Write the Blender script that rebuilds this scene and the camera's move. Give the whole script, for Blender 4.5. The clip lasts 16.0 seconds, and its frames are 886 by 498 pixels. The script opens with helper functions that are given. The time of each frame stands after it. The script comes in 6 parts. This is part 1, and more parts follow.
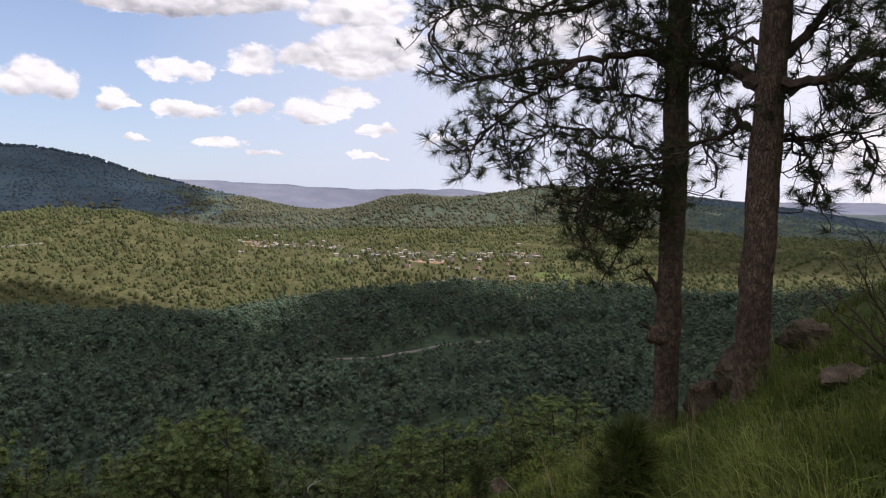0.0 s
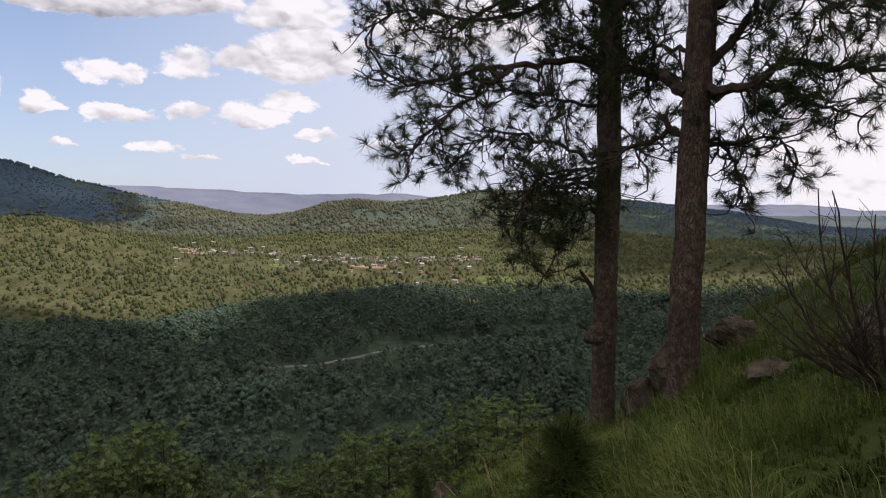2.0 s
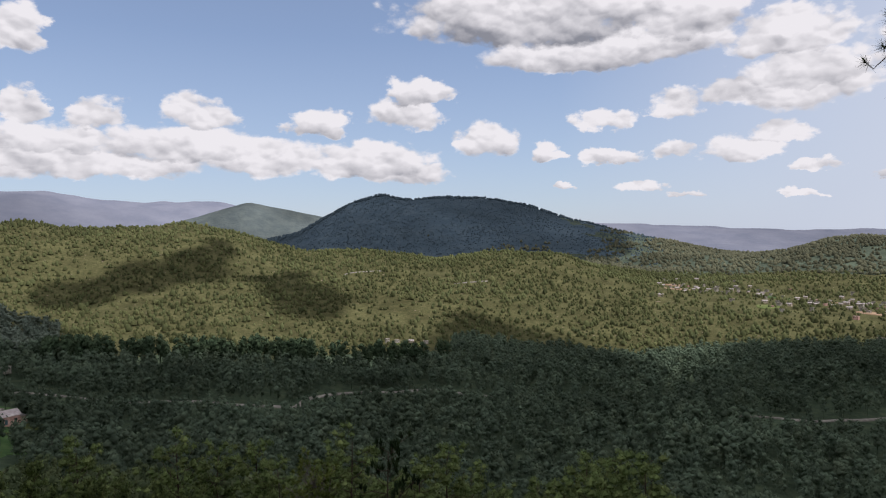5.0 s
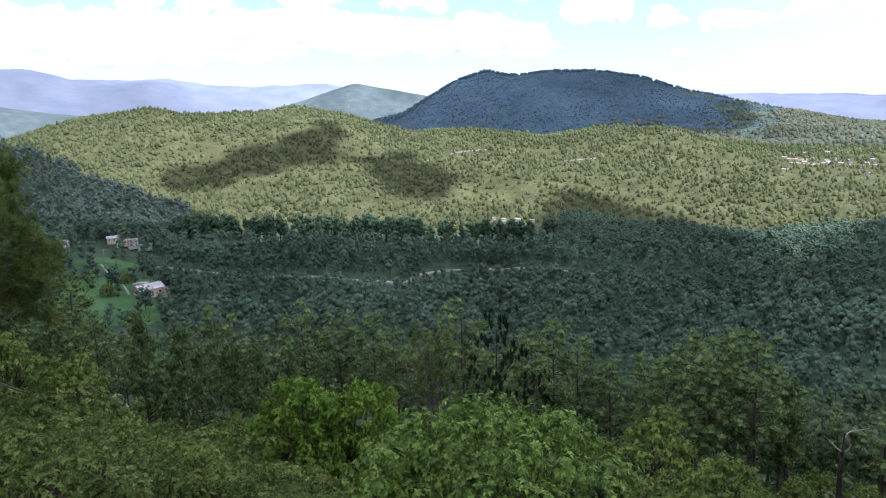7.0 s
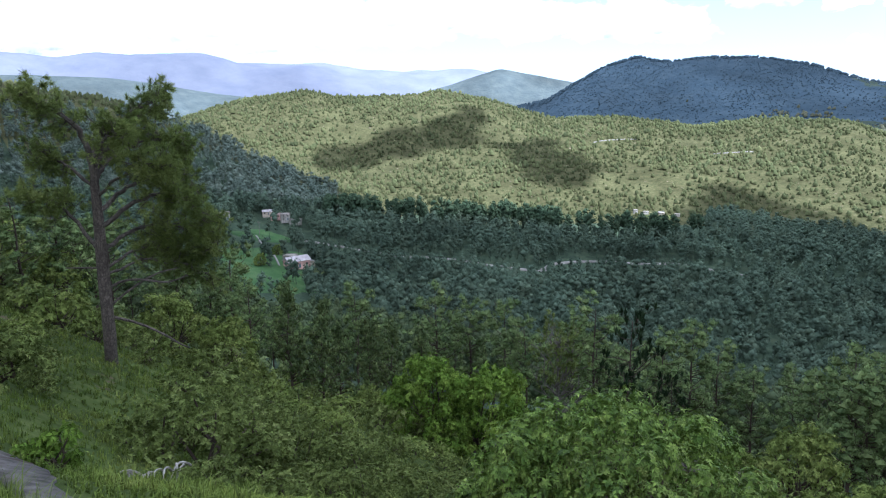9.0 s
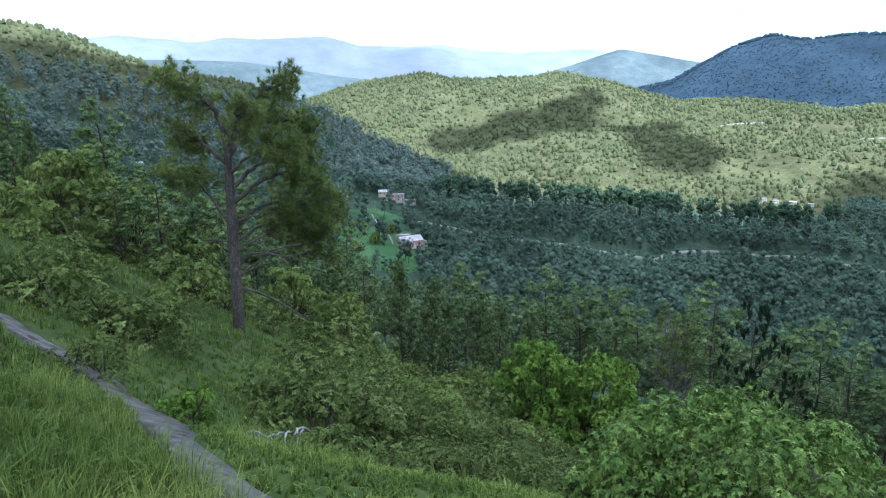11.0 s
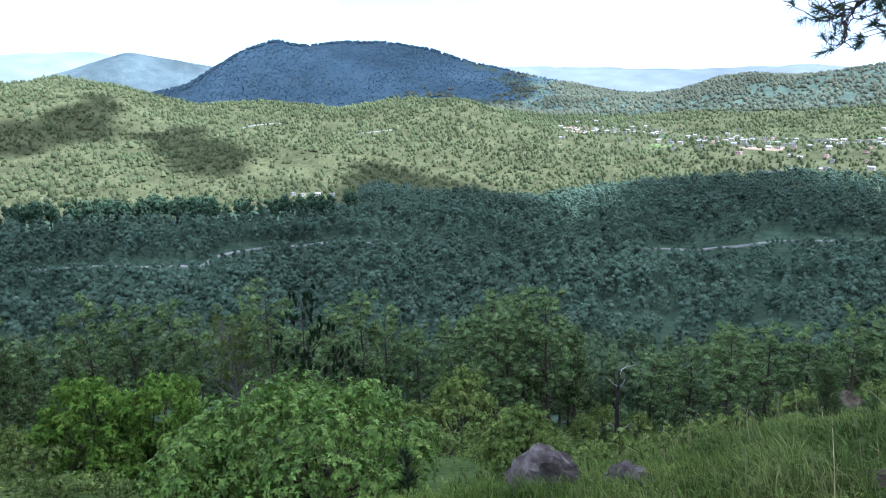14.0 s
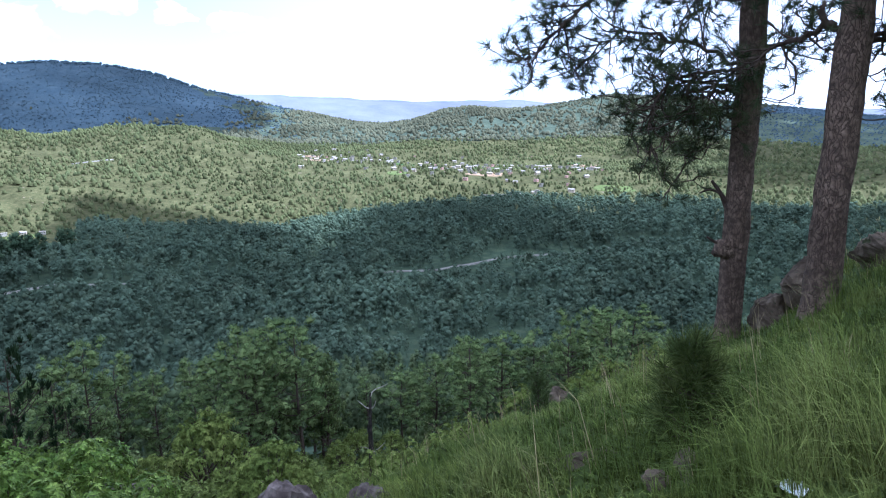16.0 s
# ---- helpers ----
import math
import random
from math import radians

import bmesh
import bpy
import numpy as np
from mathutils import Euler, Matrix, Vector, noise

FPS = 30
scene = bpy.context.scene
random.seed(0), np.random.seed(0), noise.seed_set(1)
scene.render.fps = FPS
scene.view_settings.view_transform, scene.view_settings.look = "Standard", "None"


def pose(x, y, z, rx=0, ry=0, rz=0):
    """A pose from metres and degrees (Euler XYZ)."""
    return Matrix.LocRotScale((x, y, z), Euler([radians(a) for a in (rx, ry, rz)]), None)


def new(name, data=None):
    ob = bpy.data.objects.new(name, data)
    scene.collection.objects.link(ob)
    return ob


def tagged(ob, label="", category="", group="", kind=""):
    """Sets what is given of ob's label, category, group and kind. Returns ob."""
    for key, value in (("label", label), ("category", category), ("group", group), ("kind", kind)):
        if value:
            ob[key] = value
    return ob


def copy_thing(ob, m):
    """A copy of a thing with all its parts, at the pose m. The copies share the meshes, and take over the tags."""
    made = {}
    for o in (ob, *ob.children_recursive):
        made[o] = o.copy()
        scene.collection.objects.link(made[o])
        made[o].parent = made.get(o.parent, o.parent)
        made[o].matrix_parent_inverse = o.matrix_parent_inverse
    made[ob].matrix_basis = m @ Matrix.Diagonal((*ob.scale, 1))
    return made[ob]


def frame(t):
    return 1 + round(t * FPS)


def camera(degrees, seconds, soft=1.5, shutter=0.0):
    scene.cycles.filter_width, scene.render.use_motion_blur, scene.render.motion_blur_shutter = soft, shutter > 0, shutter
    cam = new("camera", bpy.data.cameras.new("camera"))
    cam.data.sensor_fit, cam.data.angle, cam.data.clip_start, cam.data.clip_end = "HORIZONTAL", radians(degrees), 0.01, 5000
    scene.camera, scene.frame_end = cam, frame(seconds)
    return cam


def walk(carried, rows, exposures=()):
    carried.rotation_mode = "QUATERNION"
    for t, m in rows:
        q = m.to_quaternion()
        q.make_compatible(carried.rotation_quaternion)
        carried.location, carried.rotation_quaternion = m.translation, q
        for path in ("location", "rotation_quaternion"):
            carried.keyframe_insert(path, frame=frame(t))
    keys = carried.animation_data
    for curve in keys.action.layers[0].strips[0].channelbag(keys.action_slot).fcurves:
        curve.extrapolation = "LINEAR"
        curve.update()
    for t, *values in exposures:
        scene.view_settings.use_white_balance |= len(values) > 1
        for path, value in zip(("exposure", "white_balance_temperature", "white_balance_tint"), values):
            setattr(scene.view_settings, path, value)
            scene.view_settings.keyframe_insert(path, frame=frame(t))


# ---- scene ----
EXPOSURES = [(0, -0.18, 6350, 20), (5.2, -0.44, 6300, 16), (7.3, 0.8, 5250, 13), (9.2, 0.86, 5150, 13), (11.3, 1.18, 4800, 7), (14, 1.16, 4780, 9), (16, 1.0, 4850, 15)]
# the camera, held at the end of an arm by someone who turns on the spot
EYE = 1.6
cam = camera(65.5, 16.0, soft=1.1)


def arm(yaw, pitch, roll):
    a = radians(yaw)
    return pose(-0.4 * math.sin(a), 0.4 * math.cos(a), EYE, 90 + pitch, 0, yaw) @ pose(0, 0, 0, 0, 0, roll)


PATH = [
    (0, arm(-0.21, -4.74, -0.00)),
    (0.5, arm(-6.61, -4.23, 0.30)),
    (1, arm(-8.27, -4.24, 0.09)),
    (1.5, arm(-7.60, -4.25, -0.41)),
    (2, arm(-5.01, -4.39, -0.35)),
    (2.5, arm(2.81, -3.90, -0.87)),
    (3, arm(12.43, -3.38, -1.35)),
    (3.5, arm(20.66, -3.46, -1.43)),
    (4, arm(26.97, -3.37, -1.38)),
    (4.5, arm(31.65, -1.51, -1.20)),
    (5, arm(33.67, -0.98, -0.73)),
    (5.2, arm(34.21, -1.27, -1.22)),
    (7.3, arm(43.52, -11.38, -1.87)),
    (7.5, arm(43.82, -11.30, -1.56)),
    (8, arm(44.87, -11.16, -1.67)),
    (8.5, arm(48.07, -11.15, -1.48)),
    (9, arm(54.22, -11.58, -1.15)),
    (9.2, arm(57.80, -11.83, -1.52)),
    (9.7, arm(63.60, -12.20, -1.40)),
    (10.25, arm(66.30, -12.60, -1.35)),
    (10.8, arm(65.00, -12.90, -1.30)),
    (11.3, arm(60.21, -13.06, -1.38)),
    (11.5, arm(56.77, -13.87, -1.79)),
    (12, arm(47.10, -14.07, -2.02)),
    (12.5, arm(38.43, -13.79, -2.24)),
    (13, arm(32.86, -13.91, -2.23)),
    (13.5, arm(29.63, -13.62, -2.24)),
    (14, arm(26.21, -13.65, -2.24)),
    (14.5, arm(21.78, -13.55, -2.49)),
    (15, arm(16.34, -13.33, -2.13)),
    (15.5, arm(11.64, -12.66, -1.51)),
    (16, arm(4.69, -11.90, -0.90)),
]
walk(cam, PATH, exposures=EXPOSURES)

# ---- daylight: a high sun on the right, broken cumulus ----
SUN_AZ, SUN_EL = -75.0, 58.0          # bearing (left of +y is positive) and height, degrees
TO_SUN = Vector((-math.sin(radians(SUN_AZ)) * math.cos(radians(SUN_EL)), math.cos(radians(SUN_AZ)) * math.cos(radians(SUN_EL)), math.sin(radians(SUN_EL))))
sun_data = bpy.data.lights.new("sun", "SUN")
sun_data.energy, sun_data.angle, sun_data.color = 5.0, radians(0.53), (1.0, 0.95, 0.87)
sun = new("sun", sun_data)
sun.matrix_world = Matrix.Translation((0, 0, 300)) @ TO_SUN.to_track_quat("Z", "Y").to_matrix().to_4x4()

# clouds of the visible sky: bearing, height, half width, half height (degrees), darkness of the base
LOW_BANK = [
    (65.1, 14.6, 2.4, 2.2, 0.5), (64.9, 9.5, 1.9, 1.8, 0.4), (60.2, 9.3, 2.6, 1.8, 0.4), (63.2, 7.3, 4.6, 1.6, 0.35), (60.3, 5.6, 8.2, 1.6, 0.3), (53.1, 9.7, 3.6, 1.8, 0.35),
    (54.0, 7.2, 7.4, 2.0, 0.35), (43.9, 9.1, 2.8, 1.4, 0.4), (48.0, 6.3, 6.2, 2.0, 0.3), (40.3, 6.1, 6.4, 2.0, 0.3), (36.1, 5.1, 3.8, 1.2, 0.25), (81.7, 5.7, 26.0, 2.2, 0.35), (74.5, 6.5, 16.0, 2.5, 0.4),
]
SMALL_CUMULUS = [
    (35.5, 11.7, 2.9, 1.6, 0.5), (36.8, 9.9, 3.9, 1.7, 0.3), (29.9, 7.8, 3.0, 1.9, 0.35), (25.1, 6.7, 1.6, 1.0, 0.3), (20.8, 9.2, 2.8, 1.2, 0.3), (15.2, 9.9, 2.7, 1.5, 0.4), (20.0, 6.1, 2.9, 0.9, 0.3),
    (15.0, 6.4, 2.0, 1.1, 0.3), (10.3, 6.3, 3.2, 1.5, 0.3), (7.7, 7.4, 2.6, 1.1, 0.35), (5.4, 5.0, 1.6, 0.8, 0.3), (23.1, 4.1, 1.2, 0.35, 0.2), (17.7, 3.8, 2.0, 0.6, 0.2), (14.4, 3.3, 1.7, 0.35, 0.15), (6.1, 2.9, 1.7, 0.35, 0.15),
]
HIGH_CUMULUS = [
    (26.2, 17.4, 12.8, 3.7, 1.0), (20.8, 14.4, 10.4, 2.1, 0.6), (14.3, 16.5, 4.8, 2.6, 0.35), (7.2, 14.4, 5.2, 2.2, 0.3), (5.7, 11.7, 5.8, 1.9, 0.3), (11.1, 10.6, 3.8, 1.3, 0.3), (5.9, 10.8, 5.6, 2.8, 0.2), (0.0, 4.3, 1.6, 0.7, 0.2), (-6.9, 13.0, 10.0, 3.2, 0.15),
]
CLOUDS = LOW_BANK + SMALL_CUMULUS + HIGH_CUMULUS


def build_world():
    world = bpy.data.worlds.new("sky")
    scene.world = world
    world.use_nodes = True
    nt = world.node_tree
    nt.nodes.clear()
    N, Lk = nt.nodes, nt.links

    def m(op, a, b=None, c=None, clamp=False):
        n = N.new("ShaderNodeMath")
        n.operation, n.use_clamp = op, clamp
        for i, v in enumerate((a, b, c)):
            if v is None:
                continue
            if isinstance(v, (int, float)):
                n.inputs[i].default_value = v
            else:
                Lk.new(v, n.inputs[i])
        return n.outputs[0]

    def mix(f, a, b):
        n = N.new("ShaderNodeMix")
        n.data_type = "RGBA"
        for s, v in ((n.inputs[0], f), (n.inputs[6], a), (n.inputs[7], b)):
            if isinstance(v, (int, float)):
                s.default_value = v
            elif isinstance(v, tuple):
                s.default_value = (*v, 1)
            else:
                Lk.new(v, s)
        return n.outputs[2]

    sky = N.new("ShaderNodeTexSky")
    sky.sky_type, sky.sun_disc = "NISHITA", False
    sky.sun_elevation, sky.sun_rotation = radians(SUN_EL), radians(-SUN_AZ)
    sky.air_density, sky.dust_density, sky.ozone_density, sky.altitude = 1.0, 1.2, 1.0, 1500
    tc = N.new("ShaderNodeTexCoord")
    sep = N.new("ShaderNodeSeparateXYZ")
    Lk.new(tc.outputs["Generated"], sep.inputs[0])
    az = m("MULTIPLY", m("ARCTAN2", m("MULTIPLY", sep.outputs[0], -1.0), sep.outputs[1]), 180 / math.pi)
    el = m("MULTIPLY", m("ARCSINE", sep.outputs[2]), 180 / math.pi)
    uv = N.new("ShaderNodeCombineXYZ")
    Lk.new(az, uv.inputs[0]), Lk.new(m("MULTIPLY", el, 1.5), uv.inputs[1])

    def noise_tex(scale, detail, rough, seed, du=0.0, dv=0.0):
        n = N.new("ShaderNodeTexNoise")
        n.noise_dimensions = "3D"
        off = N.new("ShaderNodeVectorMath")
        off.operation = "ADD"
        Lk.new(uv.outputs[0], off.inputs[0])
        off.inputs[1].default_value = (seed * 7.3 + du, seed * 3.1 + dv, seed * 11.7)
        Lk.new(off.outputs[0], n.inputs["Vector"])
        n.inputs["Scale"].default_value, n.inputs["Detail"].default_value, n.inputs["Roughness"].default_value = scale, detail, rough
        return n.outputs[0]

    fine, mid, big = noise_tex(0.5, 6, 0.58, 1), noise_tex(0.15, 5, 0.5, 2), noise_tex(0.045, 4, 0.5, 3)

    def puffs(scale, du=0.0, dv=0.0):
        """Rounded heads, as cumulus has them: high in the middle of each cell, warped a little."""
        n = N.new("ShaderNodeTexVoronoi")
        n.feature, n.inputs["Scale"].default_value, n.inputs["Smoothness"].default_value = "SMOOTH_F1", scale, 0.35
        off = N.new("ShaderNodeVectorMath")
        off.operation = "ADD"
        Lk.new(uv.outputs[0], off.inputs[0])
        off.inputs[1].default_value = (du, dv, 3.0)
        wob = N.new("ShaderNodeVectorMath")
        wob.operation = "MULTIPLY_ADD"
        Lk.new(warp, wob.inputs[0])
        wob.inputs[1].default_value = (1.6, 1.6, 0.0)
        Lk.new(off.outputs[0], wob.inputs[2])
        Lk.new(wob.outputs[0], n.inputs["Vector"])
        return m("SUBTRACT", 0.5, n.outputs["Distance"])

    wn = N.new("ShaderNodeTexNoise")
    wn.inputs["Scale"].default_value, wn.inputs["Detail"].default_value = 0.5, 3.0
    Lk.new(uv.outputs[0], wn.inputs["Vector"])
    warp = wn.outputs["Color"]
    heads = m("ADD", m("MULTIPLY", puffs(0.38), 1.3), m("MULTIPLY", puffs(0.95), 0.8))
    heads_up = m("ADD", m("MULTIPLY", puffs(0.38, -0.25, 0.75), 1.3), m("MULTIPLY", puffs(0.95, -0.12, 0.35), 0.8))
    lump = m("ADD", m("MULTIPLY", heads, 0.55), m("ADD", m("MULTIPLY", m("SUBTRACT", fine, 0.5), 1.3), m("MULTIPLY", m("SUBTRACT", mid, 0.5), 0.8)))
    # ragged outlines: bearings and heights drift a little
    bend = N.new("ShaderNodeTexNoise")
    bend.inputs["Scale"].default_value, bend.inputs["Detail"].default_value, bend.inputs["Roughness"].default_value = 0.42, 6.0, 0.6
    Lk.new(uv.outputs[0], bend.inputs["Vector"])
    drift = N.new("ShaderNodeSeparateXYZ")
    Lk.new(bend.outputs["Color"], drift.inputs[0])
    az_c = m("ADD", az, m("MULTIPLY", m("SUBTRACT", drift.outputs[0], 0.5), 5.0))
    el_c = m("ADD", el, m("MULTIPLY", m("SUBTRACT", drift.outputs[1], 0.5), 2.2))
    body, shade = None, None
    for a0, e0, w, h, dark in CLOUDS:
        dx = m("DIVIDE", m("SUBTRACT", az_c, a0), w)
        dy = m("DIVIDE", m("SUBTRACT", el_c, e0), h)
        dyl = m("MULTIPLY", m("MINIMUM", dy, 0.0), 1.5)        # flatter below
        dd = m("ADD", m("MULTIPLY", dx, dx), m("ADD", m("MULTIPLY", m("MAXIMUM", dy, 0.0), m("MAXIMUM", dy, 0.0)), m("MULTIPLY", dyl, dyl)))
        val = m("MULTIPLY", m("SUBTRACT", 1.0, dd), 1.3)
        sh = m("MULTIPLY", m("MULTIPLY_ADD", dy, -0.9, 0.30, clamp=True), m("MULTIPLY", m("MINIMUM", m("MAXIMUM", m("MULTIPLY", val, 2.0), 0.0), 1.0), 0.25 + 0.8 * dark))
        body = val if body is None else m("MAXIMUM", body, val)
        shade = sh if shade is None else m("MAXIMUM", shade, sh)
    # far, unnamed cloud elsewhere in the sky
    side = m("MULTIPLY", m("SUBTRACT", mid, 0.52), 3.0)
    gap = m("SMOOTH_MIN", m("SUBTRACT", m("ABSOLUTE", m("SUBTRACT", az, 25.0)), 48.0), m("ADD", el, 40.0), 5.0)
    outside = m("MULTIPLY", m("MAXIMUM", m("MULTIPLY", gap, 0.08), m("MULTIPLY", m("SUBTRACT", el, 24.0), 0.08)), 1.0, clamp=True)
    body = m("MAXIMUM", body, m("SUBTRACT", m("MULTIPLY", outside, m("ADD", side, 1.5)), 0.6))
    ss = N.new("ShaderNodeMapRange")
    ss.interpolation_type = "SMOOTHSTEP"
    Lk.new(m("ADD", body, lump), ss.inputs[0])
    ss.inputs[1].default_value, ss.inputs[2].default_value = 0.0, 0.62
    cover = ss.outputs[0]
    # thin veil, thicker low down and to the right
    low = m("MULTIPLY", m("SUBTRACT", 1.0, m("DIVIDE", m("ABSOLUTE", el), 16.0), clamp=True), 0.55)
    right = m("MULTIPLY", m("DIVIDE", m("SUBTRACT", 24.0, az), 48.0, clamp=True), 0.8)
    veil = m("ADD", m("MULTIPLY", m("ADD", low, right), m("ADD", 0.65, m("MULTIPLY", big, 0.6))), 0.26, clamp=True)
    # relief: a lump is bright where it faces the sun, grey on the far side
    lit_side = m("ADD", m("MULTIPLY", m("SUBTRACT", heads, heads_up), 0.55), m("ADD", m("MULTIPLY", m("SUBTRACT", fine, noise_tex(0.5, 6, 0.58, 1, -0.35, 0.7)), 0.3), m("MULTIPLY", m("SUBTRACT", mid, noise_tex(0.15, 5, 0.5, 2, -1.2, 2.2)), 1.6)))
    tone = m("ADD", m("MULTIPLY", shade, 1.15), m("SUBTRACT", 0.0, lit_side), clamp=True)
    blue = N.new("ShaderNodeVectorMath")
    blue.operation = "SCALE"
    Lk.new(sky.outputs[0], blue.inputs[0])
    blue.inputs["Scale"].default_value = 1.15
    blue = blue.outputs[0]
    pale = mix(m("MULTIPLY", right, 1.1, clamp=True), mix(m("MULTIPLY", veil, 0.9), blue, VEIL), GLARE)
    white = mix(tone, CLOUD_LIT, CLOUD_BASE)
    out = mix(cover, pale, white)
    bg = N.new("ShaderNodeBackground")
    Lk.new(out, bg.inputs[0])
    bg.inputs[1].default_value = 0.15
    wo = N.new("ShaderNodeOutputWorld")
    Lk.new(bg.outputs[0], wo.inputs[0])


CLOUD_LIT, CLOUD_BASE, VEIL, GLARE = (7.6, 7.5, 7.4), (2.3, 2.4, 2.65), (4.0, 4.8, 5.8), (6.6, 6.8, 7.2)
build_world()


# ---- small mesh helpers ----
def tri_mesh(name, verts, tris, material=None, smooth=False):
    verts, tris = np.asarray(verts, np.float32), np.asarray(tris, np.int32)
    me = bpy.data.meshes.new(name)
    me.vertices.add(len(verts))
    me.vertices.foreach_set("co", verts.ravel())
    me.loops.add(3 * len(tris))
    me.loops.foreach_set("vertex_index", tris.ravel())
    me.polygons.add(len(tris))
    me.polygons.foreach_set("loop_start", np.arange(0, 3 * len(tris), 3, dtype=np.int32))
    me.polygons.foreach_set("use_smooth", np.full(len(tris), smooth, bool))
    me.update(calc_edges=True)
    if material:
        me.materials.append(material)
    return me


class Soup:
    """Gathers vertices and triangles of one mesh."""

    def __init__(self):
        self.v, self.t, self.n = [], [], 0

    def add(self, v, t):
        v, t = np.asarray(v, float).reshape(-1, 3), np.asarray(t, int).reshape(-1, 3)
        self.v.append(v)
        self.t.append(t + self.n)
        self.n += len(v)
        return self

    def arrays(self):
        return np.concatenate(self.v), np.concatenate(self.t)

    def mesh(self, name, material=None, smooth=False):
        return tri_mesh(name, *self.arrays(), material, smooth)


def part(name, soup, material, parent, label="", smooth=False):
    me = soup if isinstance(soup, bpy.types.Mesh) else soup.mesh(name, material, smooth)
    ob = new(name, me)
    ob.parent = parent
    if label:
        tagged(ob, label)
    return ob


def thing(name, x, y, z, label, category, group="", turn=0.0, size=1.0):
    ob = new(name)
    ob.empty_display_size = 0.1
    ob.matrix_basis = pose(x, y, z, 0, 0, turn) @ Matrix.Diagonal((size, size, size, 1))
    return tagged(ob, label, category, group)


def lattice(x, y, seed=0):
    """Smooth value noise in -1..1 for arrays."""
    xi, yi = np.floor(x).astype(np.int64), np.floor(y).astype(np.int64)
    fx, fy = x - xi, y - yi
    fx, fy = fx * fx * (3 - 2 * fx), fy * fy * (3 - 2 * fy)

    def h(a, b):
        n = (a * 374761393 + b * 668265263 + seed * 974634) & 0x7FFFFFFF
        n = ((n ^ (n >> 13)) * 1274126177) & 0x7FFFFFFF
        return ((n ^ (n >> 16)) & 0xFFFF) / 32767.5 - 1

    return (h(xi, yi) * (1 - fx) + h(xi + 1, yi) * fx) * (1 - fy) + (h(xi, yi + 1) * (1 - fx) + h(xi + 1, yi + 1) * fx) * fy


def fbm(x, y, octaves=4, seed=0):
    return sum(lattice(x * 2**k, y * 2**k, seed + k) * 0.5**k for k in range(octaves))


# ---- materials ----
def node_mat(name, colours, scale=1.0, rough=0.9, bump=0.0, bump_scale=None, detail=5.0, island=0.0, metallic=0.0, spots=None, coord="Object", spec=0.02, through_light=0.0):
    """Noise between colours (two or more) in real-world size, a second scale of variation and a fine relief."""
    mat = bpy.data.materials.new(name)
    mat.use_nodes = True
    nt = mat.node_tree
    N, Lk = nt.nodes, nt.links
    bsdf = N["Principled BSDF"]
    tc = N.new("ShaderNodeTexCoord")
    no = N.new("ShaderNodeTexNoise")
    no.inputs["Scale"].default_value, no.inputs["Detail"].default_value, no.inputs["Roughness"].default_value = scale, detail, 0.62
    Lk.new(tc.outputs[coord], no.inputs["Vector"])
    ramp = N.new("ShaderNodeValToRGB")
    els = ramp.color_ramp.elements
    while len(els) < len(colours):
        els.new(0.5)
    for i, c in enumerate(colours):
        els[i].position = 0.32 + 0.36 * i / (len(colours) - 1)
        els[i].color = (*c, 1)
    Lk.new(no.outputs[0], ramp.inputs[0])
    col = ramp.outputs[0]
    big = N.new("ShaderNodeTexNoise")
    big.inputs["Scale"].default_value, big.inputs["Detail"].default_value = scale * 0.13, 3
    Lk.new(tc.outputs[coord], big.inputs["Vector"])
    hs = N.new("ShaderNodeHueSaturation")
    mr = N.new("ShaderNodeMapRange")
    mr.inputs[1].default_value, mr.inputs[2].default_value, mr.inputs[3].default_value, mr.inputs[4].default_value = 0.3, 0.7, 0.72, 1.28
    Lk.new(big.outputs[0], mr.inputs[0])
    Lk.new(mr.outputs[0], hs.inputs["Value"])
    Lk.new(col, hs.inputs["Color"])
    col = hs.outputs[0]
    if island:
        geo = N.new("ShaderNodeNewGeometry")
        h2 = N.new("ShaderNodeHueSaturation")
        r2 = N.new("ShaderNodeMapRange")
        r2.inputs[3].default_value, r2.inputs[4].default_value = 1 - island, 1 + island
        Lk.new(geo.outputs["Random Per Island"], r2.inputs[0])
        Lk.new(r2.outputs[0], h2.inputs["Value"])
        Lk.new(col, h2.inputs["Color"])
        col = h2.outputs[0]
    if spots:                                   # colour, scale, threshold
        v = N.new("ShaderNodeTexNoise")
        v.inputs["Scale"].default_value, v.inputs["Detail"].default_value = spots[1], 4
        Lk.new(tc.outputs[coord], v.inputs["Vector"])
        th = N.new("ShaderNodeMapRange")
        th.inputs[1].default_value, th.inputs[2].default_value = spots[2], spots[2] + 0.05
        Lk.new(v.outputs[0], th.inputs[0])
        mx = N.new("ShaderNodeMix")
        mx.data_type = "RGBA"
        Lk.new(th.outputs[0], mx.inputs[0])
        Lk.new(col, mx.inputs[6])
        mx.inputs[7].default_value = (*spots[0], 1)
        col = mx.outputs[2]
    Lk.new(col, bsdf.inputs["Base Color"])
    bsdf.inputs["Roughness"].default_value, bsdf.inputs["Metallic"].default_value = rough, metallic
    bsdf.inputs["Specular IOR Level"].default_value = spec
    if bump:
        nb = N.new("ShaderNodeTexNoise")
        nb.inputs["Scale"].default_value, nb.inputs["Detail"].default_value = bump_scale or scale * 4, 6
        Lk.new(tc.outputs[coord], nb.inputs["Vector"])
        bp = N.new("ShaderNodeBump")
        bp.inputs["Strength"].default_value, bp.inputs["Distance"].default_value = min(bump, 1.0), 0.4 / (bump_scale or scale * 4)
        Lk.new(nb.outputs[0], bp.inputs["Height"])
        Lk.new(bp.outputs[0], bsdf.inputs["Normal"])
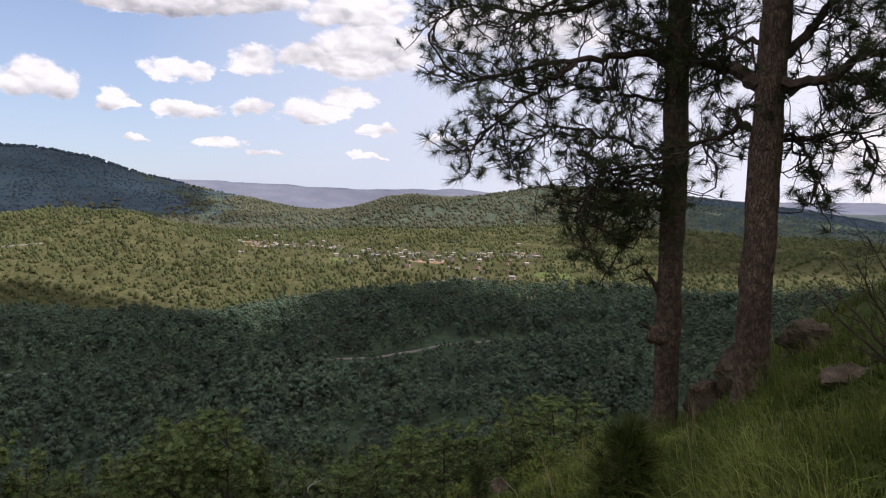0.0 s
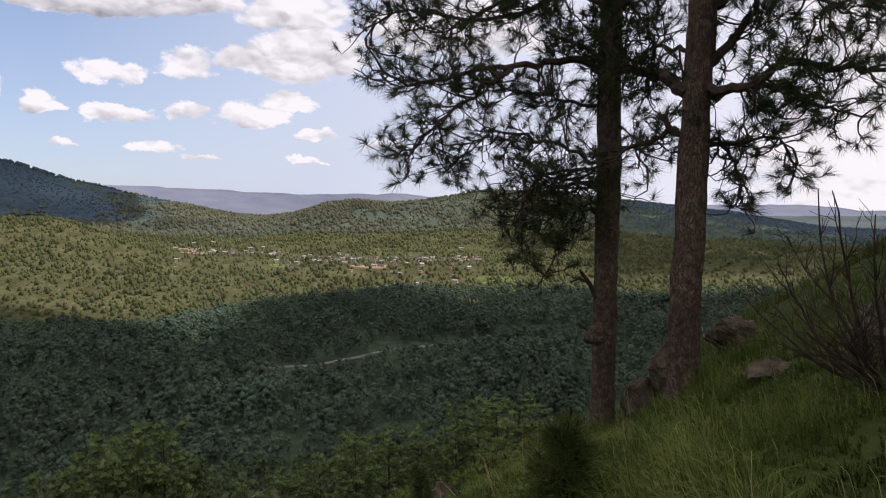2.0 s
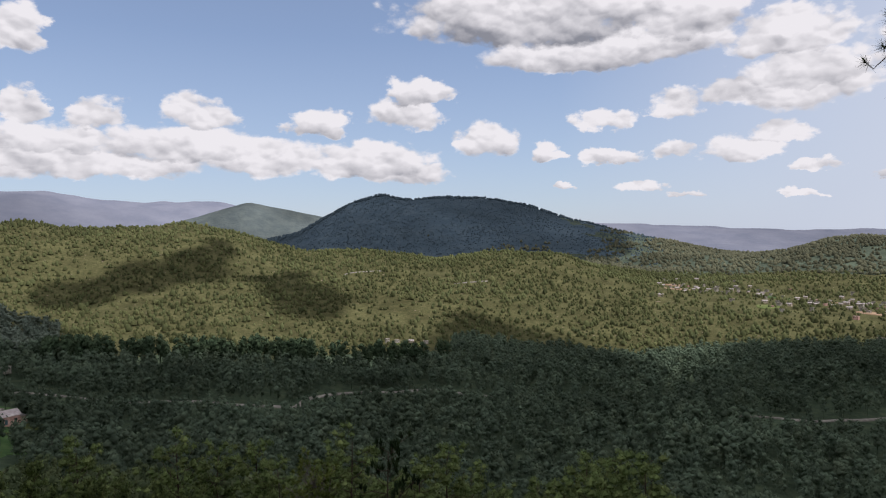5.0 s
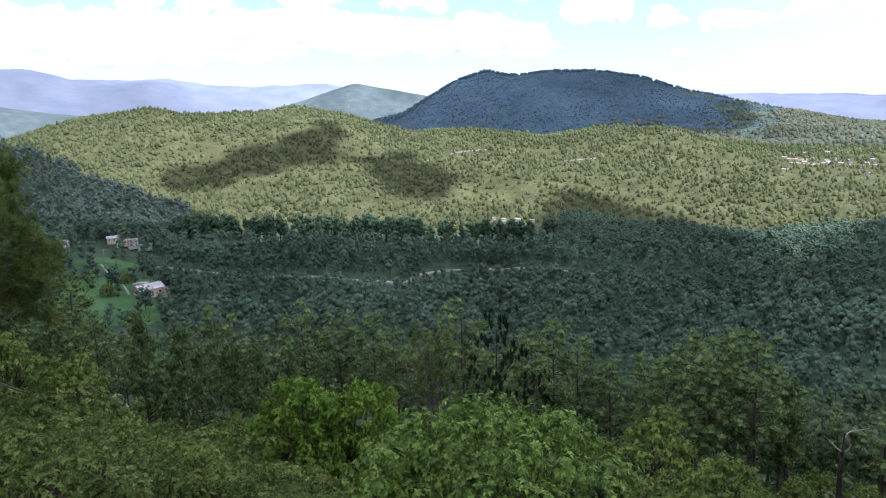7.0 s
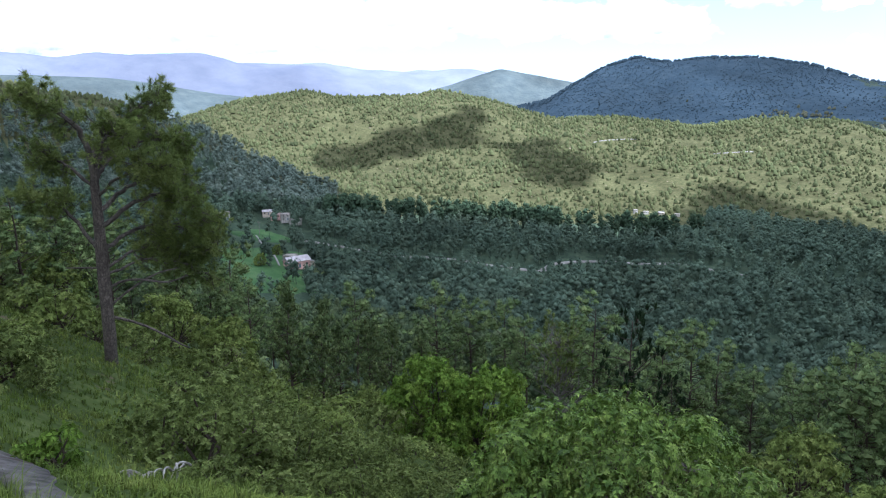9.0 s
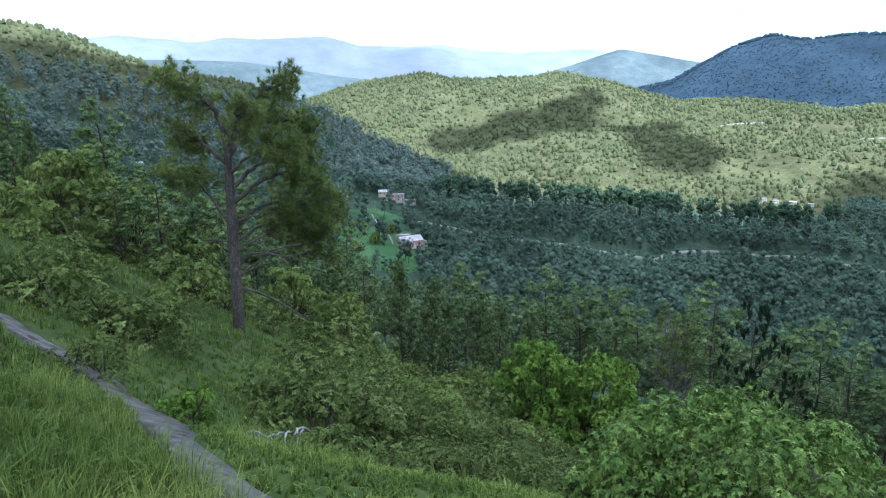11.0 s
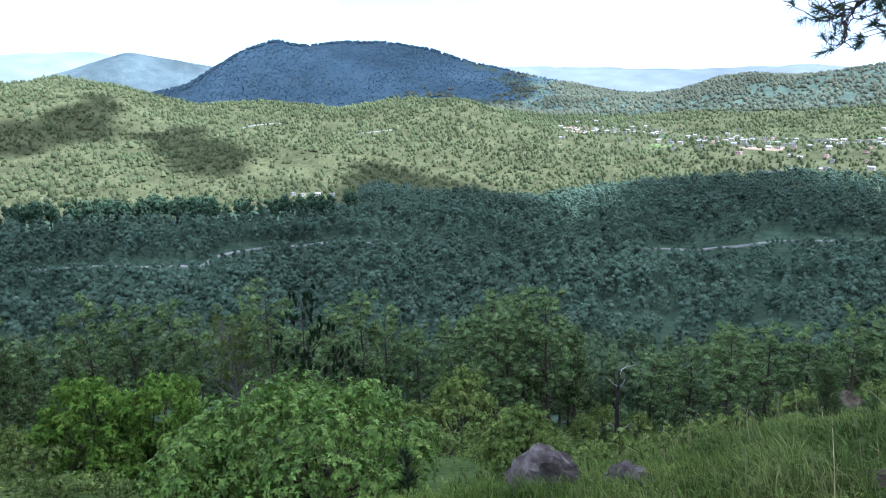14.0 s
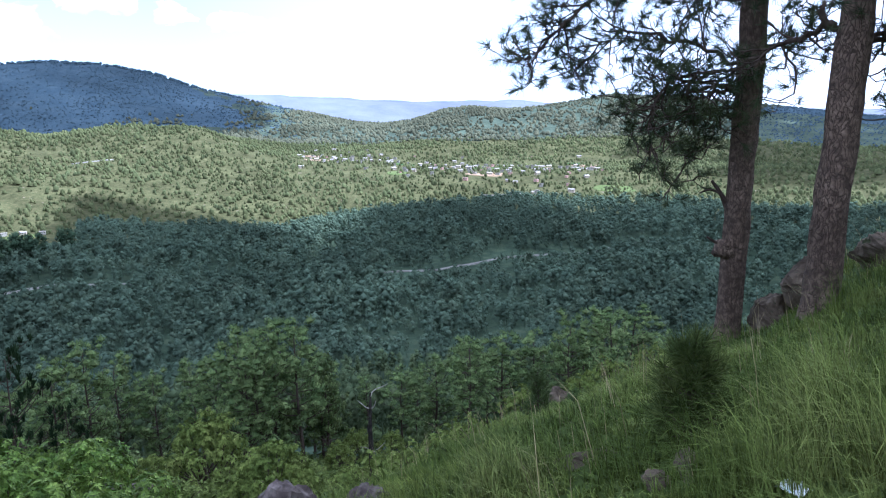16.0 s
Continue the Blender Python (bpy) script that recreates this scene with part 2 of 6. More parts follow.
    if through_light:                           # thin leaves let light through
        tr = N.new("ShaderNodeBsdfTranslucent")
        Lk.new(col, tr.inputs[0])
        mx = N.new("ShaderNodeMixShader")
        mx.inputs[0].default_value = through_light
        Lk.new(bsdf.outputs[0], mx.inputs[1])
        Lk.new(tr.outputs[0], mx.inputs[2])
        Lk.new(mx.outputs[0], N["Material Output"].inputs["Surface"])
    return mat


M_SLOPE = node_mat("slope_soil_and_grass", [(0.03, 0.045, 0.012), (0.05, 0.068, 0.018), (0.075, 0.09, 0.028)], 2.2, 0.95, 1.0, 14.0, spots=((0.1, 0.073, 0.05), 0.5, 0.66))
M_FLOOR = node_mat("forest_floor", [(0.034, 0.052, 0.034), (0.05, 0.072, 0.045), (0.078, 0.1, 0.06)], 0.16, 0.95, 1.0, 0.6)
M_HILL = node_mat("hill_scrub", [(0.056, 0.06, 0.028), (0.078, 0.079, 0.036), (0.107, 0.1, 0.05)], 0.28, 0.95, 0.8, 0.5, spots=((0.2, 0.16, 0.12), 0.16, 0.69))
# hill scrub shifted towards blue: distance haze put into the colour
M_FARHILL = node_mat("hazy_far_hill_scrub", [(0.055, 0.075, 0.058), (0.07, 0.09, 0.066), (0.088, 0.105, 0.075)], 0.2, 0.95, 0.6, 0.3, spots=((0.12, 0.12, 0.095), 0.05, 0.72))
# blue of the haze over the shaded mountain, put into the ground colour
M_HAZEHILL = node_mat("haze_blue_hill", [(0.05, 0.076, 0.1), (0.06, 0.088, 0.112), (0.072, 0.1, 0.122)], 0.04, 0.95, 0.5, 0.12)
# hills beyond 2 km, greyed in the base colour to stand for haze
M_HAZEGREY = node_mat("haze_grey_hill", [(0.072, 0.09, 0.095), (0.086, 0.106, 0.108), (0.104, 0.124, 0.122)], 0.03, 0.95, 0.8, 0.1)
# bluer and paler than the nearer pines: valley haze put into the colour
M_PINE_V = node_mat("hazy_valley_pine_foliage", [(0.074, 0.106, 0.076), (0.092, 0.128, 0.088), (0.114, 0.148, 0.098)], 0.09, 0.9, island=0.18, through_light=0.25)
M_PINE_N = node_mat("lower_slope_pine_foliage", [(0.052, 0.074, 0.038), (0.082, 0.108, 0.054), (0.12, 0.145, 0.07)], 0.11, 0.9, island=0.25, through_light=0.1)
M_UNDER = node_mat("scrub_foliage", [(0.06, 0.085, 0.034), (0.095, 0.124, 0.048), (0.14, 0.165, 0.068)], 0.12, 0.9, island=0.4, through_light=0.1)
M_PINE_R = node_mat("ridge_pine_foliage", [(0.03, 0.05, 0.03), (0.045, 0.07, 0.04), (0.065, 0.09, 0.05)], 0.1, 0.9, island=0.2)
M_PINE_M = node_mat("hill_pine_foliage", [(0.074, 0.088, 0.042), (0.098, 0.112, 0.05), (0.13, 0.136, 0.062)], 0.06, 0.9, island=0.25, through_light=0.25)
# greyer than the hill pines, a little haze mixed into the colour
M_PINE_P = node_mat("hazy_far_pine_foliage", [(0.07, 0.076, 0.052), (0.088, 0.092, 0.06), (0.112, 0.112, 0.072)], 0.05, 0.9, island=0.12)
# lightened needles: the haze before the shaded flank is painted in
M_PINE_F = node_mat("hazy_flank_pine_foliage", [(0.11, 0.142, 0.116), (0.135, 0.168, 0.134), (0.165, 0.195, 0.152)], 0.05, 0.9, island=0.15, through_light=0.2)
# mountain pines with the same haze blue painted into the needles
M_PINE_B = node_mat("haze_blue_pine_foliage", [(0.05, 0.074, 0.094), (0.058, 0.084, 0.104), (0.068, 0.094, 0.112)], 0.03, 0.95, island=0.06)

# ---- the lie of the land: rings of (bearing, distance, height over the eye) from the foot of the slope to the horizon ----
RINGS = [
    [(-180, 1.5, -1.2), (-90, 1.5, -1.4), (0, 1.5, -1.78), (60, 1.5, -1.8), (120, 1.5, -1.5)],
    [(-180, 4, -0.4), (-100, 4, -0.2), (-60, 4, -1.0), (-36, 4, -1.58), (-14, 4.2, -2.0), (10, 4, -2.45), (40, 4, -2.7), (70, 4, -2.5), (85, 4, -2.1), (110, 4, -1.5)],
    [(-180, 11, 3.0), (-100, 12, 4.0), (-60, 12, 2.0), (-44, 12, 0.35), (-40, 12, -0.4), (-37, 11.5, -0.75), (-34, 11, -1.15), (-30, 10.5, -1.6), (-26, 10, -2.05), (-20, 9.5, -2.88), (-15, 9.5, -3.28), (-10, 9, -3.48), (-6, 8.5, -3.62), (-1, 8, -3.65), (6, 7.5, -4.0), (20, 8, -5.0), (40, 10, -7.0), (60, 11, -6.7), (80, 10, -4.8), (90, 10, -3.5), (105, 10, -1.6)],
    [(-180, 40, 14), (-100, 40, 13), (-60, 30, 2), (-40, 25, -4), (-30, 25, -8.5), (-20, 25, -12), (-10, 25, -14), (0, 25, -15.2), (20, 28, -16.5), (40, 30, -17), (55, 31, -16.4), (70, 30, -12.3), (80, 25, -8.4), (90, 25, -5.6), (105, 28, -2)],
    [(-180, 120, 40), (-100, 120, 35), (-60, 80, -6), (-40, 65, -20), (-20, 62, -28), (0, 60, -31.5), (10, 60, -32.5), (20, 65, -35.5), (40, 60, -30.5), (55, 60, -28), (67, 60, -25.5), (80, 60, -17), (90, 60, -12), (105, 70, -4)],
    [(-180, 300, 60), (-100, 280, 40), (-60, 260, -60), (-40, 240, -86), (-20, 232, -93), (0, 230, -97.5), (20, 240, -99), (40, 250, -95), (60, 250, -79), (70, 250, -69), (80, 250, -58), (90, 250, -50), (110, 300, -10)],
    [(-180, 600, 80), (-100, 560, 40), (-60, 560, -60), (-40, 560, -80), (-25, 560, -88), (-10, 540, -86), (0, 520, -84.5), (10, 500, -90), (20, 480, -98), (33, 470, -88.5), (40, 460, -87.5), (50, 460, -83), (62, 450, -74.5), (70, 430, -67), (80, 450, -56), (90, 450, -41), (110, 500, 20)],
    [(-180, 800, 90), (-100, 720, 40), (-60, 720, -60), (-40, 700, -72), (-25, 700, -86), (-10, 680, -88), (0, 650, -88.5), (10, 620, -95), (18, 600, -108), (30, 600, -95), (40, 600, -97), (50, 580, -94), (59, 560, -82), (62.5, 560, -70), (65, 580, -61), (69, 600, -42), (73, 620, -16), (79, 650, 9), (84, 680, 19), (88, 700, 36), (90.4, 710, 50), (93, 715, 62), (110, 720, 85)],
    [(-180, 950, 80), (-100, 820, 20), (-60, 790, -55), (-40, 780, -66), (-10, 780, -75), (0, 760, -78), (10, 740, -77), (20, 720, -79), (30, 750, -63), (40, 750, -63), (50, 740, -60), (62, 680, -78), (70, 780, -50), (80, 850, -15), (90, 900, 25), (110, 900, 40)],
    [(-180, 1100, 60), (-100, 950, 0), (-60, 920, -70), (-40, 900, -80), (-20, 900, -80), (-10, 900, -79), (0, 900, -82), (5, 900, -79), (10, 900, -72), (15.7, 930, -68), (19, 970, -57), (21.5, 1000, -47), (24, 1000, -28), (28.3, 1000, -22), (31, 1000, -26), (34, 1000, -33), (40, 1000, -20), (45, 1020, -20), (47, 1030, -12), (49, 1040, 1), (51, 1050, 13), (54, 1060, 26), (57, 1060, 20), (60, 1060, 19), (62.5, 1060, 21), (65.2, 1060, 31), (69.6, 1060, 17), (73.5, 1060, -4), (80, 1050, -30), (90, 1050, -10), (110, 1050, 30)],
    [(-180, 1300, 20), (-60, 1150, -80), (-40, 1100, -80), (-20, 1100, -66), (-10, 1100, -62), (0, 1100, -62), (10, 1120, -64), (16, 1160, -63), (20, 1230, -56), (25, 1270, -48), (40, 1280, -62), (60, 1300, -50), (80, 1300, -60), (110, 1300, 0)],
    [(-180, 1700, 40), (-60, 1500, -80), (-42, 1500, -74), (-38, 1500, -70), (-34, 1500, -66), (-28, 1500, -38), (-23, 1500, -20), (-20, 1500, -11), (-16, 1480, -1), (-11.3, 1460, 8), (-9, 1450, 13), (-5.4, 1450, -3), (-3, 1450, -12), (-0.7, 1450, -14), (2.3, 1450, -5), (4.4, 1450, -10), (6, 1460, -25), (7.6, 1500, -38), (9.5, 1530, -43), (11.3, 1550, -40), (15, 1600, -17), (19.3, 1650, 9), (21.5, 1680, 25), (23.7, 1700, 42), (26.9, 1700, 77), (30, 1700, 92), (33.6, 1700, 99), (36.7, 1700, 92), (37.8, 1700, 98), (38.7, 1700, 109), (39.6, 1700, 99), (41.3, 1700, 85), (43.5, 1720, 48), (45.7, 1750, 10), (50, 1800, -15), (60, 1800, -40), (80, 1800, -40), (110, 1700, 0)],
]
FAR_RINGS = [
    [(-180, 2150, 0), (-60, 2100, -85), (0, 2100, -95), (60, 2150, -70), (110, 2150, -40)],
    [(-180, 2600, 40), (-60, 2600, -85), (-34, 2500, -75), (-20, 2600, -90), (20, 2600, -70), (36, 2600, -20), (40, 2600, 40), (43.2, 2600, 80), (45.9, 2600, 103), (49.4, 2600, 137), (51.5, 2600, 110), (53.8, 2600, 75), (58, 2600, 30), (64, 2600, 20), (72, 2600, 70), (80, 2600, 120), (90, 2600, 140), (110, 2600, 60)],
    [(-180, 3200, 0), (-60, 3100, -100), (0, 3200, -95), (30, 3200, -70), (60, 3200, 20), (80, 3200, 60), (110, 3200, 0)],
    [(-180, 4000, 100), (-60, 3900, -70), (-39, 3900, -92), (-34, 3900, -80), (-30, 3900, -68), (-20, 3900, -52), (-8, 3900, -5), (-3.5, 4000, 8), (-2.1, 4000, 14), (-0.7, 4000, 26), (0.8, 4000, 16), (4.4, 4000, 14), (8.5, 4000, 22), (12.1, 4000, 42), (16.1, 4000, 58), (19.4, 4000, 64), (24, 4000, 45), (32, 4000, 30), (45, 4000, 110), (51.3, 4000, 200), (59.8, 4000, 214), (64.2, 4000, 252), (69.8, 4000, 260), (72.6, 4000, 312), (76, 4000, 306), (79.7, 4000, 314), (82.7, 4000, 275), (87.4, 4000, 300), (110, 4000, 200)],
    [(-180, 4700, -60), (0, 4700, -120), (110, 4700, -60)],
]
AZ_GRID = np.concatenate([np.arange(-180, -60, 2.0), np.arange(-60, 112, 0.4), np.arange(112, 180.1, 2.0)])
R_GRID = np.concatenate([[0.0], np.geomspace(0.6, 30, 46), np.geomspace(32, 560, 70), np.arange(568, 1800, 8.0), np.arange(1810, 2160, 25.0), np.arange(2185, 4700, 42.0)])


def ring_table():
    az = AZ_GRID
    R, Z = [np.zeros_like(az)], [np.full_like(az, -1.6)]
    for ring in RINGS + FAR_RINGS:
        k = np.array(ring, float)
        k = np.vstack([k, [180, *k[0, 1:]]])
        k = np.vstack([[-180, *k[0, 1:]], k]) if k[0, 0] > -180 else k
        fine = np.interp(np.arange(-180, 180.01, 0.2), k[:, 0], k[:, 2]), np.interp(np.arange(-180, 180.01, 0.2), k[:, 0], k[:, 1])
        soft = np.hanning(9) / np.hanning(9).sum()
        fine = [np.convolve(np.pad(f, 4, mode="edge"), soft, "valid") for f in fine]
        Z.append(np.interp(az, np.arange(-180, 180.01, 0.2), fine[0]))
        R.append(np.interp(az, np.arange(-180, 180.01, 0.2), fine[1]))
    R, Z = np.array(R), np.array(Z)
    h = np.diff(R, axis=0)
    d = np.diff(Z, axis=0) / h
    s = np.zeros_like(Z)                        # monotone slopes between rings
    w1, w2 = 2 * h[1:] + h[:-1], h[1:] + 2 * h[:-1]
    with np.errstate(all="ignore"):
        inner = (w1 + w2) / (w1 / d[:-1] + w2 / d[1:])
    s[1:-1] = np.where(d[:-1] * d[1:] > 0, inner, 0.0)
    s[0], s[-1] = d[0], d[-1]
    out = np.zeros((len(az), len(R_GRID)))
    for i in range(len(az)):
        j = np.clip(np.searchsorted(R[:, i], R_GRID, side="right") - 1, 0, len(R) - 2)
        u = np.clip((R_GRID - R[j, i]) / h[j, i], 0, 1)
        out[i] = ((2 * u**3 - 3 * u**2 + 1) * Z[j, i] + (u**3 - 2 * u**2 + u) * h[j, i] * s[j, i]
                  + (-2 * u**3 + 3 * u**2) * Z[j + 1, i] + (u**3 - u**2) * h[j, i] * s[j + 1, i])
    x, y = -np.sin(np.radians(az))[:, None] * R_GRID, np.cos(np.radians(az))[:, None] * R_GRID
    r = np.broadcast_to(R_GRID, x.shape)
    rough = np.interp(r, [0, 3, 12, 60, 250, 600, 1000, 1700, 2600, 4000, 4700], [0, 0.03, 0.18, 0.8, 3.5, 4.0, 6.0, 5.0, 14, 26, 5])
    size = np.interp(r, [0, 12, 60, 250, 1000, 4700], [1.5, 4, 16, 60, 110, 420])
    gully = np.zeros_like(r)
    for lo, hi, sz in ((0, 30, 3.0), (15, 150, 14.0), (90, 700, 60.0), (500, 2100, 120.0), (1800, 6000, 300.0)):
        w = np.clip((r - lo) / (0.35 * lo + 1), 0, 1) * np.clip((hi - r) / (0.3 * hi), 0, 1)
        gully += w * fbm(x / sz, y / sz, 5, int(sz))
    return EYE + out + 0.55 * rough * gully


LAND = ring_table()


def height(x, y):
    """The ground's height at places, from the same table as its mesh."""
    x, y = np.asarray(x, float), np.asarray(y, float)
    az, r = np.degrees(np.arctan2(-x, y)), np.hypot(x, y)
    i = np.clip(np.searchsorted(AZ_GRID, az, side="right") - 1, 0, len(AZ_GRID) - 2)
    j = np.clip(np.searchsorted(R_GRID, r, side="right") - 1, 0, len(R_GRID) - 2)
    u, v = (az - AZ_GRID[i]) / (AZ_GRID[i + 1] - AZ_GRID[i]), np.clip((r - R_GRID[j]) / (R_GRID[j + 1] - R_GRID[j]), 0, 1)
    return (LAND[i, j] * (1 - v) + LAND[i, j + 1] * v) * (1 - u) + (LAND[i + 1, j] * (1 - v) + LAND[i + 1, j + 1] * v) * u


def polar(az, r):
    return -math.sin(radians(az)) * r, math.cos(radians(az)) * r


def on_ground(az, r):
    x, y = polar(az, r)
    return x, y, float(height(x, y))


def build_land():
    nA, nR = LAND.shape
    a = np.radians(AZ_GRID)
    X, Y = -np.sin(a)[:, None] * R_GRID, np.cos(a)[:, None] * R_GRID
    P = np.stack([X, Y, LAND], -1)
    split = int(np.searchsorted(R_GRID, 2950))

    def sheet(j0, j1):
        idx = np.arange(nA * nR).reshape(nA, nR)
        idx[:, 0] = 0
        q00, q10, q01, q11 = idx[:-1, j0:j1], idx[1:, j0:j1], idx[:-1, j0 + 1:j1 + 1], idx[1:, j0 + 1:j1 + 1]
        T = np.concatenate([np.stack([q00, q01, q11], -1).reshape(-1, 3), np.stack([q00, q11, q10], -1).reshape(-1, 3)])
        T = T[T[:, 0] != T[:, 2]][:, ::-1]
        used, inv = np.unique(T, return_inverse=True)
        return P.reshape(-1, 3)[used], inv.reshape(-1, 3)

    V, T = sheet(0, split)
    me = tri_mesh("ground", V, T, None, True)
    for mt in (M_SLOPE, M_FLOOR, M_HILL, M_FARHILL, M_HAZEHILL, M_HAZEGREY):
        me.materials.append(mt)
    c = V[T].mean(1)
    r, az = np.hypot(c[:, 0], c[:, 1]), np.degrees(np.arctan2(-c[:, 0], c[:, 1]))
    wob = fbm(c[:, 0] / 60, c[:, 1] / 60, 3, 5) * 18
    # the three far slots carry haze in their colour
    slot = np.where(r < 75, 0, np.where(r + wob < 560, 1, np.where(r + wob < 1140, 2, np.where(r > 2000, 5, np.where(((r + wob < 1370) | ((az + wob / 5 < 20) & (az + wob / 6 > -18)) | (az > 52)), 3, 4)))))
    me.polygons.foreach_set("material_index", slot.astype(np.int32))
    tagged(new("ground", me), "grassy slope falling to wooded valley and sunlit hills", "ground", kind="structure")
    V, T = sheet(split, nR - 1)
    tagged(new("backdrop", tri_mesh("backdrop", V, T, M_RANGE, True)), "mountain ranges on the horizon, in painted pale blue haze", "mountains", kind="structure")


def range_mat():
    """The last ranges: so far off that they are pale air more than rock; haze is put into colour and glow."""
    mat = node_mat("hazy_distant_range", [(0.108, 0.12, 0.155), (0.13, 0.14, 0.175), (0.15, 0.16, 0.195)], 0.006, 1.0, 0.3, 0.02, spec=0.0)
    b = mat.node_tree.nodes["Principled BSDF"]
    # faint blue emission stands in for the haze
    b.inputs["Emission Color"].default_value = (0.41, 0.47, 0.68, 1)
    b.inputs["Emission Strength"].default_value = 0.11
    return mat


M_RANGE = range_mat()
build_land()


# ---- clouds overhead, whose shadows lie on the valley ----
def lumpy_ball(rng, rings=5, seg=9, amp=0.3):
    v, t = [], []
    k = rng.uniform(0, 100)
    for i in range(rings + 1):
        th = math.pi * i / rings
        for j in range(seg):
            ph = 2 * math.pi * j / seg
            p = np.array([math.sin(th) * math.cos(ph), math.sin(th) * math.sin(ph), math.cos(th)])
            rr = 1 + amp * noise.noise(Vector(p * 1.7) + Vector((k, k, k)))
            v.append(p * rr)
    for i in range(rings):
        for j in range(seg):
            a, b, c, d = i * seg + j, i * seg + (j + 1) % seg, (i + 1) * seg + j, (i + 1) * seg + (j + 1) % seg
            t += [(a, c, d), (a, d, b)]
    return np.array(v), np.array(t)


def cloud_mat():
    mat = bpy.data.materials.new("cloud_droplets")
    mat.use_nodes = True
    N, Lk = mat.node_tree.nodes, mat.node_tree.links
    b = N["Principled BSDF"]
    b.inputs["Base Color"].default_value, b.inputs["Roughness"].default_value = (0.95, 0.95, 0.95, 1), 1.0
    tr = N.new("ShaderNodeBsdfTranslucent")
    tr.inputs[0].default_value = (0.95, 0.95, 0.97, 1)
    mx = N.new("ShaderNodeMixShader")
    mx.inputs[0].default_value = 0.6
    Lk.new(b.outputs[0], mx.inputs[1]), Lk.new(tr.outputs[0], mx.inputs[2])
    Lk.new(mx.outputs[0], N["Material Output"].inputs["Surface"])
    return mat


M_CLOUD = cloud_mat()
CLOUD_BASE_Z = 1800.0


def overhead_cloud(places, seed, label):
    """A cumulus of puffs; places are (x, y, radius) of their shadows on the ground."""
    rng = random.Random(seed)
    s = Soup()
    for x, y, rad in places:
        g = float(height(x, y))
        k = (CLOUD_BASE_Z + rng.uniform(0, 60) - g) / TO_SUN.z
        c = np.array([x, y, g]) + np.array(TO_SUN) * k
        v, t = lumpy_ball(rng, 4, 8)
        s.add(v * (rad, rad, min(rad * 0.35, 60)) + c, t)
    tagged(new("cloud", s.mesh("cloud", M_CLOUD, True)), label, "cloud", "clouds overhead", "structure")


def shade_fan(edge, az0, az1, rmin):
    """Puffs that fill a fan of ground out to edge(bearing) and keep within it."""
    bear = np.arange(az0 - 8, az1 + 8, 0.4)
    rim = np.interp(bear, [e[0] for e in edge], [e[1] for e in edge])
    rim = np.stack([-np.sin(np.radians(bear)) * rim, np.cos(np.radians(bear)) * rim], -1)
    out = []
    az = az0
    while az <= az1:
        r, row = np.interp(az, [e[0] for e in edge], [e[1] for e in edge]), 0
        while r > rmin:
            rad = max(18.0, (0.034, 0.05, 0.07, 0.10, 0.14)[min(row, 4)] * r)
            x, y = polar(az, r - rad * 0.85)
            room = np.hypot(rim[:, 0] - x, rim[:, 1] - y).min()
            out.append((x, y, max(11.0, min(rad, room * 1.02))))
            r, row = r - rad * 0.8, row + 1
        az += 1.7
    return out


VALLEY_EDGE = [(-60, 700), (-23.4, 561), (-19.2, 561), (-14.9, 592), (-10.4, 568), (-5.7, 538), (-1, 575), (2.8, 645), (6.6, 640), (9.6, 612), (10.8, 580), (12, 480), (14.6, 440), (17.2, 440), (19, 500), (19.8, 580), (20.6, 604), (21.7, 637), (25.5, 662), (28.3, 676), (31.6, 710), (33.2, 705), (34.5, 640), (35.5, 560), (37, 482), (47, 462), (55, 456), (60.5, 490), (62, 580), (63, 690), (64.5, 740), (66.5, 742), (75, 760), (83, 720), (86, 672), (90, 652), (100, 640)]
overhead_cloud(shade_fan(VALLEY_EDGE, -58, 100, 60) + [(0, 0, 110), (90, 60, 120), (120, -60, 140), (-60, -60, 120), (-120, 40, 110)], 3, "broad white cumulus cloud shading the valley")
HILL_SHADE = [(62.6, 812, 34), (60.2, 815, 40), (57.6, 818, 44), (55.2, 828, 46), (53.2, 858, 40), (51.8, 892, 28), (51.6, 926, 20), (57.8, 850, 28), (52.6, 815, 34), (63, 784, 22), (60.4, 780, 20), (49.4, 800, 14), (46.8, 800, 34), (45.2, 765, 44), (44.3, 716, 36), (43.4, 748, 32), (46, 716, 28), (45.6, 836, 22), (47.6, 760, 20), (56.6, 780, 16)]
overhead_cloud([(*polar(a, r), k) for a, r, k in HILL_SHADE], 4, "small white cumulus cloud over the sunlit hill")
overhead_cloud([(*polar(a, r), 110) for a in (22, 26, 30, 34, 38, 42, 46) for r in (1420, 1540, 1660, 1760)] + [(*polar(48, 1700), 80)], 5, "white cumulus cloud over the dark mountain")
overhead_cloud([(*polar(a, r), 0.062 * r) for a in range(-56, -18, 4) for r in (775, 860, 960, 1080, 1220, 1380, 1520)], 6, "white cumulus cloud over the far ridge")
overhead_cloud([(*polar(-10.4, 1010), 24), (*polar(-11.8, 1050), 34), (*polar(-13.2, 1080), 36), (*polar(-14.3, 1010), 30), (*polar(-12.6, 985), 24)], 8, "small white cumulus cloud over the far ridge")


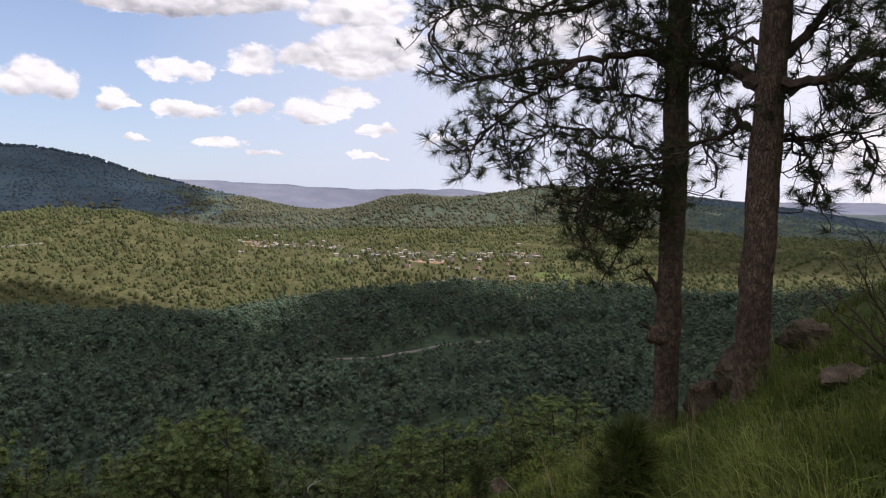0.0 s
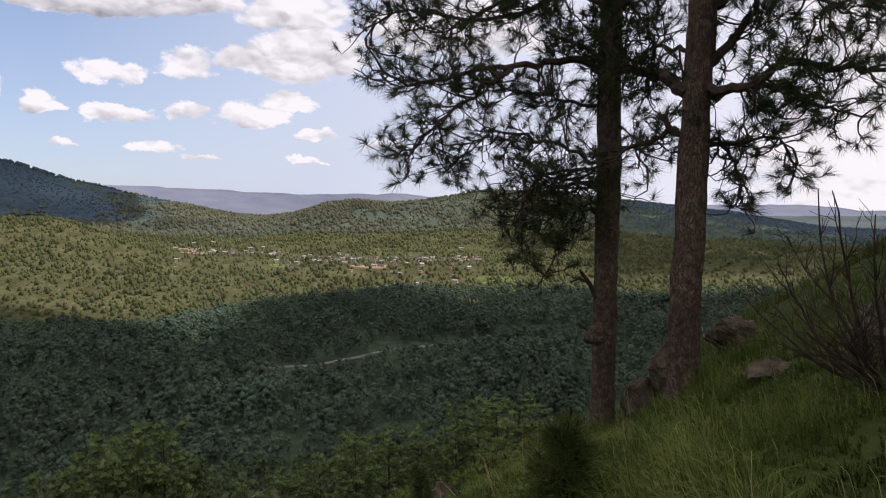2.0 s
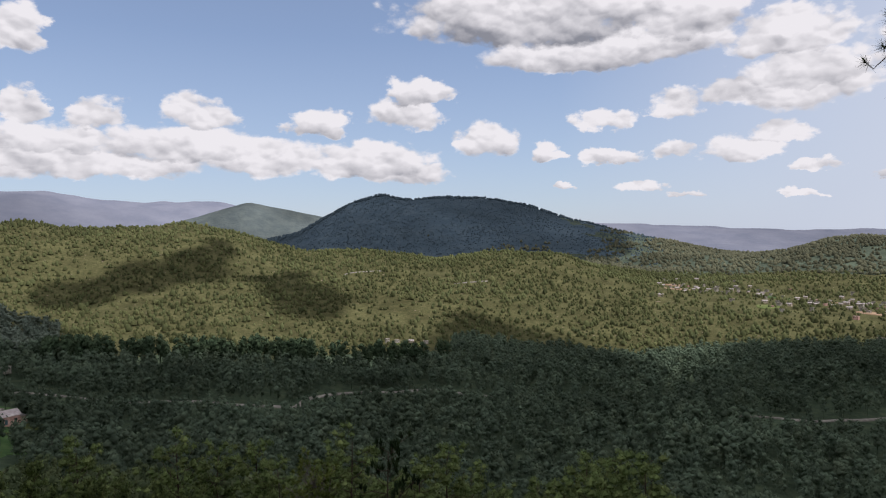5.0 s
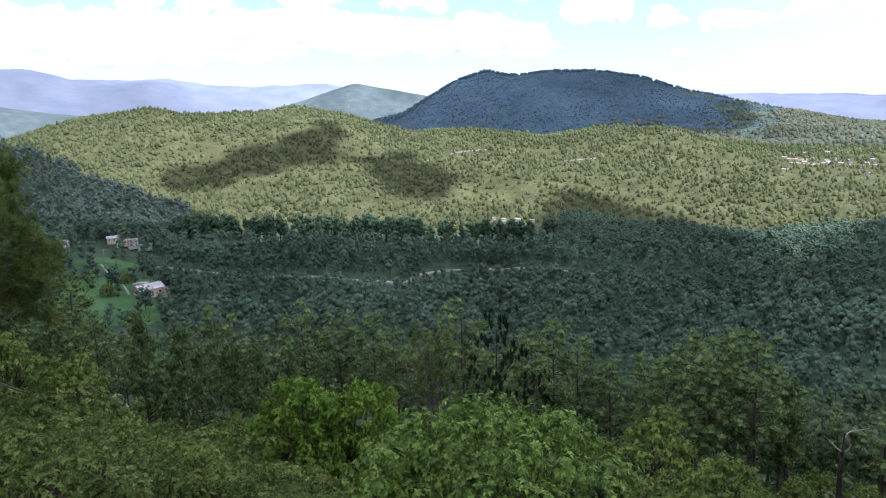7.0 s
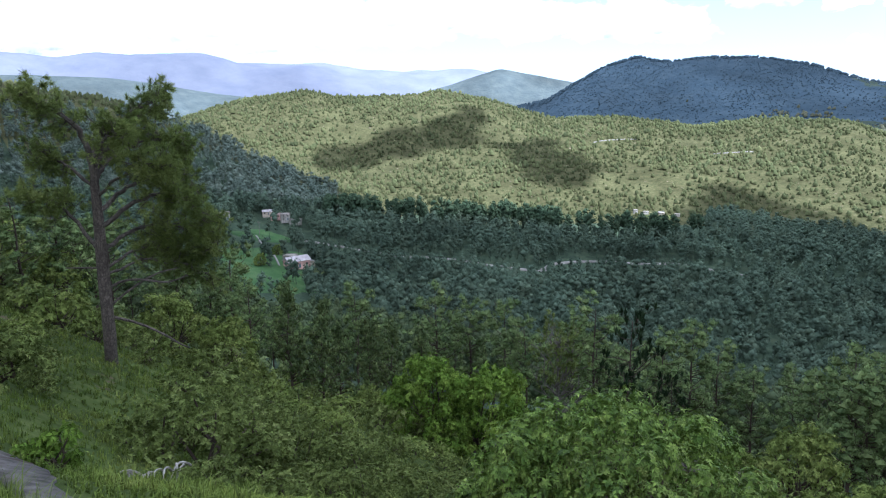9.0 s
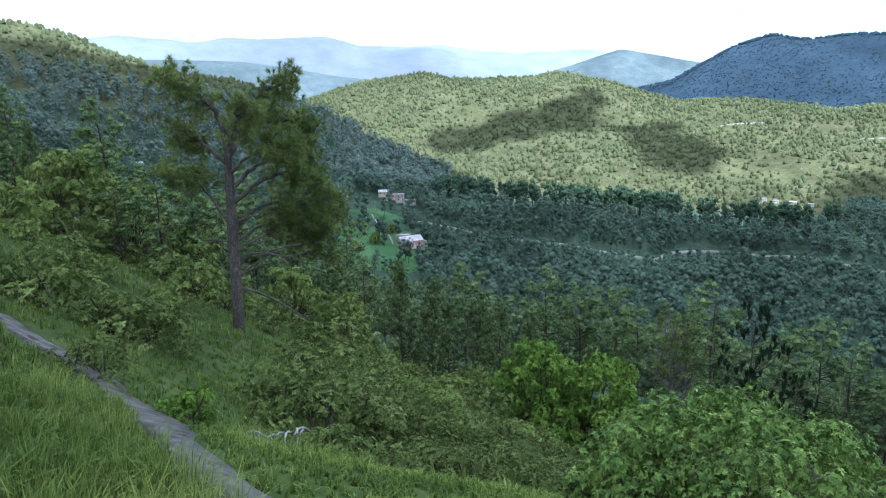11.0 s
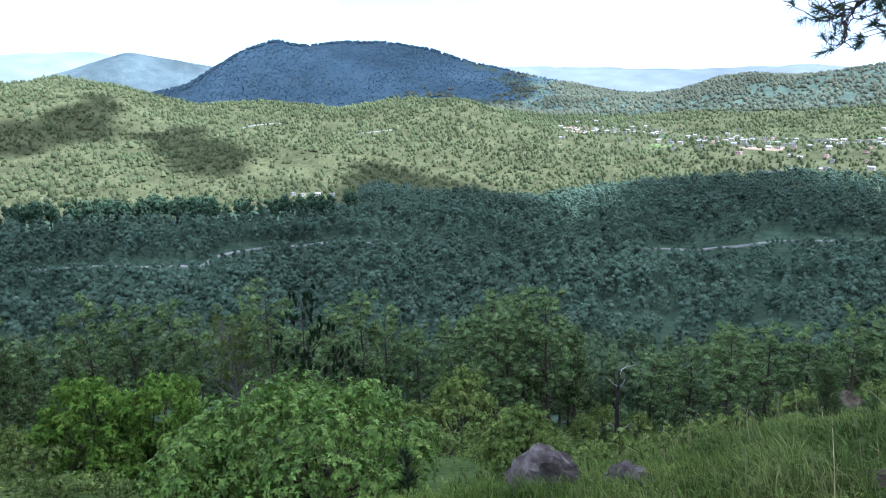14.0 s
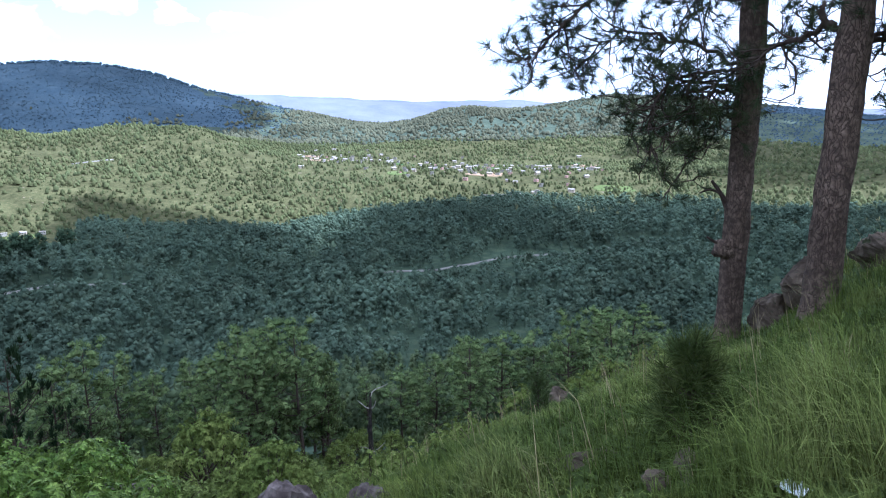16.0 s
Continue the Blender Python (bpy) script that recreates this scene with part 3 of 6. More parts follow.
# ---- woods, as far as they cannot be counted ----
def tube(pts, radii, sides=5, rough=0.0, seed=0.0):
    pts, radii = np.asarray(pts, float), np.asarray(radii, float)
    tan = np.gradient(pts, axis=0)
    tan /= np.linalg.norm(tan, axis=1, keepdims=True) + 1e-9
    ref = np.array([0.31, 0.27, 0.91]) if abs(tan[0, 2]) < 0.8 else np.array([1.0, 0.1, 0.0])
    a = np.cross(tan, ref)
    a /= np.linalg.norm(a, axis=1, keepdims=True) + 1e-9
    b = np.cross(tan, a)
    ang = np.arange(sides) * 2 * np.pi / sides
    rr = radii[:, None] * np.ones(sides)
    if rough:
        zz = np.arange(len(pts))[:, None] * 0.35
        rr = rr * (1 + rough * lattice(ang[None] * 3 + 0 * zz, zz + seed, 3) + 0.6 * rough * lattice(ang[None] * 1.2 + 9, zz * 0.3 + seed, 5))
    V = pts[:, None] + rr[..., None] * (np.cos(ang)[None, :, None] * a[:, None] + np.sin(ang)[None, :, None] * b[:, None])
    n = len(pts)
    i, j = np.meshgrid(np.arange(n - 1), np.arange(sides), indexing="ij")
    k = (j + 1) % sides
    q = [i * sides + j, i * sides + k, (i + 1) * sides + k, (i + 1) * sides + j]
    T = np.concatenate([np.stack([q[0], q[1], q[2]], -1).reshape(-1, 3), np.stack([q[0], q[2], q[3]], -1).reshape(-1, 3)])
    V = np.concatenate([V.reshape(-1, 3), pts[[0, -1]]])
    e = np.arange(sides)
    caps = np.concatenate([np.stack([np.full(sides, n * sides), (e + 1) % sides, e], -1), np.stack([np.full(sides, n * sides + 1), (n - 1) * sides + e, (n - 1) * sides + (e + 1) % sides], -1)])
    return V, np.concatenate([T, caps])


OCT_P = [(1, 0, 0), (0, 1, 0), (-1, 0, 0), (0, -1, 0), (0, 0, 1), (0, 0, -1)]
OCT_T = [(0, 1, 4), (1, 2, 4), (2, 3, 4), (3, 0, 4), (1, 0, 5), (2, 1, 5), (3, 2, 5), (0, 3, 5)]


def puff(s, rng, cen, rx, rz, sprays, size, rough=0.35):
    """A clump of foliage: small sprays that lie like shingles, tips upward, round a core."""
    v = np.array(OCT_P) * (rx, rx, rz) * 0.74 * np.array([[rng.uniform(0.75, 1.15)] for _ in OCT_P])
    s.add(v + cen, OCT_T)
    for _ in range(sprays):
        d = np.array([rng.gauss(0, 1), rng.gauss(0, 1), rng.gauss(0.35, 0.8)])
        d /= np.linalg.norm(d) + 1e-6
        p = cen + d * (rx, rx, rz) * rng.uniform(0.78, 1.12)
        n = d + np.array([rng.gauss(0, rough), rng.gauss(0, rough), rng.gauss(0.15, rough)])
        n /= np.linalg.norm(n) + 1e-6
        up = np.array([rng.gauss(0, 0.6), rng.gauss(0, 0.6), 1.0]) + 0.5 * d
        up -= n * (up @ n)
        up /= np.linalg.norm(up) + 1e-6
        side = np.cross(n, up)
        z = size * rng.uniform(0.65, 1.35)
        s.add([p + up * z * 1.2, p - up * z * 0.6 + side * z * 0.62, p - up * z * 0.6 - side * z * 0.62], [(0, 1, 2)])


def crown_tree(rng, lobes, low, wide, frays, crown="oval", size=0.12, fray=0.05):
    """A pine of height 1, some hundreds of metres off: trunk, knobs of foliage up an uneven crown, and loose sprays round them."""
    s = Soup()
    a = np.arange(3) * 2 * math.pi / 3
    base = np.stack([np.cos(a) * 0.013, np.sin(a) * 0.013, np.zeros(3)], -1)
    lean = np.array([rng.gauss(0, 0.03), rng.gauss(0, 0.03), 0.86])
    s.add(np.concatenate([base, base * 0.4 + lean]), [(0, 1, 4), (0, 4, 3), (1, 2, 5), (1, 5, 4), (2, 0, 3), (2, 3, 5)])
    tilt = rng.uniform(0, 6.28)
    for c in range(lobes):
        u = (c + rng.uniform(0.2, 0.8)) / lobes
        prof = {"oval": math.sin(math.pi * (0.16 + 0.72 * u)) ** 0.8, "cone": 1.08 - 0.9 * u, "flat": 0.6 + 0.4 * math.sin(math.pi * u)}[crown]
        ang = 2.4 * c + rng.uniform(-0.7, 0.7)
        rad = wide * prof * rng.uniform(0.2, 0.62) * (1 + 0.35 * math.cos(ang - tilt))
        cen = lean * (low + (1 - low) * u * 0.9) * (1, 1, 1.1) + np.array([math.cos(ang) * rad, math.sin(ang) * rad, 0])
        k = size * rng.uniform(0.75, 1.2) * (0.6 + 0.5 * prof)
        puff(s, rng, cen, k, k * rng.uniform(0.9, 1.25), frays, fray)
    return s.arrays()


def dome_tree(rng, sides, wide, frays=1):
    """A far crown of height 1: an uneven hood of a few faces."""
    s = Soup()
    k = np.arange(sides) * 2 * math.pi / sides + rng.uniform(0, 6)
    low = np.stack([np.cos(k) * wide, np.sin(k) * wide, np.full(sides, 0.16)], -1) * np.array([[rng.uniform(0.6, 1.25), rng.uniform(0.6, 1.25), rng.uniform(0.3, 1.6)] for _ in k])
    mid = np.stack([np.cos(k + 0.5) * wide * 0.82, np.sin(k + 0.5) * wide * 0.82, np.full(sides, 0.66)], -1) * np.array([[rng.uniform(0.55, 1.25), rng.uniform(0.55, 1.25), rng.uniform(0.75, 1.2)] for _ in k])
    top = np.array([[rng.gauss(0, 0.07), rng.gauss(0, 0.07), 1.0]])
    t = []
    for i in range(sides):
        j = (i + 1) % sides
        t += [(i, j, sides + i), (j, sides + j, sides + i), (sides + i, sides + j, 2 * sides)]
    s.add(np.concatenate([low, mid, top]), t)
    for _ in range(frays):
        p = mid[rng.randrange(sides)]
        d = np.array([p[0], p[1], 0.1]) / (wide + 0.1)
        s.add([p + d * wide * 0.7 + (0, 0, rng.uniform(-0.1, 0.15)), p + (0, 0, 0.12), p - (0, 0, 0.1)], [(0, 1, 2)])
    return s.arrays()


def scatter(name, templates, x, y, h, material, seed, label, sink=0.2, fat=1.0, smooth=False):
    rs = np.random.RandomState(seed)
    z = height(x, y)
    pick = rs.randint(0, len(templates), len(x))
    turn = rs.uniform(0, 2 * np.pi, len(x))
    vs, ts, n = [], [], 0
    for k, (tv, tt) in enumerate(templates):
        m = pick == k
        if not m.any():
            continue
        c, s_ = np.cos(turn[m])[:, None], np.sin(turn[m])[:, None]
        w = (h[m] * fat * rs.uniform(0.85, 1.25, m.sum()))[:, None]
        V = np.stack([(tv[:, 0] * c - tv[:, 1] * s_) * w + x[m][:, None], (tv[:, 0] * s_ + tv[:, 1] * c) * w + y[m][:, None],
                      tv[:, 2] * h[m][:, None] + (z[m] - sink)[:, None]], -1)
        T = tt[None] + (np.arange(m.sum()) * len(tv))[:, None, None] + n
        vs.append(V.reshape(-1, 3))
        ts.append(T.reshape(-1, 3))
        n += V.shape[0] * V.shape[1]
    ob = new(name, tri_mesh(name, np.concatenate(vs), np.concatenate(ts), material, smooth))
    return tagged(ob, label, "forest", kind="stuff")


def fan_places(count, az0, az1, r0, r1, seed):
    rs = np.random.RandomState(seed)
    az, r = rs.uniform(az0, az1, count), np.sqrt(rs.uniform(r0**2, r1**2, count))
    return az, r, -np.sin(np.radians(az)) * r, np.cos(np.radians(az)) * r, rs


def near_line(az, r, line, width):
    """True where a place lies within width of a winding line of (bearing, distance)."""
    k = np.array(line, float)
    return (np.abs(r - np.interp(az, k[:, 0], k[:, 1])) < width) & (az > k[:, 0].min()) & (az < k[:, 0].max())


def build_woods():
    rng = random.Random(11)
    T1 = [crown_tree(rng, rng.randint(4, 6), rng.uniform(0.2, 0.4), rng.uniform(0.14, 0.2), 13, ("oval", "oval", "cone")[i % 3], rng.uniform(0.115, 0.15), 0.042) for i in range(14)]
    TS = [crown_tree(rng, 11, rng.uniform(0.2, 0.38), rng.uniform(0.17, 0.24), 20, ("oval", "cone")[i % 2], 0.105, 0.03) for i in range(7)]
    T2 = [dome_tree(rng, 4, rng.uniform(0.32, 0.5), 0) for _ in range(9)]
    T3 = [dome_tree(rng, 4, rng.uniform(0.3, 0.45), 0) for _ in range(8)]
    # valley floor and the shaded ridge
    az, r, x, y, rs = fan_places(16800, -46, 101, 105, 600, 1)
    edge = 2.2 * fbm(x / 25, y / 25, 3, 33)
    keep = ~((az > 65.6 + edge) & (az < 72.6 + edge) & (r + 12 * edge > 225) & (r + 12 * edge < 452) & (rs.uniform(0, 1, len(r)) < 0.9))
    keep &= ~((near_line(az, r + 3, ROAD_EAST, 7) | near_line(az, r + 3, ROAD_WEST, 7)) & (rs.uniform(0, 1, len(r)) < 0.9))
    keep &= ~((az > 33) & (az < 63) & (r > 474))
    dens = fbm(x / 45, y / 45, 3, 9)
    keep &= (dens + rs.uniform(-0.5, 0.9, len(r)) > -0.95)
    h = rs.uniform(7.5, 14.5, len(r)) * (1 + 0.15 * dens)
    for line in (ROAD_EAST, ROAD_WEST):
        k = np.array(line, float)
        ahead = np.where((az > k[0, 0]) & (az < k[-1, 0]), np.interp(az, k[:, 0], k[:, 1]) - r, 1e3)
        h = np.where((ahead > 0) & (ahead < 42), h * (0.3 + 0.7 * ahead / 42) * rs.uniform(0.8, 1.25, len(r)), h)
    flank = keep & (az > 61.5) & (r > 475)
    scatter("valley_forest", T1, x[flank], y[flank], h[flank], M_PINE_F, 23, "pine forest on a shaded flank, paled by haze colouring", fat=1.12, smooth=True)
    keep &= ~flank
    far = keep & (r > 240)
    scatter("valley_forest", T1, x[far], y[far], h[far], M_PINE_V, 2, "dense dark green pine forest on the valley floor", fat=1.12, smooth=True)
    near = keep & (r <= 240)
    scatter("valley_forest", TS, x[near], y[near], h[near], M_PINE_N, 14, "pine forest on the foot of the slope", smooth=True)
    TB = [crown_tree(rng, 3, 0.12, 0.34, 20, "oval", 0.3, 0.085) for _ in range(6)]
    az, r, x, y, rs = fan_places(2100, -22, 100, 58, 230, 21)
    scatter("undergrowth", TB, x, y, 0.9 + 2.6 * rs.uniform(0, 1, len(r)) ** 1.8, M_UNDER, 22, "low green scrub between the pines of the slope", smooth=True)
    # tall pines along the crest of the shaded ridge
    T0 = [crown_tree(rng, rng.randint(4, 6), rng.uniform(0.45, 0.62), rng.uniform(0.13, 0.2), 18, "flat", rng.uniform(0.1, 0.13), 0.035) for _ in range(8)]
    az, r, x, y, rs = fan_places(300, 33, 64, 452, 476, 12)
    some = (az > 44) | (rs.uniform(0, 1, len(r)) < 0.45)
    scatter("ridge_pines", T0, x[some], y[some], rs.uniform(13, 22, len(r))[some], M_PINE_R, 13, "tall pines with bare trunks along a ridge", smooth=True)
    # sunlit hill
    az, r, x, y, rs = fan_places(60000, -46, 101, 600, 1150, 3)
    dens = fbm(x / 70, y / 70, 3, 19)
    keep = dens + rs.uniform(-0.6, 0.9, len(r)) > -0.5
    keep &= ~((az > -8.5) & (az < 17) & (np.abs(r - 850) < 115) & (rs.uniform(0, 1, len(r)) < 0.6))
    h = 1.5 + 3.2 * rs.uniform(0, 1, len(r)) ** 1.6 + 3.0 * rs.uniform(0, 1, len(r)) ** 7
    scatter("hill_forest", T2, x[keep], y[keep], h[keep], M_PINE_M, 4, "open olive green pine forest on sunlit hills", smooth=True)
    az, r, x, y, rs = fan_places(42000, -46, 62, 1130, 1790, 5)
    keep = (fbm(x / 90, y / 90, 3, 29) + rs.uniform(-0.5, 0.9, len(r)) > -0.4) & ((r < 1560) | (az > 8))
    wob = 3.5 * fbm(x / 60, y / 60, 3, 51) + rs.uniform(-2, 2, len(r))
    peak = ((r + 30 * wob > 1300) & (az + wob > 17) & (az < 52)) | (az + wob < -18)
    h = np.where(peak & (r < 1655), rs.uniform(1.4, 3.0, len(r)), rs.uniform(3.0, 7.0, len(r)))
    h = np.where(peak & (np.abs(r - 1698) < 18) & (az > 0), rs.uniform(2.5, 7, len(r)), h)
    scatter("far_hill_forest", T3, x[keep & ~peak], y[keep & ~peak], h[keep & ~peak], M_PINE_P, 6, "forest on far ridges, greyed by haze in its colour", fat=1.5, smooth=True)
    scatter("mountain_forest", T3, x[keep & peak], y[keep & peak], h[keep & peak], M_PINE_B, 7, "forest on a mountain, coloured dark blue green for haze", fat=1.7, smooth=True)


# winding hill road, in two stretches: bearing, distance
ROAD_EAST = [(-14, 455), (-11.3, 448), (-10.4, 446), (-7.4, 417), (-3.5, 402), (0, 396), (5, 374), (8.5, 376), (10.8, 378)]
ROAD_WEST = [(29.4, 400), (30, 402), (32.1, 402), (34.5, 407), (36, 408), (40.8, 399), (45.3, 388), (45.9, 369), (50.2, 372), (53.3, 375), (57, 367), (59.5, 368), (62, 376), (66, 395)]
build_woods()


# ---- materials of the near slope ----
def bark_mat(name, dark, mid, light, scale=28.0):
    """Bark in long plates: stretched cells with dark furrows."""
    mat = node_mat(name, [dark, mid, light], 14.0, 0.95, 0.0, spec=0.1)
    nt = mat.node_tree
    N, Lk = nt.nodes, nt.links
    tc, mp = N.new("ShaderNodeTexCoord"), N.new("ShaderNodeMapping")
    mp.inputs["Scale"].default_value = (1, 1, 0.2)
    wn = N.new("ShaderNodeTexNoise")
    wn.inputs["Scale"].default_value, wn.inputs["Detail"].default_value = 7.0, 3.0
    Lk.new(tc.outputs["Object"], wn.inputs["Vector"])
    va = N.new("ShaderNodeVectorMath")
    va.operation = "MULTIPLY_ADD"
    va.inputs[1].default_value = (0.16, 0.16, 0.2)
    Lk.new(wn.outputs["Color"], va.inputs[0])
    Lk.new(tc.outputs["Object"], va.inputs[2])
    Lk.new(va.outputs[0], mp.inputs[0])
    vo = N.new("ShaderNodeTexVoronoi")
    vo.feature = "DISTANCE_TO_EDGE"
    vo.inputs["Scale"].default_value = scale
    Lk.new(mp.outputs[0], vo.inputs["Vector"])
    mr = N.new("ShaderNodeMapRange")
    mr.inputs[2].default_value = 0.11
    Lk.new(vo.outputs["Distance"], mr.inputs[0])
    mx = N.new("ShaderNodeMix")
    mx.data_type = "RGBA"
    old = N["Principled BSDF"].inputs["Base Color"].links[0].from_socket
    Lk.new(mr.outputs[0], mx.inputs[0])
    mx.inputs[6].default_value = (*[0.6 * c + 0.25 * d for c, d in zip(dark, mid)], 1)
    Lk.new(old, mx.inputs[7])
    Lk.new(mx.outputs[2], N["Principled BSDF"].inputs["Base Color"])
    bp = N.new("ShaderNodeBump")
    bp.inputs["Strength"].default_value, bp.inputs["Distance"].default_value = 0.8, 0.02
    Lk.new(mr.outputs[0], bp.inputs["Height"])
    Lk.new(bp.outputs[0], N["Principled BSDF"].inputs["Normal"])
    return mat


M_BARK = bark_mat("pine_bark", (0.055, 0.04, 0.031), (0.112, 0.08, 0.06), (0.18, 0.134, 0.1), 32.0)
M_BARK_G = bark_mat("grey_pine_bark", (0.05, 0.041, 0.034), (0.09, 0.075, 0.062), (0.14, 0.118, 0.1), 9.0)
M_BARK2 = node_mat("branch_bark", [(0.03, 0.022, 0.018), (0.06, 0.045, 0.036), (0.09, 0.07, 0.055)], 12, 0.95, 0.6, 30)
M_BARK3 = node_mat("grey_branch_bark", [(0.045, 0.037, 0.031), (0.08, 0.068, 0.058), (0.125, 0.108, 0.095)], 12, 0.95, 0.6, 30)
M_GREYWOOD = node_mat("weathered_wood", [(0.16, 0.14, 0.12), (0.26, 0.24, 0.21), (0.36, 0.34, 0.31)], 9, 0.9, 0.5, 40)
M_TWIG = node_mat("grey_twigs", [(0.075, 0.066, 0.056), (0.12, 0.108, 0.094), (0.17, 0.155, 0.138)], 9, 0.9, 0.5, 40)
M_CHAR = node_mat("charred_wood", [(0.012, 0.011, 0.01), (0.03, 0.026, 0.023), (0.07, 0.06, 0.055)], 3, 0.9, 0.6, 25)
M_NEEDLE = node_mat("pine_needles", [(0.026, 0.038, 0.02), (0.045, 0.06, 0.028), (0.085, 0.098, 0.04)], 2.5, 0.6, island=0.35, spec=0.06, through_light=0.15)
M_NEEDLE2 = node_mat("slope_pine_needles", [(0.064, 0.1, 0.036), (0.114, 0.156, 0.055), (0.185, 0.225, 0.084)], 0.6, 0.7, island=0.35, spec=0.06, through_light=0.15)
M_NEEDLE5 = node_mat("young_pine_needles", [(0.045, 0.068, 0.024), (0.08, 0.108, 0.036), (0.15, 0.178, 0.065)], 1.2, 0.7, island=0.5, spec=0.06, through_light=0.12)
M_NEEDLE6 = node_mat("sapling_needles", [(0.032, 0.05, 0.014), (0.066, 0.088, 0.024), (0.13, 0.148, 0.045)], 4.0, 0.7, island=0.5, spec=0.04, through_light=0.2)
M_NEEDLE4 = node_mat("yellow_pine_needles", [(0.095, 0.13, 0.034), (0.155, 0.19, 0.05), (0.22, 0.25, 0.075)], 0.5, 0.7, island=0.4, spec=0.06, through_light=0.3)
M_NEEDLE3 = node_mat("dark_pine_needles", [(0.012, 0.022, 0.01), (0.02, 0.035, 0.015), (0.038, 0.058, 0.024)], 0.8, 0.7, island=0.4, spec=0.06, through_light=0.15)
M_LEAF_A = node_mat("broad_leaves", [(0.054, 0.098, 0.017), (0.110, 0.164, 0.029), (0.196, 0.252, 0.055)], 3.0, 0.5, island=0.5, spec=0.1, through_light=0.1)
M_LEAF_B = node_mat("bright_leaves", [(0.064, 0.118, 0.017), (0.113, 0.174, 0.025), (0.170, 0.228, 0.039)], 0.9, 0.6, island=0.5, through_light=0.12)
M_LEAF_C = node_mat("shrub_leaves", [(0.056, 0.076, 0.019), (0.105, 0.132, 0.034), (0.172, 0.196, 0.062)], 0.9, 0.6, island=0.45, through_light=0.1)
M_LEAF_D = node_mat("yellow_green_leaves", [(0.087, 0.121, 0.029), (0.147, 0.182, 0.044), (0.212, 0.239, 0.072)], 0.8, 0.6, island=0.4, through_light=0.12)
M_GRASS = node_mat("slope_grass", [(0.042, 0.062, 0.013), (0.092, 0.12, 0.026), (0.178, 0.2, 0.056)], 0.9, 0.6, island=0.6, spec=0.03, through_light=0.15)
# the slope grass again, its brightness on the path side set by colour
M_PGRASS = node_mat("retoned_slope_grass", [(0.052, 0.078, 0.014), (0.09, 0.122, 0.022), (0.15, 0.172, 0.038)], 0.7, 0.6, island=0.5, spec=0.03, through_light=0.15)
M_YGRASS = node_mat("yellowing_grass", [(0.085, 0.115, 0.03), (0.145, 0.172, 0.046), (0.22, 0.225, 0.072)], 0.9, 0.6, island=0.45, spec=0.06, through_light=0.25)
M_STRAW = node_mat("dry_grass", [(0.18, 0.15, 0.075), (0.27, 0.22, 0.12), (0.36, 0.31, 0.18)], 2.0, 0.7, island=0.3)
M_ROCK = node_mat("slope_rock", [(0.05, 0.038, 0.028), (0.1, 0.078, 0.057), (0.17, 0.136, 0.102)], 5.0, 0.9, 0.9, 14.0, spots=((0.045, 0.05, 0.025), 6.0, 0.6))
M_ROCK_G = node_mat("grey_rock", [(0.04, 0.032, 0.03), (0.085, 0.068, 0.062), (0.18, 0.15, 0.138)], 9.0, 0.9, 1.0, 16.0, spots=((0.11, 0.1, 0.088), 11.0, 0.6))


def smooth_line(pts, n):
    pts = np.asarray(pts, float)
    k = np.arange(len(pts))
    u = np.linspace(0, len(pts) - 1, n)
    P = np.stack([np.interp(u, k, pts[:, c]) for c in range(3)], -1)
    for _ in range(2):
        P[1:-1] = 0.25 * P[:-2] + 0.5 * P[1:-1] + 0.25 * P[2:]
    return P


def wander(rng, p, d, length, n=5, curl=0.35, lift=0.0):
    """A crooked twig: its heading drifts, and turns up towards the tip."""
    out, p, d = [np.array(p, float)], np.array(p, float), np.array(d, float)
    for i in range(n):
        d = d + np.array([rng.gauss(0, curl), rng.gauss(0, curl), rng.gauss(0, curl) + lift * (i / n)])
        d /= np.linalg.norm(d) + 1e-9
        p = p + d * length / n
        out.append(p.copy())
    return np.array(out), d


def tufts_mesh(P, A, count, length, width, seed, spread=0.9, droop=0.12):
    """Bursts of thin needles at P along A."""
    rs = np.random.RandomState(seed)
    P, A = np.asarray(P, float), np.asarray(A, float)
    m = len(P)
    D = A[:, None] * 0.75 + rs.normal(0, 1, (m, count, 3)) * spread * 0.62
    D /= np.linalg.norm(D, axis=2, keepdims=True) + 1e-9
    L = length * rs.uniform(0.65, 1.1, (m, count, 1)) * rs.uniform(0.75, 1.15, (m, 1, 1))
    B = P[:, None] - A[:, None] * rs.uniform(0, 0.45, (m, count, 1)) * length
    S = np.cross(D, rs.normal(0, 1, (m, count, 3)))
    S *= width / (np.linalg.norm(S, axis=2, keepdims=True) + 1e-9)
    tip = B + D * L - np.array([0, 0, 1]) * droop * L
    V = np.stack([B - S, B + S, tip], 2).reshape(-1, 3)
    return V, np.arange(len(V)).reshape(-1, 3)


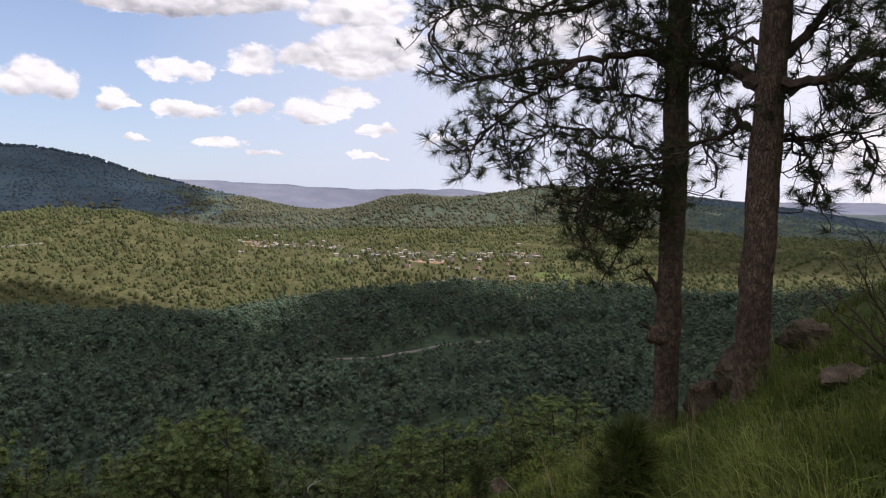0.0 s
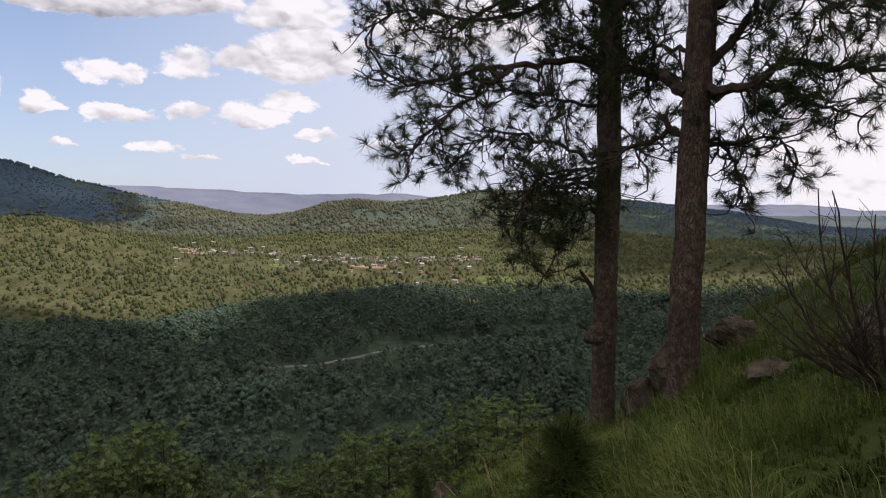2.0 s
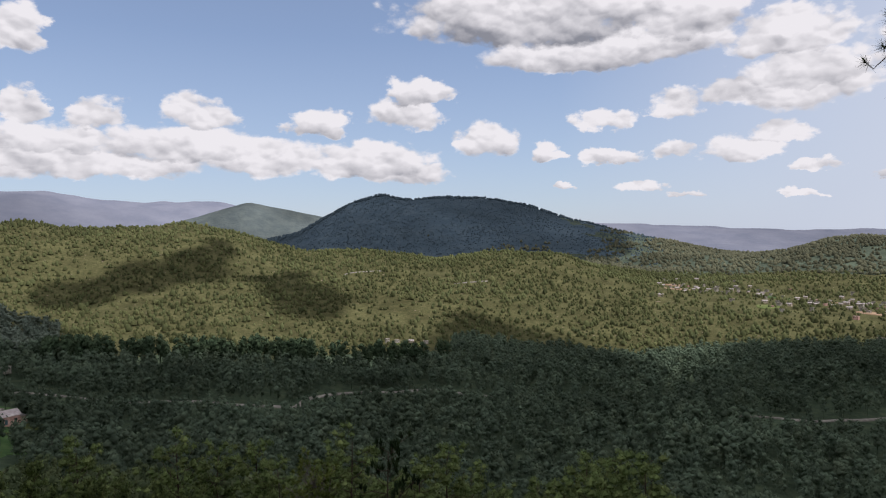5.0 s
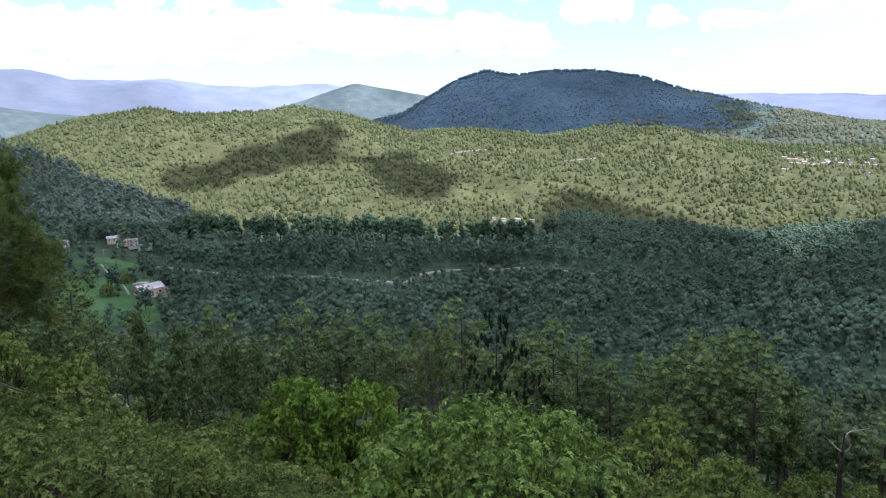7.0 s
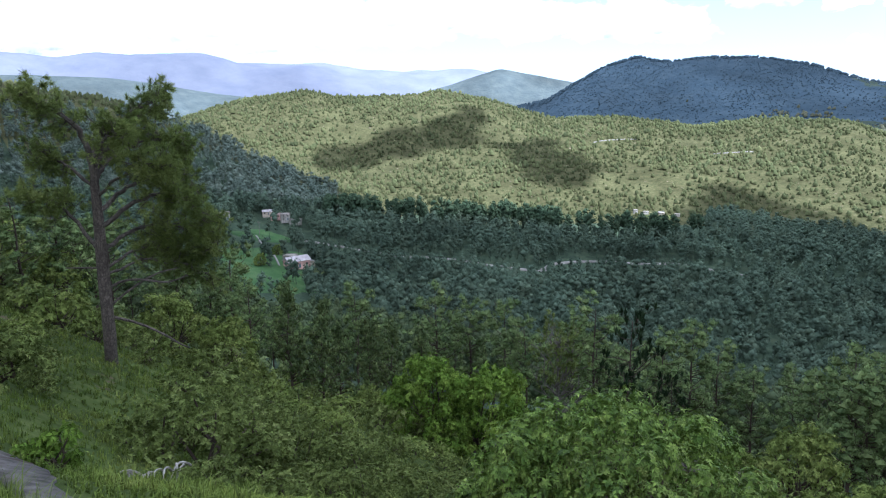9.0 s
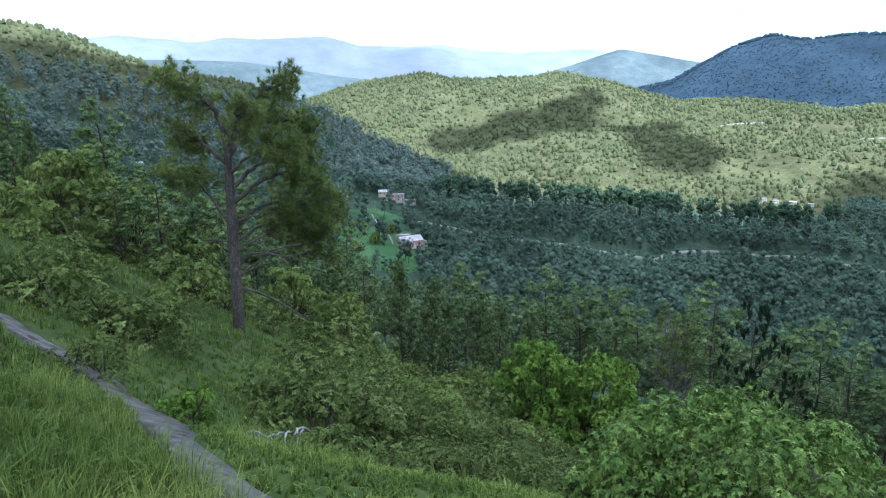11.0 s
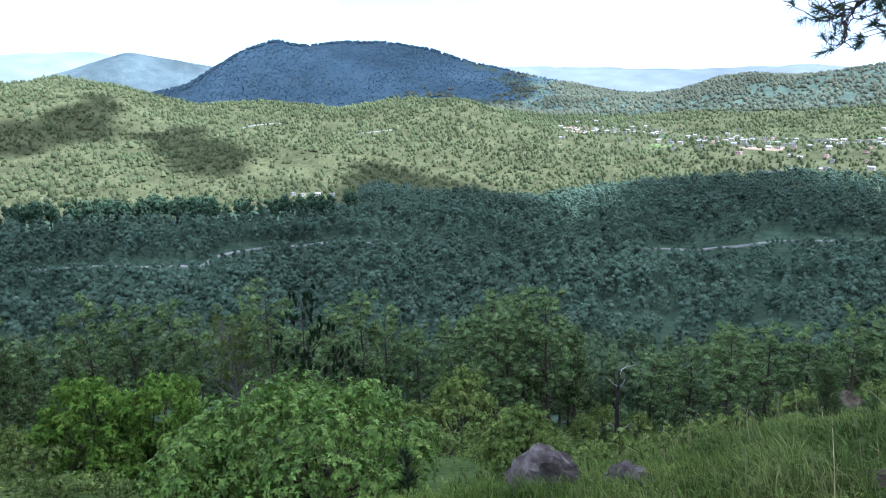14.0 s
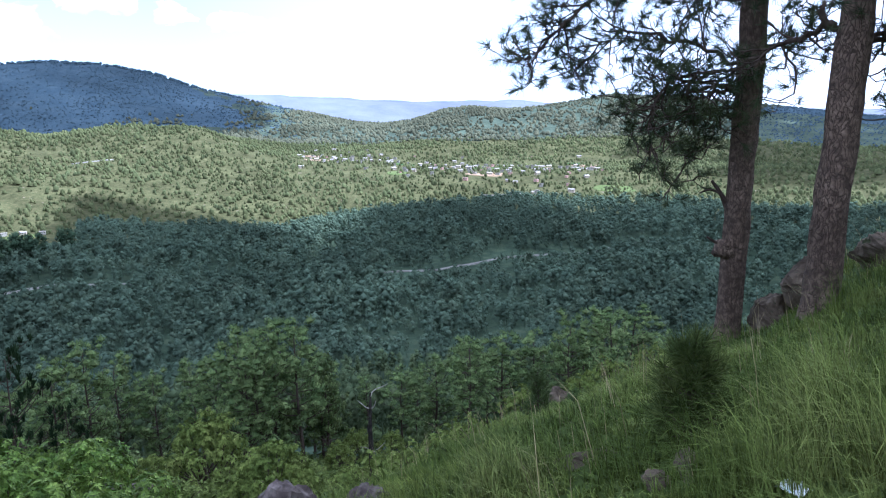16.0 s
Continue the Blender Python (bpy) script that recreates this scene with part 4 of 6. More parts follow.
def grow_pine(ob, trunk, trunk_r, limbs, seed, scale=1.0, tuft=(54, 0.19, 0.0031), needle=None, bark=None, dense=1.0, sides=22, rings=90, stubs=(), start=0.22, wood=None, thin=1.0):
    """Trunk, limbs with crooked side twigs, and needle tufts at their ends, as parts of ob."""
    rng = random.Random(seed)
    needle, bark, wood = needle or M_NEEDLE, bark or M_BARK, wood or M_BARK2
    P = smooth_line(trunk, rings)
    rr = np.interp(np.linspace(0, 1, rings), np.linspace(0, 1, len(trunk_r)), trunk_r)
    part("trunk", Soup().add(*tube(P, rr, sides, 0.10, seed)), bark, ob, smooth=True)
    TP, TA = [], []
    for line, r0, *more in limbs:
        s = Soup()
        n = max(8, len(line) * 4)
        L = smooth_line(line, n)
        L[1:] += np.array([[rng.gauss(0, 0.02 * scale) for _ in range(3)] for _ in range(n - 1)])
        rad = np.linspace(r0, max(0.2 * r0, 0.006 * scale), n) * thin
        s.add(*tube(L, rad, 7, 0.12, seed))
        total = np.linalg.norm(np.diff(L, axis=0), axis=1).sum()
        k = int(dense * (more[0] if more else 1.0) * total / (0.095 * scale))
        for q in range(k):
            u = start + (1 - start) * (q + rng.random()) / k
            i = min(int(u * (n - 1)), n - 2)
            ax = L[i + 1] - L[i]
            ax /= np.linalg.norm(ax) + 1e-9
            side = np.cross(ax, [rng.gauss(0, 0.5), rng.gauss(0, 0.5), 1.0])
            side /= np.linalg.norm(side) + 1e-9
            d = ax * rng.uniform(0.2, 0.8) + side * rng.choice((-1, 1)) * rng.uniform(0.4, 1.0) + np.array([0, 0, rng.gauss(-0.22, 0.45)])
            length = scale * rng.uniform(0.3, 0.95) * (1.15 - 0.5 * u)
            tw, _ = wander(rng, L[i], d, length, 6, 0.34, 0.25)
            s.add(*tube(tw, np.linspace(0.013, 0.006, len(tw)) * scale, 4))
            for _ in range(rng.randint(3, 5)):
                j = rng.randint(2, 6)
                d2 = (tw[j] - tw[j - 1])
                d2 = d2 / (np.linalg.norm(d2) + 1e-9) + np.array([rng.gauss(0, 0.7), rng.gauss(0, 0.7), rng.gauss(0.05, 0.5)])
                t2, dd = wander(rng, tw[j], d2, scale * rng.uniform(0.12, 0.36), 4, 0.4, 0.4)
                s.add(*tube(t2, np.linspace(0.007, 0.004, len(t2)) * scale, 3))
                TP.append(t2[-1]), TA.append(dd)
        part("branch", s, wood, ob)
    for line, r0 in stubs:
        L = smooth_line(line, 10)
        part("stub", Soup().add(*tube(L, np.linspace(r0, r0 * 0.4, 10), 6, 0.2, seed)), wood, ob)
    V, T = tufts_mesh(TP, TA, tuft[0], tuft[1], tuft[2], seed)
    part("foliage", tri_mesh("foliage", V, T, needle), needle, ob)
    return ob


# ---- the two tall pines on the right ----
def tall_pines():
    a, b = polar(-18.4, 9.0), polar(-24.7, 8.0)
    one = thing("pine_tree", a[0], a[1] + 0.4, EYE - 2.91, "tall slim pine with dark rough bark and long drooping needles", "pine tree", "tall pines on the edge", -18.1)
    limbs = [
        ([(-0.09, 0, 4.46), (-0.28, -0.2, 4.59), (-0.6, -0.3, 4.53), (-1.12, -0.4, 4.49), (-1.58, -0.5, 4.48), (-2.05, -0.6, 4.31), (-2.6, -0.7, 4.29), (-2.89, -0.8, 4.83)], 0.055),
        ([(-1.12, -0.4, 4.49), (-1.49, -0.6, 4.18), (-1.88, -0.7, 3.92), (-2.21, -0.8, 3.58), (-2.39, -0.9, 3.41)], 0.03),
        ([(0.02, 0, 5.6), (-0.52, 0.4, 5.63), (-1.11, 0.6, 5.37), (-1.99, 0.8, 5.38), (-2.93, 0.9, 5.67), (-3.5, 1, 5.4)], 0.05),
        ([(-0.01, 0, 3.24), (-0.4, 0.3, 3.51), (-0.92, 0.5, 3.68), (-1.54, 0.6, 3.86), (-2.05, 0.7, 3.43), (-2.25, 0.8, 3.3)], 0.03),
        ([(0.01, 0, 2.97), (-0.3, -0.3, 3.1), (-0.69, -0.5, 3.2), (-0.92, -0.6, 2.96), (-0.99, -0.7, 2.55), (-0.9, -0.7, 2.2)], 0.026, 0.7),
        ([(0.01, 0, 3.1), (-0.5, -0.2, 3.05), (-0.95, -0.3, 2.8), (-1.25, -0.35, 2.45)], 0.022, 0.7),
        ([(0.0, 0, 2.9), (-0.4, 0.2, 2.65), (-0.6, 0.3, 2.25), (-0.7, 0.3, 1.9)], 0.02, 0.6),
        ([(0.0, 0, 3.0), (-0.35, -0.2, 3.0), (-0.7, -0.3, 2.75), (-0.85, -0.35, 2.35)], 0.022, 0.5),
        ([(0.02, 0, 3.3), (-0.5, 0.2, 3.2), (-0.95, 0.3, 3.0), (-1.3, 0.4, 2.9)], 0.024, 0.8),
        ([(0.05, 0, 2.62), (-0.24, 0.2, 2.75), (-0.6, 0.4, 2.82), (-0.75, 0.5, 2.67)], 0.022),
        ([(0.05, 0, 3.44), (0.35, 0.2, 3.52), (0.5, 0.3, 3.45)], 0.02),
        ([(0.03, 0, 5.07), (0.29, 0.3, 5.39), (0.64, 0.5, 4.86), (0.54, 0.6, 4.19)], 0.03),
        ([(0.03, 0, 3.99), (-0.43, 0.5, 4.14), (-0.8, 0.7, 4.26), (-1.36, 0.9, 4.39), (-1.78, 1, 4.66)], 0.03),
        ([(0.03, 0, 5.2), (-0.5, -0.3, 5.5), (-1.3, -0.4, 5.3), (-1.9, -0.3, 4.95), (-2.6, -0.2, 5.1)], 0.035),
        ([(0.04, 0, 5.86), (-0.7, 0.1, 6.3), (-1.6, 0.2, 6.1), (-2.6, 0.1, 6.2), (-3.3, 0, 6.0)], 0.05),
        ([(0.05, 0, 5.5), (0.5, 0.6, 5.9), (1.1, 1.0, 5.6), (1.5, 1.2, 5.2)], 0.04),
        ([(0.05, 0, 6.3), (-0.6, 0.9, 6.7), (-1.5, 1.3, 6.5)], 0.04),
        ([(0.05, 0, 6.6), (0.5, -0.5, 7.0), (0.9, -0.9, 6.9)], 0.04),
    ]
    grow_pine(one, [(-0.02, 0, -0.8), (0.0, 0, 0.0), (0.02, 0, 1.06), (0.03, 0, 2.13), (0.05, 0, 3.0), (0.05, 0, 3.86), (0.05, 0, 4.8), (0.06, 0, 5.6), (0.08, 0, 7.4)],
              [0.18, 0.156, 0.15, 0.148, 0.148, 0.148, 0.14, 0.125, 0.07], limbs, 21, stubs=[([(-0.06, 0, 1.5), (-0.15, -0.02, 1.75), (-0.29, -0.05, 1.95)], 0.045), ([(-0.05, -0.05, 1.15), (-0.2, -0.12, 1.2), (-0.3, -0.15, 1.27)], 0.03), ([(-0.2, -0.03, 1.8), (-0.3, -0.08, 1.85), (-0.42, -0.1, 1.8)], 0.02)])
    s = Soup()
    v, t = lumpy_ball(random.Random(5), 8, 12, 0.5)
    part("burl", s.add(v * (0.13, 0.1, 0.13) + (-0.1, -0.1, 1.12), t), M_BARK, one, "knotted burl on the trunk", True)
    two = thing("pine_tree", b[0], b[1] + 0.4, EYE - 2.1, "tall thick pine with reddish furrowed bark and spreading limbs", "pine tree", "tall pines on the edge", -24.75)
    limbs = [
        ([(-0.02, 0, 3.2), (-0.22, 0.2, 3.41), (-0.51, 0.4, 3.51), (-0.83, 0.6, 3.6), (-1.31, 0.8, 3.98), (-1.76, 1, 4.2)], 0.085),
        ([(-0.06, 0, 2.76), (-0.2, 0, 2.81), (-0.47, 0.1, 2.68), (-0.77, 0.2, 2.59), (-1.14, 0.3, 2.33), (-1.39, 0.3, 2.14)], 0.04),
        ([(0.1, 0, 3.2), (0.39, -0.2, 3.17), (0.65, -0.3, 3.2), (0.9, -0.4, 3.45), (1.19, -0.5, 3.3), (1.46, -0.6, 3.24), (1.79, -0.6, 3.27), (1.88, -0.6, 3.4)], 0.06),
        ([(0.12, 0, 3.4), (0.45, 0.2, 3.77), (0.69, 0.4, 4.16), (0.75, 0.5, 4.61)], 0.065),
        ([(0.1, 0, 3.1), (0.53, 0.3, 3.26), (0.89, 0.5, 3.3), (1.39, 0.7, 3.06), (1.87, 0.8, 2.92)], 0.05),
        ([(0.1, 0, 2.72), (0.39, 0.2, 2.64), (0.52, 0.3, 2.36), (0.58, 0.3, 2.11)], 0.03),
        ([(0.1, 0, 2.63), (0.54, 0.4, 2.68), (0.98, 0.6, 2.75), (1.17, 0.7, 2.49)], 0.03),
        ([(0.12, 0, 4.04), (0.83, 0.2, 4.51), (1.56, 0.3, 4.23), (2.17, 0.4, 3.91)], 0.055),
        ([(0.12, 0, 4.3), (-0.4, 0.5, 4.6), (-0.9, 0.8, 4.3), (-1.2, 0.9, 3.9)], 0.045),
        ([(0.12, 0, 4.2), (0.5, -0.5, 4.3), (0.9, -0.8, 4.0), (1.4, -0.8, 3.7)], 0.04),
        ([(0.12, 0, 4.7), (0.9, 0.6, 5.0), (1.8, 0.9, 4.8), (2.6, 1.0, 4.3)], 0.05),
        ([(0.14, 0, 5.0), (-0.4, 0.7, 5.4), (-1.1, 1.2, 5.1)], 0.045),
        ([(0.14, 0, 5.3), (0.7, -0.6, 5.7), (1.5, -0.8, 5.4), (2.2, -0.6, 5.0)], 0.05),
        ([(0.12, 0, 3.6), (-0.3, 0.4, 3.8), (-0.7, 0.7, 3.7), (-1.0, 0.9, 3.3)], 0.03),
    ]
    grow_pine(two, [(-0.02, 0, -0.5), (-0.01, 0, 0.0), (0.01, 0, 0.76), (0.03, 0, 1.42), (0.05, 0, 2.13), (0.07, 0, 2.89), (0.11, 0, 3.68), (0.13, 0, 4.3), (0.16, 0, 6.0)],
              [0.21, 0.178, 0.168, 0.163, 0.158, 0.152, 0.146, 0.135, 0.07], limbs, 33, stubs=[([(-0.18, 0, 2.8), (-0.24, -0.05, 2.92), (-0.21, -0.05, 3.02)], 0.04)])


# ---- pines of the slope below: built by kind, then set down ----
def slope_pine(name, seed, h, wide, low, kind):
    """kind: 'round' (old, high crown), 'cone' (young, pointed), 'sparse' (dark tufts on bare twigs)."""
    rng = random.Random(seed)
    ob = thing(name, 0, 0, 0, "", "")
    pts = [(0, 0, -0.6)] + [(rng.gauss(0, 0.02 * h * u), rng.gauss(0, 0.02 * h * u), h * u * 0.96) for u in (0.15, 0.35, 0.55, 0.75, 1.0)]
    P = smooth_line(pts, 16)
    r0 = 0.018 * h if kind == "round" else 0.014 * h
    part("trunk", Soup().add(*tube(P, np.linspace(r0, r0 * 0.2, 16), 7, 0.1, seed)), M_BARK2, ob, smooth=True)
    TP, TA, br, crown = [], [], Soup(), Soup()
    n = {"round": 42, "cone": 64, "sparse": 46}[kind]
    for q in range(n):
        u = low + (0.99 - low) * (q + rng.random()) / n
        k = (u - low) / (1 - low)
        prof = {"round": math.sin(math.pi * (0.16 + 0.74 * k)) ** 0.8, "cone": (1.06 - k) ** 0.85, "sparse": (1.1 - k) ** 0.6}[kind]
        reach = wide * prof * rng.uniform(0.6, 1.1)
        a = rng.uniform(0, 6.283)
        base = np.array([np.interp(u * h, P[:, 2], P[:, 0]), np.interp(u * h, P[:, 2], P[:, 1]), u * h])
        d = np.array([math.cos(a), math.sin(a), rng.uniform(0.0, 0.55)])
        L, _ = wander(rng, base, d, reach, 5, 0.16, 0.28)
        br.add(*tube(L, np.linspace(0.006 * h * (1.1 - k), 0.002 * h, 6), 4))
        if kind != "sparse":
            for _ in range(max(2, int((4.0 if kind == "round" else 3.2) * prof + rng.random()))):
                v = rng.uniform(0.25, 1.0) ** 0.6
                i = min(int(v * 5), 4)
                c = L[i] + (L[i + 1] - L[i]) * (v * 5 - i) + np.array([rng.gauss(0, 1), rng.gauss(0, 1), rng.gauss(0.3, 0.5)]) * wide * 0.09
                big = rng.uniform(0.36, 0.58) if kind == "round" else rng.uniform(0.24, 0.36)
                puff(crown, rng, c, big, big * (0.72 if kind == "round" else 1.1), 26, 0.1 if kind == "round" else 0.085, 0.5)
            continue
        for _ in range(max(2, int(3.0 * prof + rng.random()))):
            v = rng.uniform(0.45, 1.0) ** 0.5
            i = min(int(v * 5), 4)
            c = L[i] + (L[i + 1] - L[i]) * (v * 5 - i)
            off = np.array([rng.gauss(0, 1), rng.gauss(0, 1), rng.gauss(0.4, 0.3)]) * wide * 0.12
            TP.append(c + off)
            ax = np.array([rng.gauss(0, 0.15), rng.gauss(0, 0.15), 1.0])
            TA.append(ax / np.linalg.norm(ax))
            br.add(*tube(np.array([c, c + off * 0.6 + (0, 0, -0.05), c + off]), [0.012, 0.01, 0.008], 3))
    tagged(part("branchwork", br, M_BARK2, ob), kind="stuff")
    V, T = tufts_mesh(TP, TA, 40, 0.4, 0.045, seed, 0.42, 0.0) if kind == "sparse" else crown.arrays()
    mat = {"round": M_NEEDLE2, "cone": M_NEEDLE5, "sparse": M_NEEDLE3}[kind]
    part("crown", tri_mesh("crown", V, T, mat), mat, ob)
    return ob, h


PINES = {}


def set_pine(kind, v, az, r, h, label, group="", slim=1.0):
    """One of the built pines on the ground at bearing and distance; h is its height, or the height angle of its top if below zero."""
    src, h0 = PINES[kind][v % len(PINES[kind])]
    x, y, z = on_ground(az, r)
    if h < 0:
        h = EYE + r * math.tan(radians(h)) - z
    k = h / h0
    m = pose(x, y, z - 0.1, 0, 0, (az * 37 + r * 11 + v * 70) % 360) @ Matrix.Diagonal((k * slim, k * slim, k, 1))
    if not src.get("label"):
        src.matrix_basis, ob = m, src
    else:
        ob = copy_thing(src, Matrix.Identity(4))
        ob.matrix_basis = m
    for key in ("label", "category", "group"):
        if key in ob:
            del ob[key]
    return tagged(ob, label, "pine tree", group)


def pines_below():
    PINES["round"] = [slope_pine("pine_tree", 40 + i, 11.0, 3.1 + 0.4 * (i % 3), 0.2 + 0.1 * (i % 2), "round") for i in range(4)]
    PINES["cone"] = [slope_pine("pine_tree", 50 + i, 8.5, 2.5, 0.14, "cone") for i in range(3)]
    PINES["sparse"] = [slope_pine("pine_tree", 60 + i, 8.0, 3.0, 0.1, "sparse") for i in range(2)]
    g = "pines on the slope below"
    for i, (az, r, top) in enumerate([(19.6, 66, -17.3), (22.2, 67, -18.0), (24.2, 70, -20.0), (15.6, 69, -20.6), (17.4, 64, -17.8), (20.8, 62, -18.8)]):
        set_pine("round", i, az, r, top, "old pine with a high rounded crown in a clump", g, 0.85)
    for i, (az, r, top) in enumerate([(8.6, 68, -21.8), (5.5, 72, -20.9), (2.6, 74, -19.9), (-0.2, 72, -19.0), (-3.2, 74, -19.0), (-6.0, 78, -19.4), (-9.0, 90, -17.2), (-11.3, 92, -16.8), (-14, 88, -18.4)]):
        set_pine("round", i + 1, az, r, top, "dark green pine standing below the grassy edge", g)
    for i, (az, r, top) in enumerate([(67.4, 44, -13.8), (64.8, 45, -15.3), (63.4, 47, -17.2), (58.8, 54, -17.4), (60.8, 56, -17.0), (56.2, 60, -18.0)]):
        set_pine("cone", i, az, r, top, "young pointed pine with pale shoot tips", g, 0.9)
    for i, (az, r, top) in enumerate([(38.6, 47, -16.6), (35.0, 48, -21.0)]):
        set_pine("sparse", i, az, r, top, "thin pine with dark tufts on bare twigs", g, 0.8)
    for i, (az, r, top) in enumerate([(55.0, 74, -14.9), (52.0, 76, -16.2), (49.1, 72, -15.9), (47.2, 68, -17.6), (41.4, 80, -15.9), (43.2, 74, -17.5), (33.7, 70, -17.1), (36.0, 66, -18.2), (31.6, 76, -18.8), (26.0, 84, -19.8), (28.8, 74, -20.2), (70.6, 60, -13.6), (73.5, 64, -12.2), (61.8, 72, -14.6)]):
        set_pine("round", i + 2, az, r, top, "slim green pine with a feathery crown", g, 0.8)
    for i, (az, r, top) in enumerate([(86.0, 35, -5.0), (83.6, 38, -6.4), (89.0, 36, -6.0), (92.5, 40, -4.5)]):
        set_pine("round", i, az, r, top, "green pine behind a larger bare-limbed pine", g, 0.95)
    rng = random.Random(77)
    spots, tries = [], 0
    while len(spots) < 76 and tries < 4000:
        tries += 1
        az, r = rng.uniform(-16, 99), rng.uniform(56, 125)
        if 7 < az < 14 and r < 75 or (25 < az < 47 and r < 78) or (az > 76 and r < 60) or (57 < az < 70 and r < 72):
            continue
        x, y = polar(az, r)
        if all((x - p) ** 2 + (y - q) ** 2 > 26 for p, q in spots):
            spots.append((x, y))
            kind = "round" if rng.random() < 0.75 else "cone"
            set_pine(kind, rng.randint(0, 3), az, r, rng.uniform(8.0, 12.5), "green pine among other pines on the wooded slope", g, rng.uniform(0.75, 1.0))


# ---- the big pine on the left, bare on its outer side ----
def leaning_pine():
    x, y = polar(80.7, 25.0)
    ob = thing("pine_tree", x, y, EYE - 8.46, "large pine with bare lower limbs and a lopsided green crown", "pine tree", "", 80.7)
    limbs = [
        ([(0.06, 0, 6.71), (-0.03, 0.1, 7.79), (-0.66, 0.2, 8.6), (-1.39, 0.2, 8.87), (-1.65, 0.3, 9.21)], 0.11),
        ([(0.14, 0, 6.89), (0.68, 0.2, 7.59), (1.27, 0.3, 8.47), (1.98, 0.2, 8.82), (2.35, 0, 9.0)], 0.10),
        ([(0.12, 0, 5.42), (1.03, 0.4, 6.1), (1.93, 0.8, 6.42), (2.84, 1.0, 6.56), (3.32, 1.0, 5.75)], 0.08),
        ([(0.09, 0, 4.87), (1.16, -0.4, 5.72), (2.25, -0.8, 6.02), (3.1, -1.0, 5.37), (3.56, -1.0, 4.14)], 0.09),
        ([(0.06, 0, 4.11), (0.88, 0.3, 4.6), (1.96, 0.5, 4.89), (3.02, 0.6, 4.39), (3.71, 0.7, 3.51)], 0.08),
        ([(0.1, 0, 6.53), (0.81, 0.5, 7.22), (1.69, 1.0, 7.55), (2.76, 1.2, 7.7), (3.07, 1.2, 7.12)], 0.07),
        ([(0.11, 0, 6.16), (-0.69, 0.3, 6.93), (-1.12, 0.5, 7.31), (-1.61, 0.6, 6.98)], 0.06),
        ([(0.1, 0, 6.9), (0.4, -0.7, 7.6), (0.6, -1.3, 8.0), (1.1, -1.5, 7.8)], 0.06),
        ([(0.1, 0, 5.9), (0.9, -0.8, 6.6), (1.6, -1.4, 7.0), (2.3, -1.5, 6.9)], 0.06),
        ([(0.05, 0, 3.5), (1.0, 0.9, 3.9), (2.2, 1.5, 3.8), (3.2, 1.7, 3.1)], 0.06),
        ([(0.05, 0, 3.3), (1.2, 0.6, 3.6), (2.6, 0.9, 3.3), (3.7, 0.9, 2.5)], 0.05, 0.6),
        ([(0.1, 0, 6.3), (0.5, 1.0, 7.0), (0.6, 1.9, 7.4)], 0.06),
        ([(-0.05, 0, 4.13), (-0.57, 0.1, 5.11), (-0.99, 0.2, 5.7), (-1.5, 0.2, 6.01), (-2.04, 0.2, 5.96)], 0.07),
    ]
    bare = [
        ([(0.01, 0, 2.78), (0.47, 0, 3.1), (1.25, 0, 3.04), (1.94, 0, 2.71), (2.6, 0, 3.0)], 0.06),
        ([(0.03, 0, 2.19), (0.69, 0.1, 2.68), (1.62, 0.2, 3.16), (2.3, 0.3, 3.2)], 0.05),
        ([(0.08, 0, 1.88), (0.76, -0.2, 1.68), (1.61, -0.3, 1.14), (2.12, -0.3, 0.64), (2.39, -0.3, 0.48)], 0.06),
        ([(0.05, 0, 3.54), (-0.57, 0, 3.62), (-1.06, 0, 3.68)], 0.04),
    ]
    grow_pine(ob, [(-0.1, 0, -0.5), (-0.08, 0, 0.0), (-0.01, 0, 1.8), (0.04, 0, 3.93), (0.07, 0, 6.17), (0.12, 0, 7.1), (0.5, 0, 8.1)],
              [0.26, 0.22, 0.2, 0.18, 0.13, 0.1, 0.04], limbs, 91, scale=1.15, tuft=(56, 0.25, 0.0085), needle=M_NEEDLE4, bark=M_BARK_G, wood=M_BARK3, thin=1.0, dense=1.5, start=0.36, sides=12, rings=40, stubs=bare)


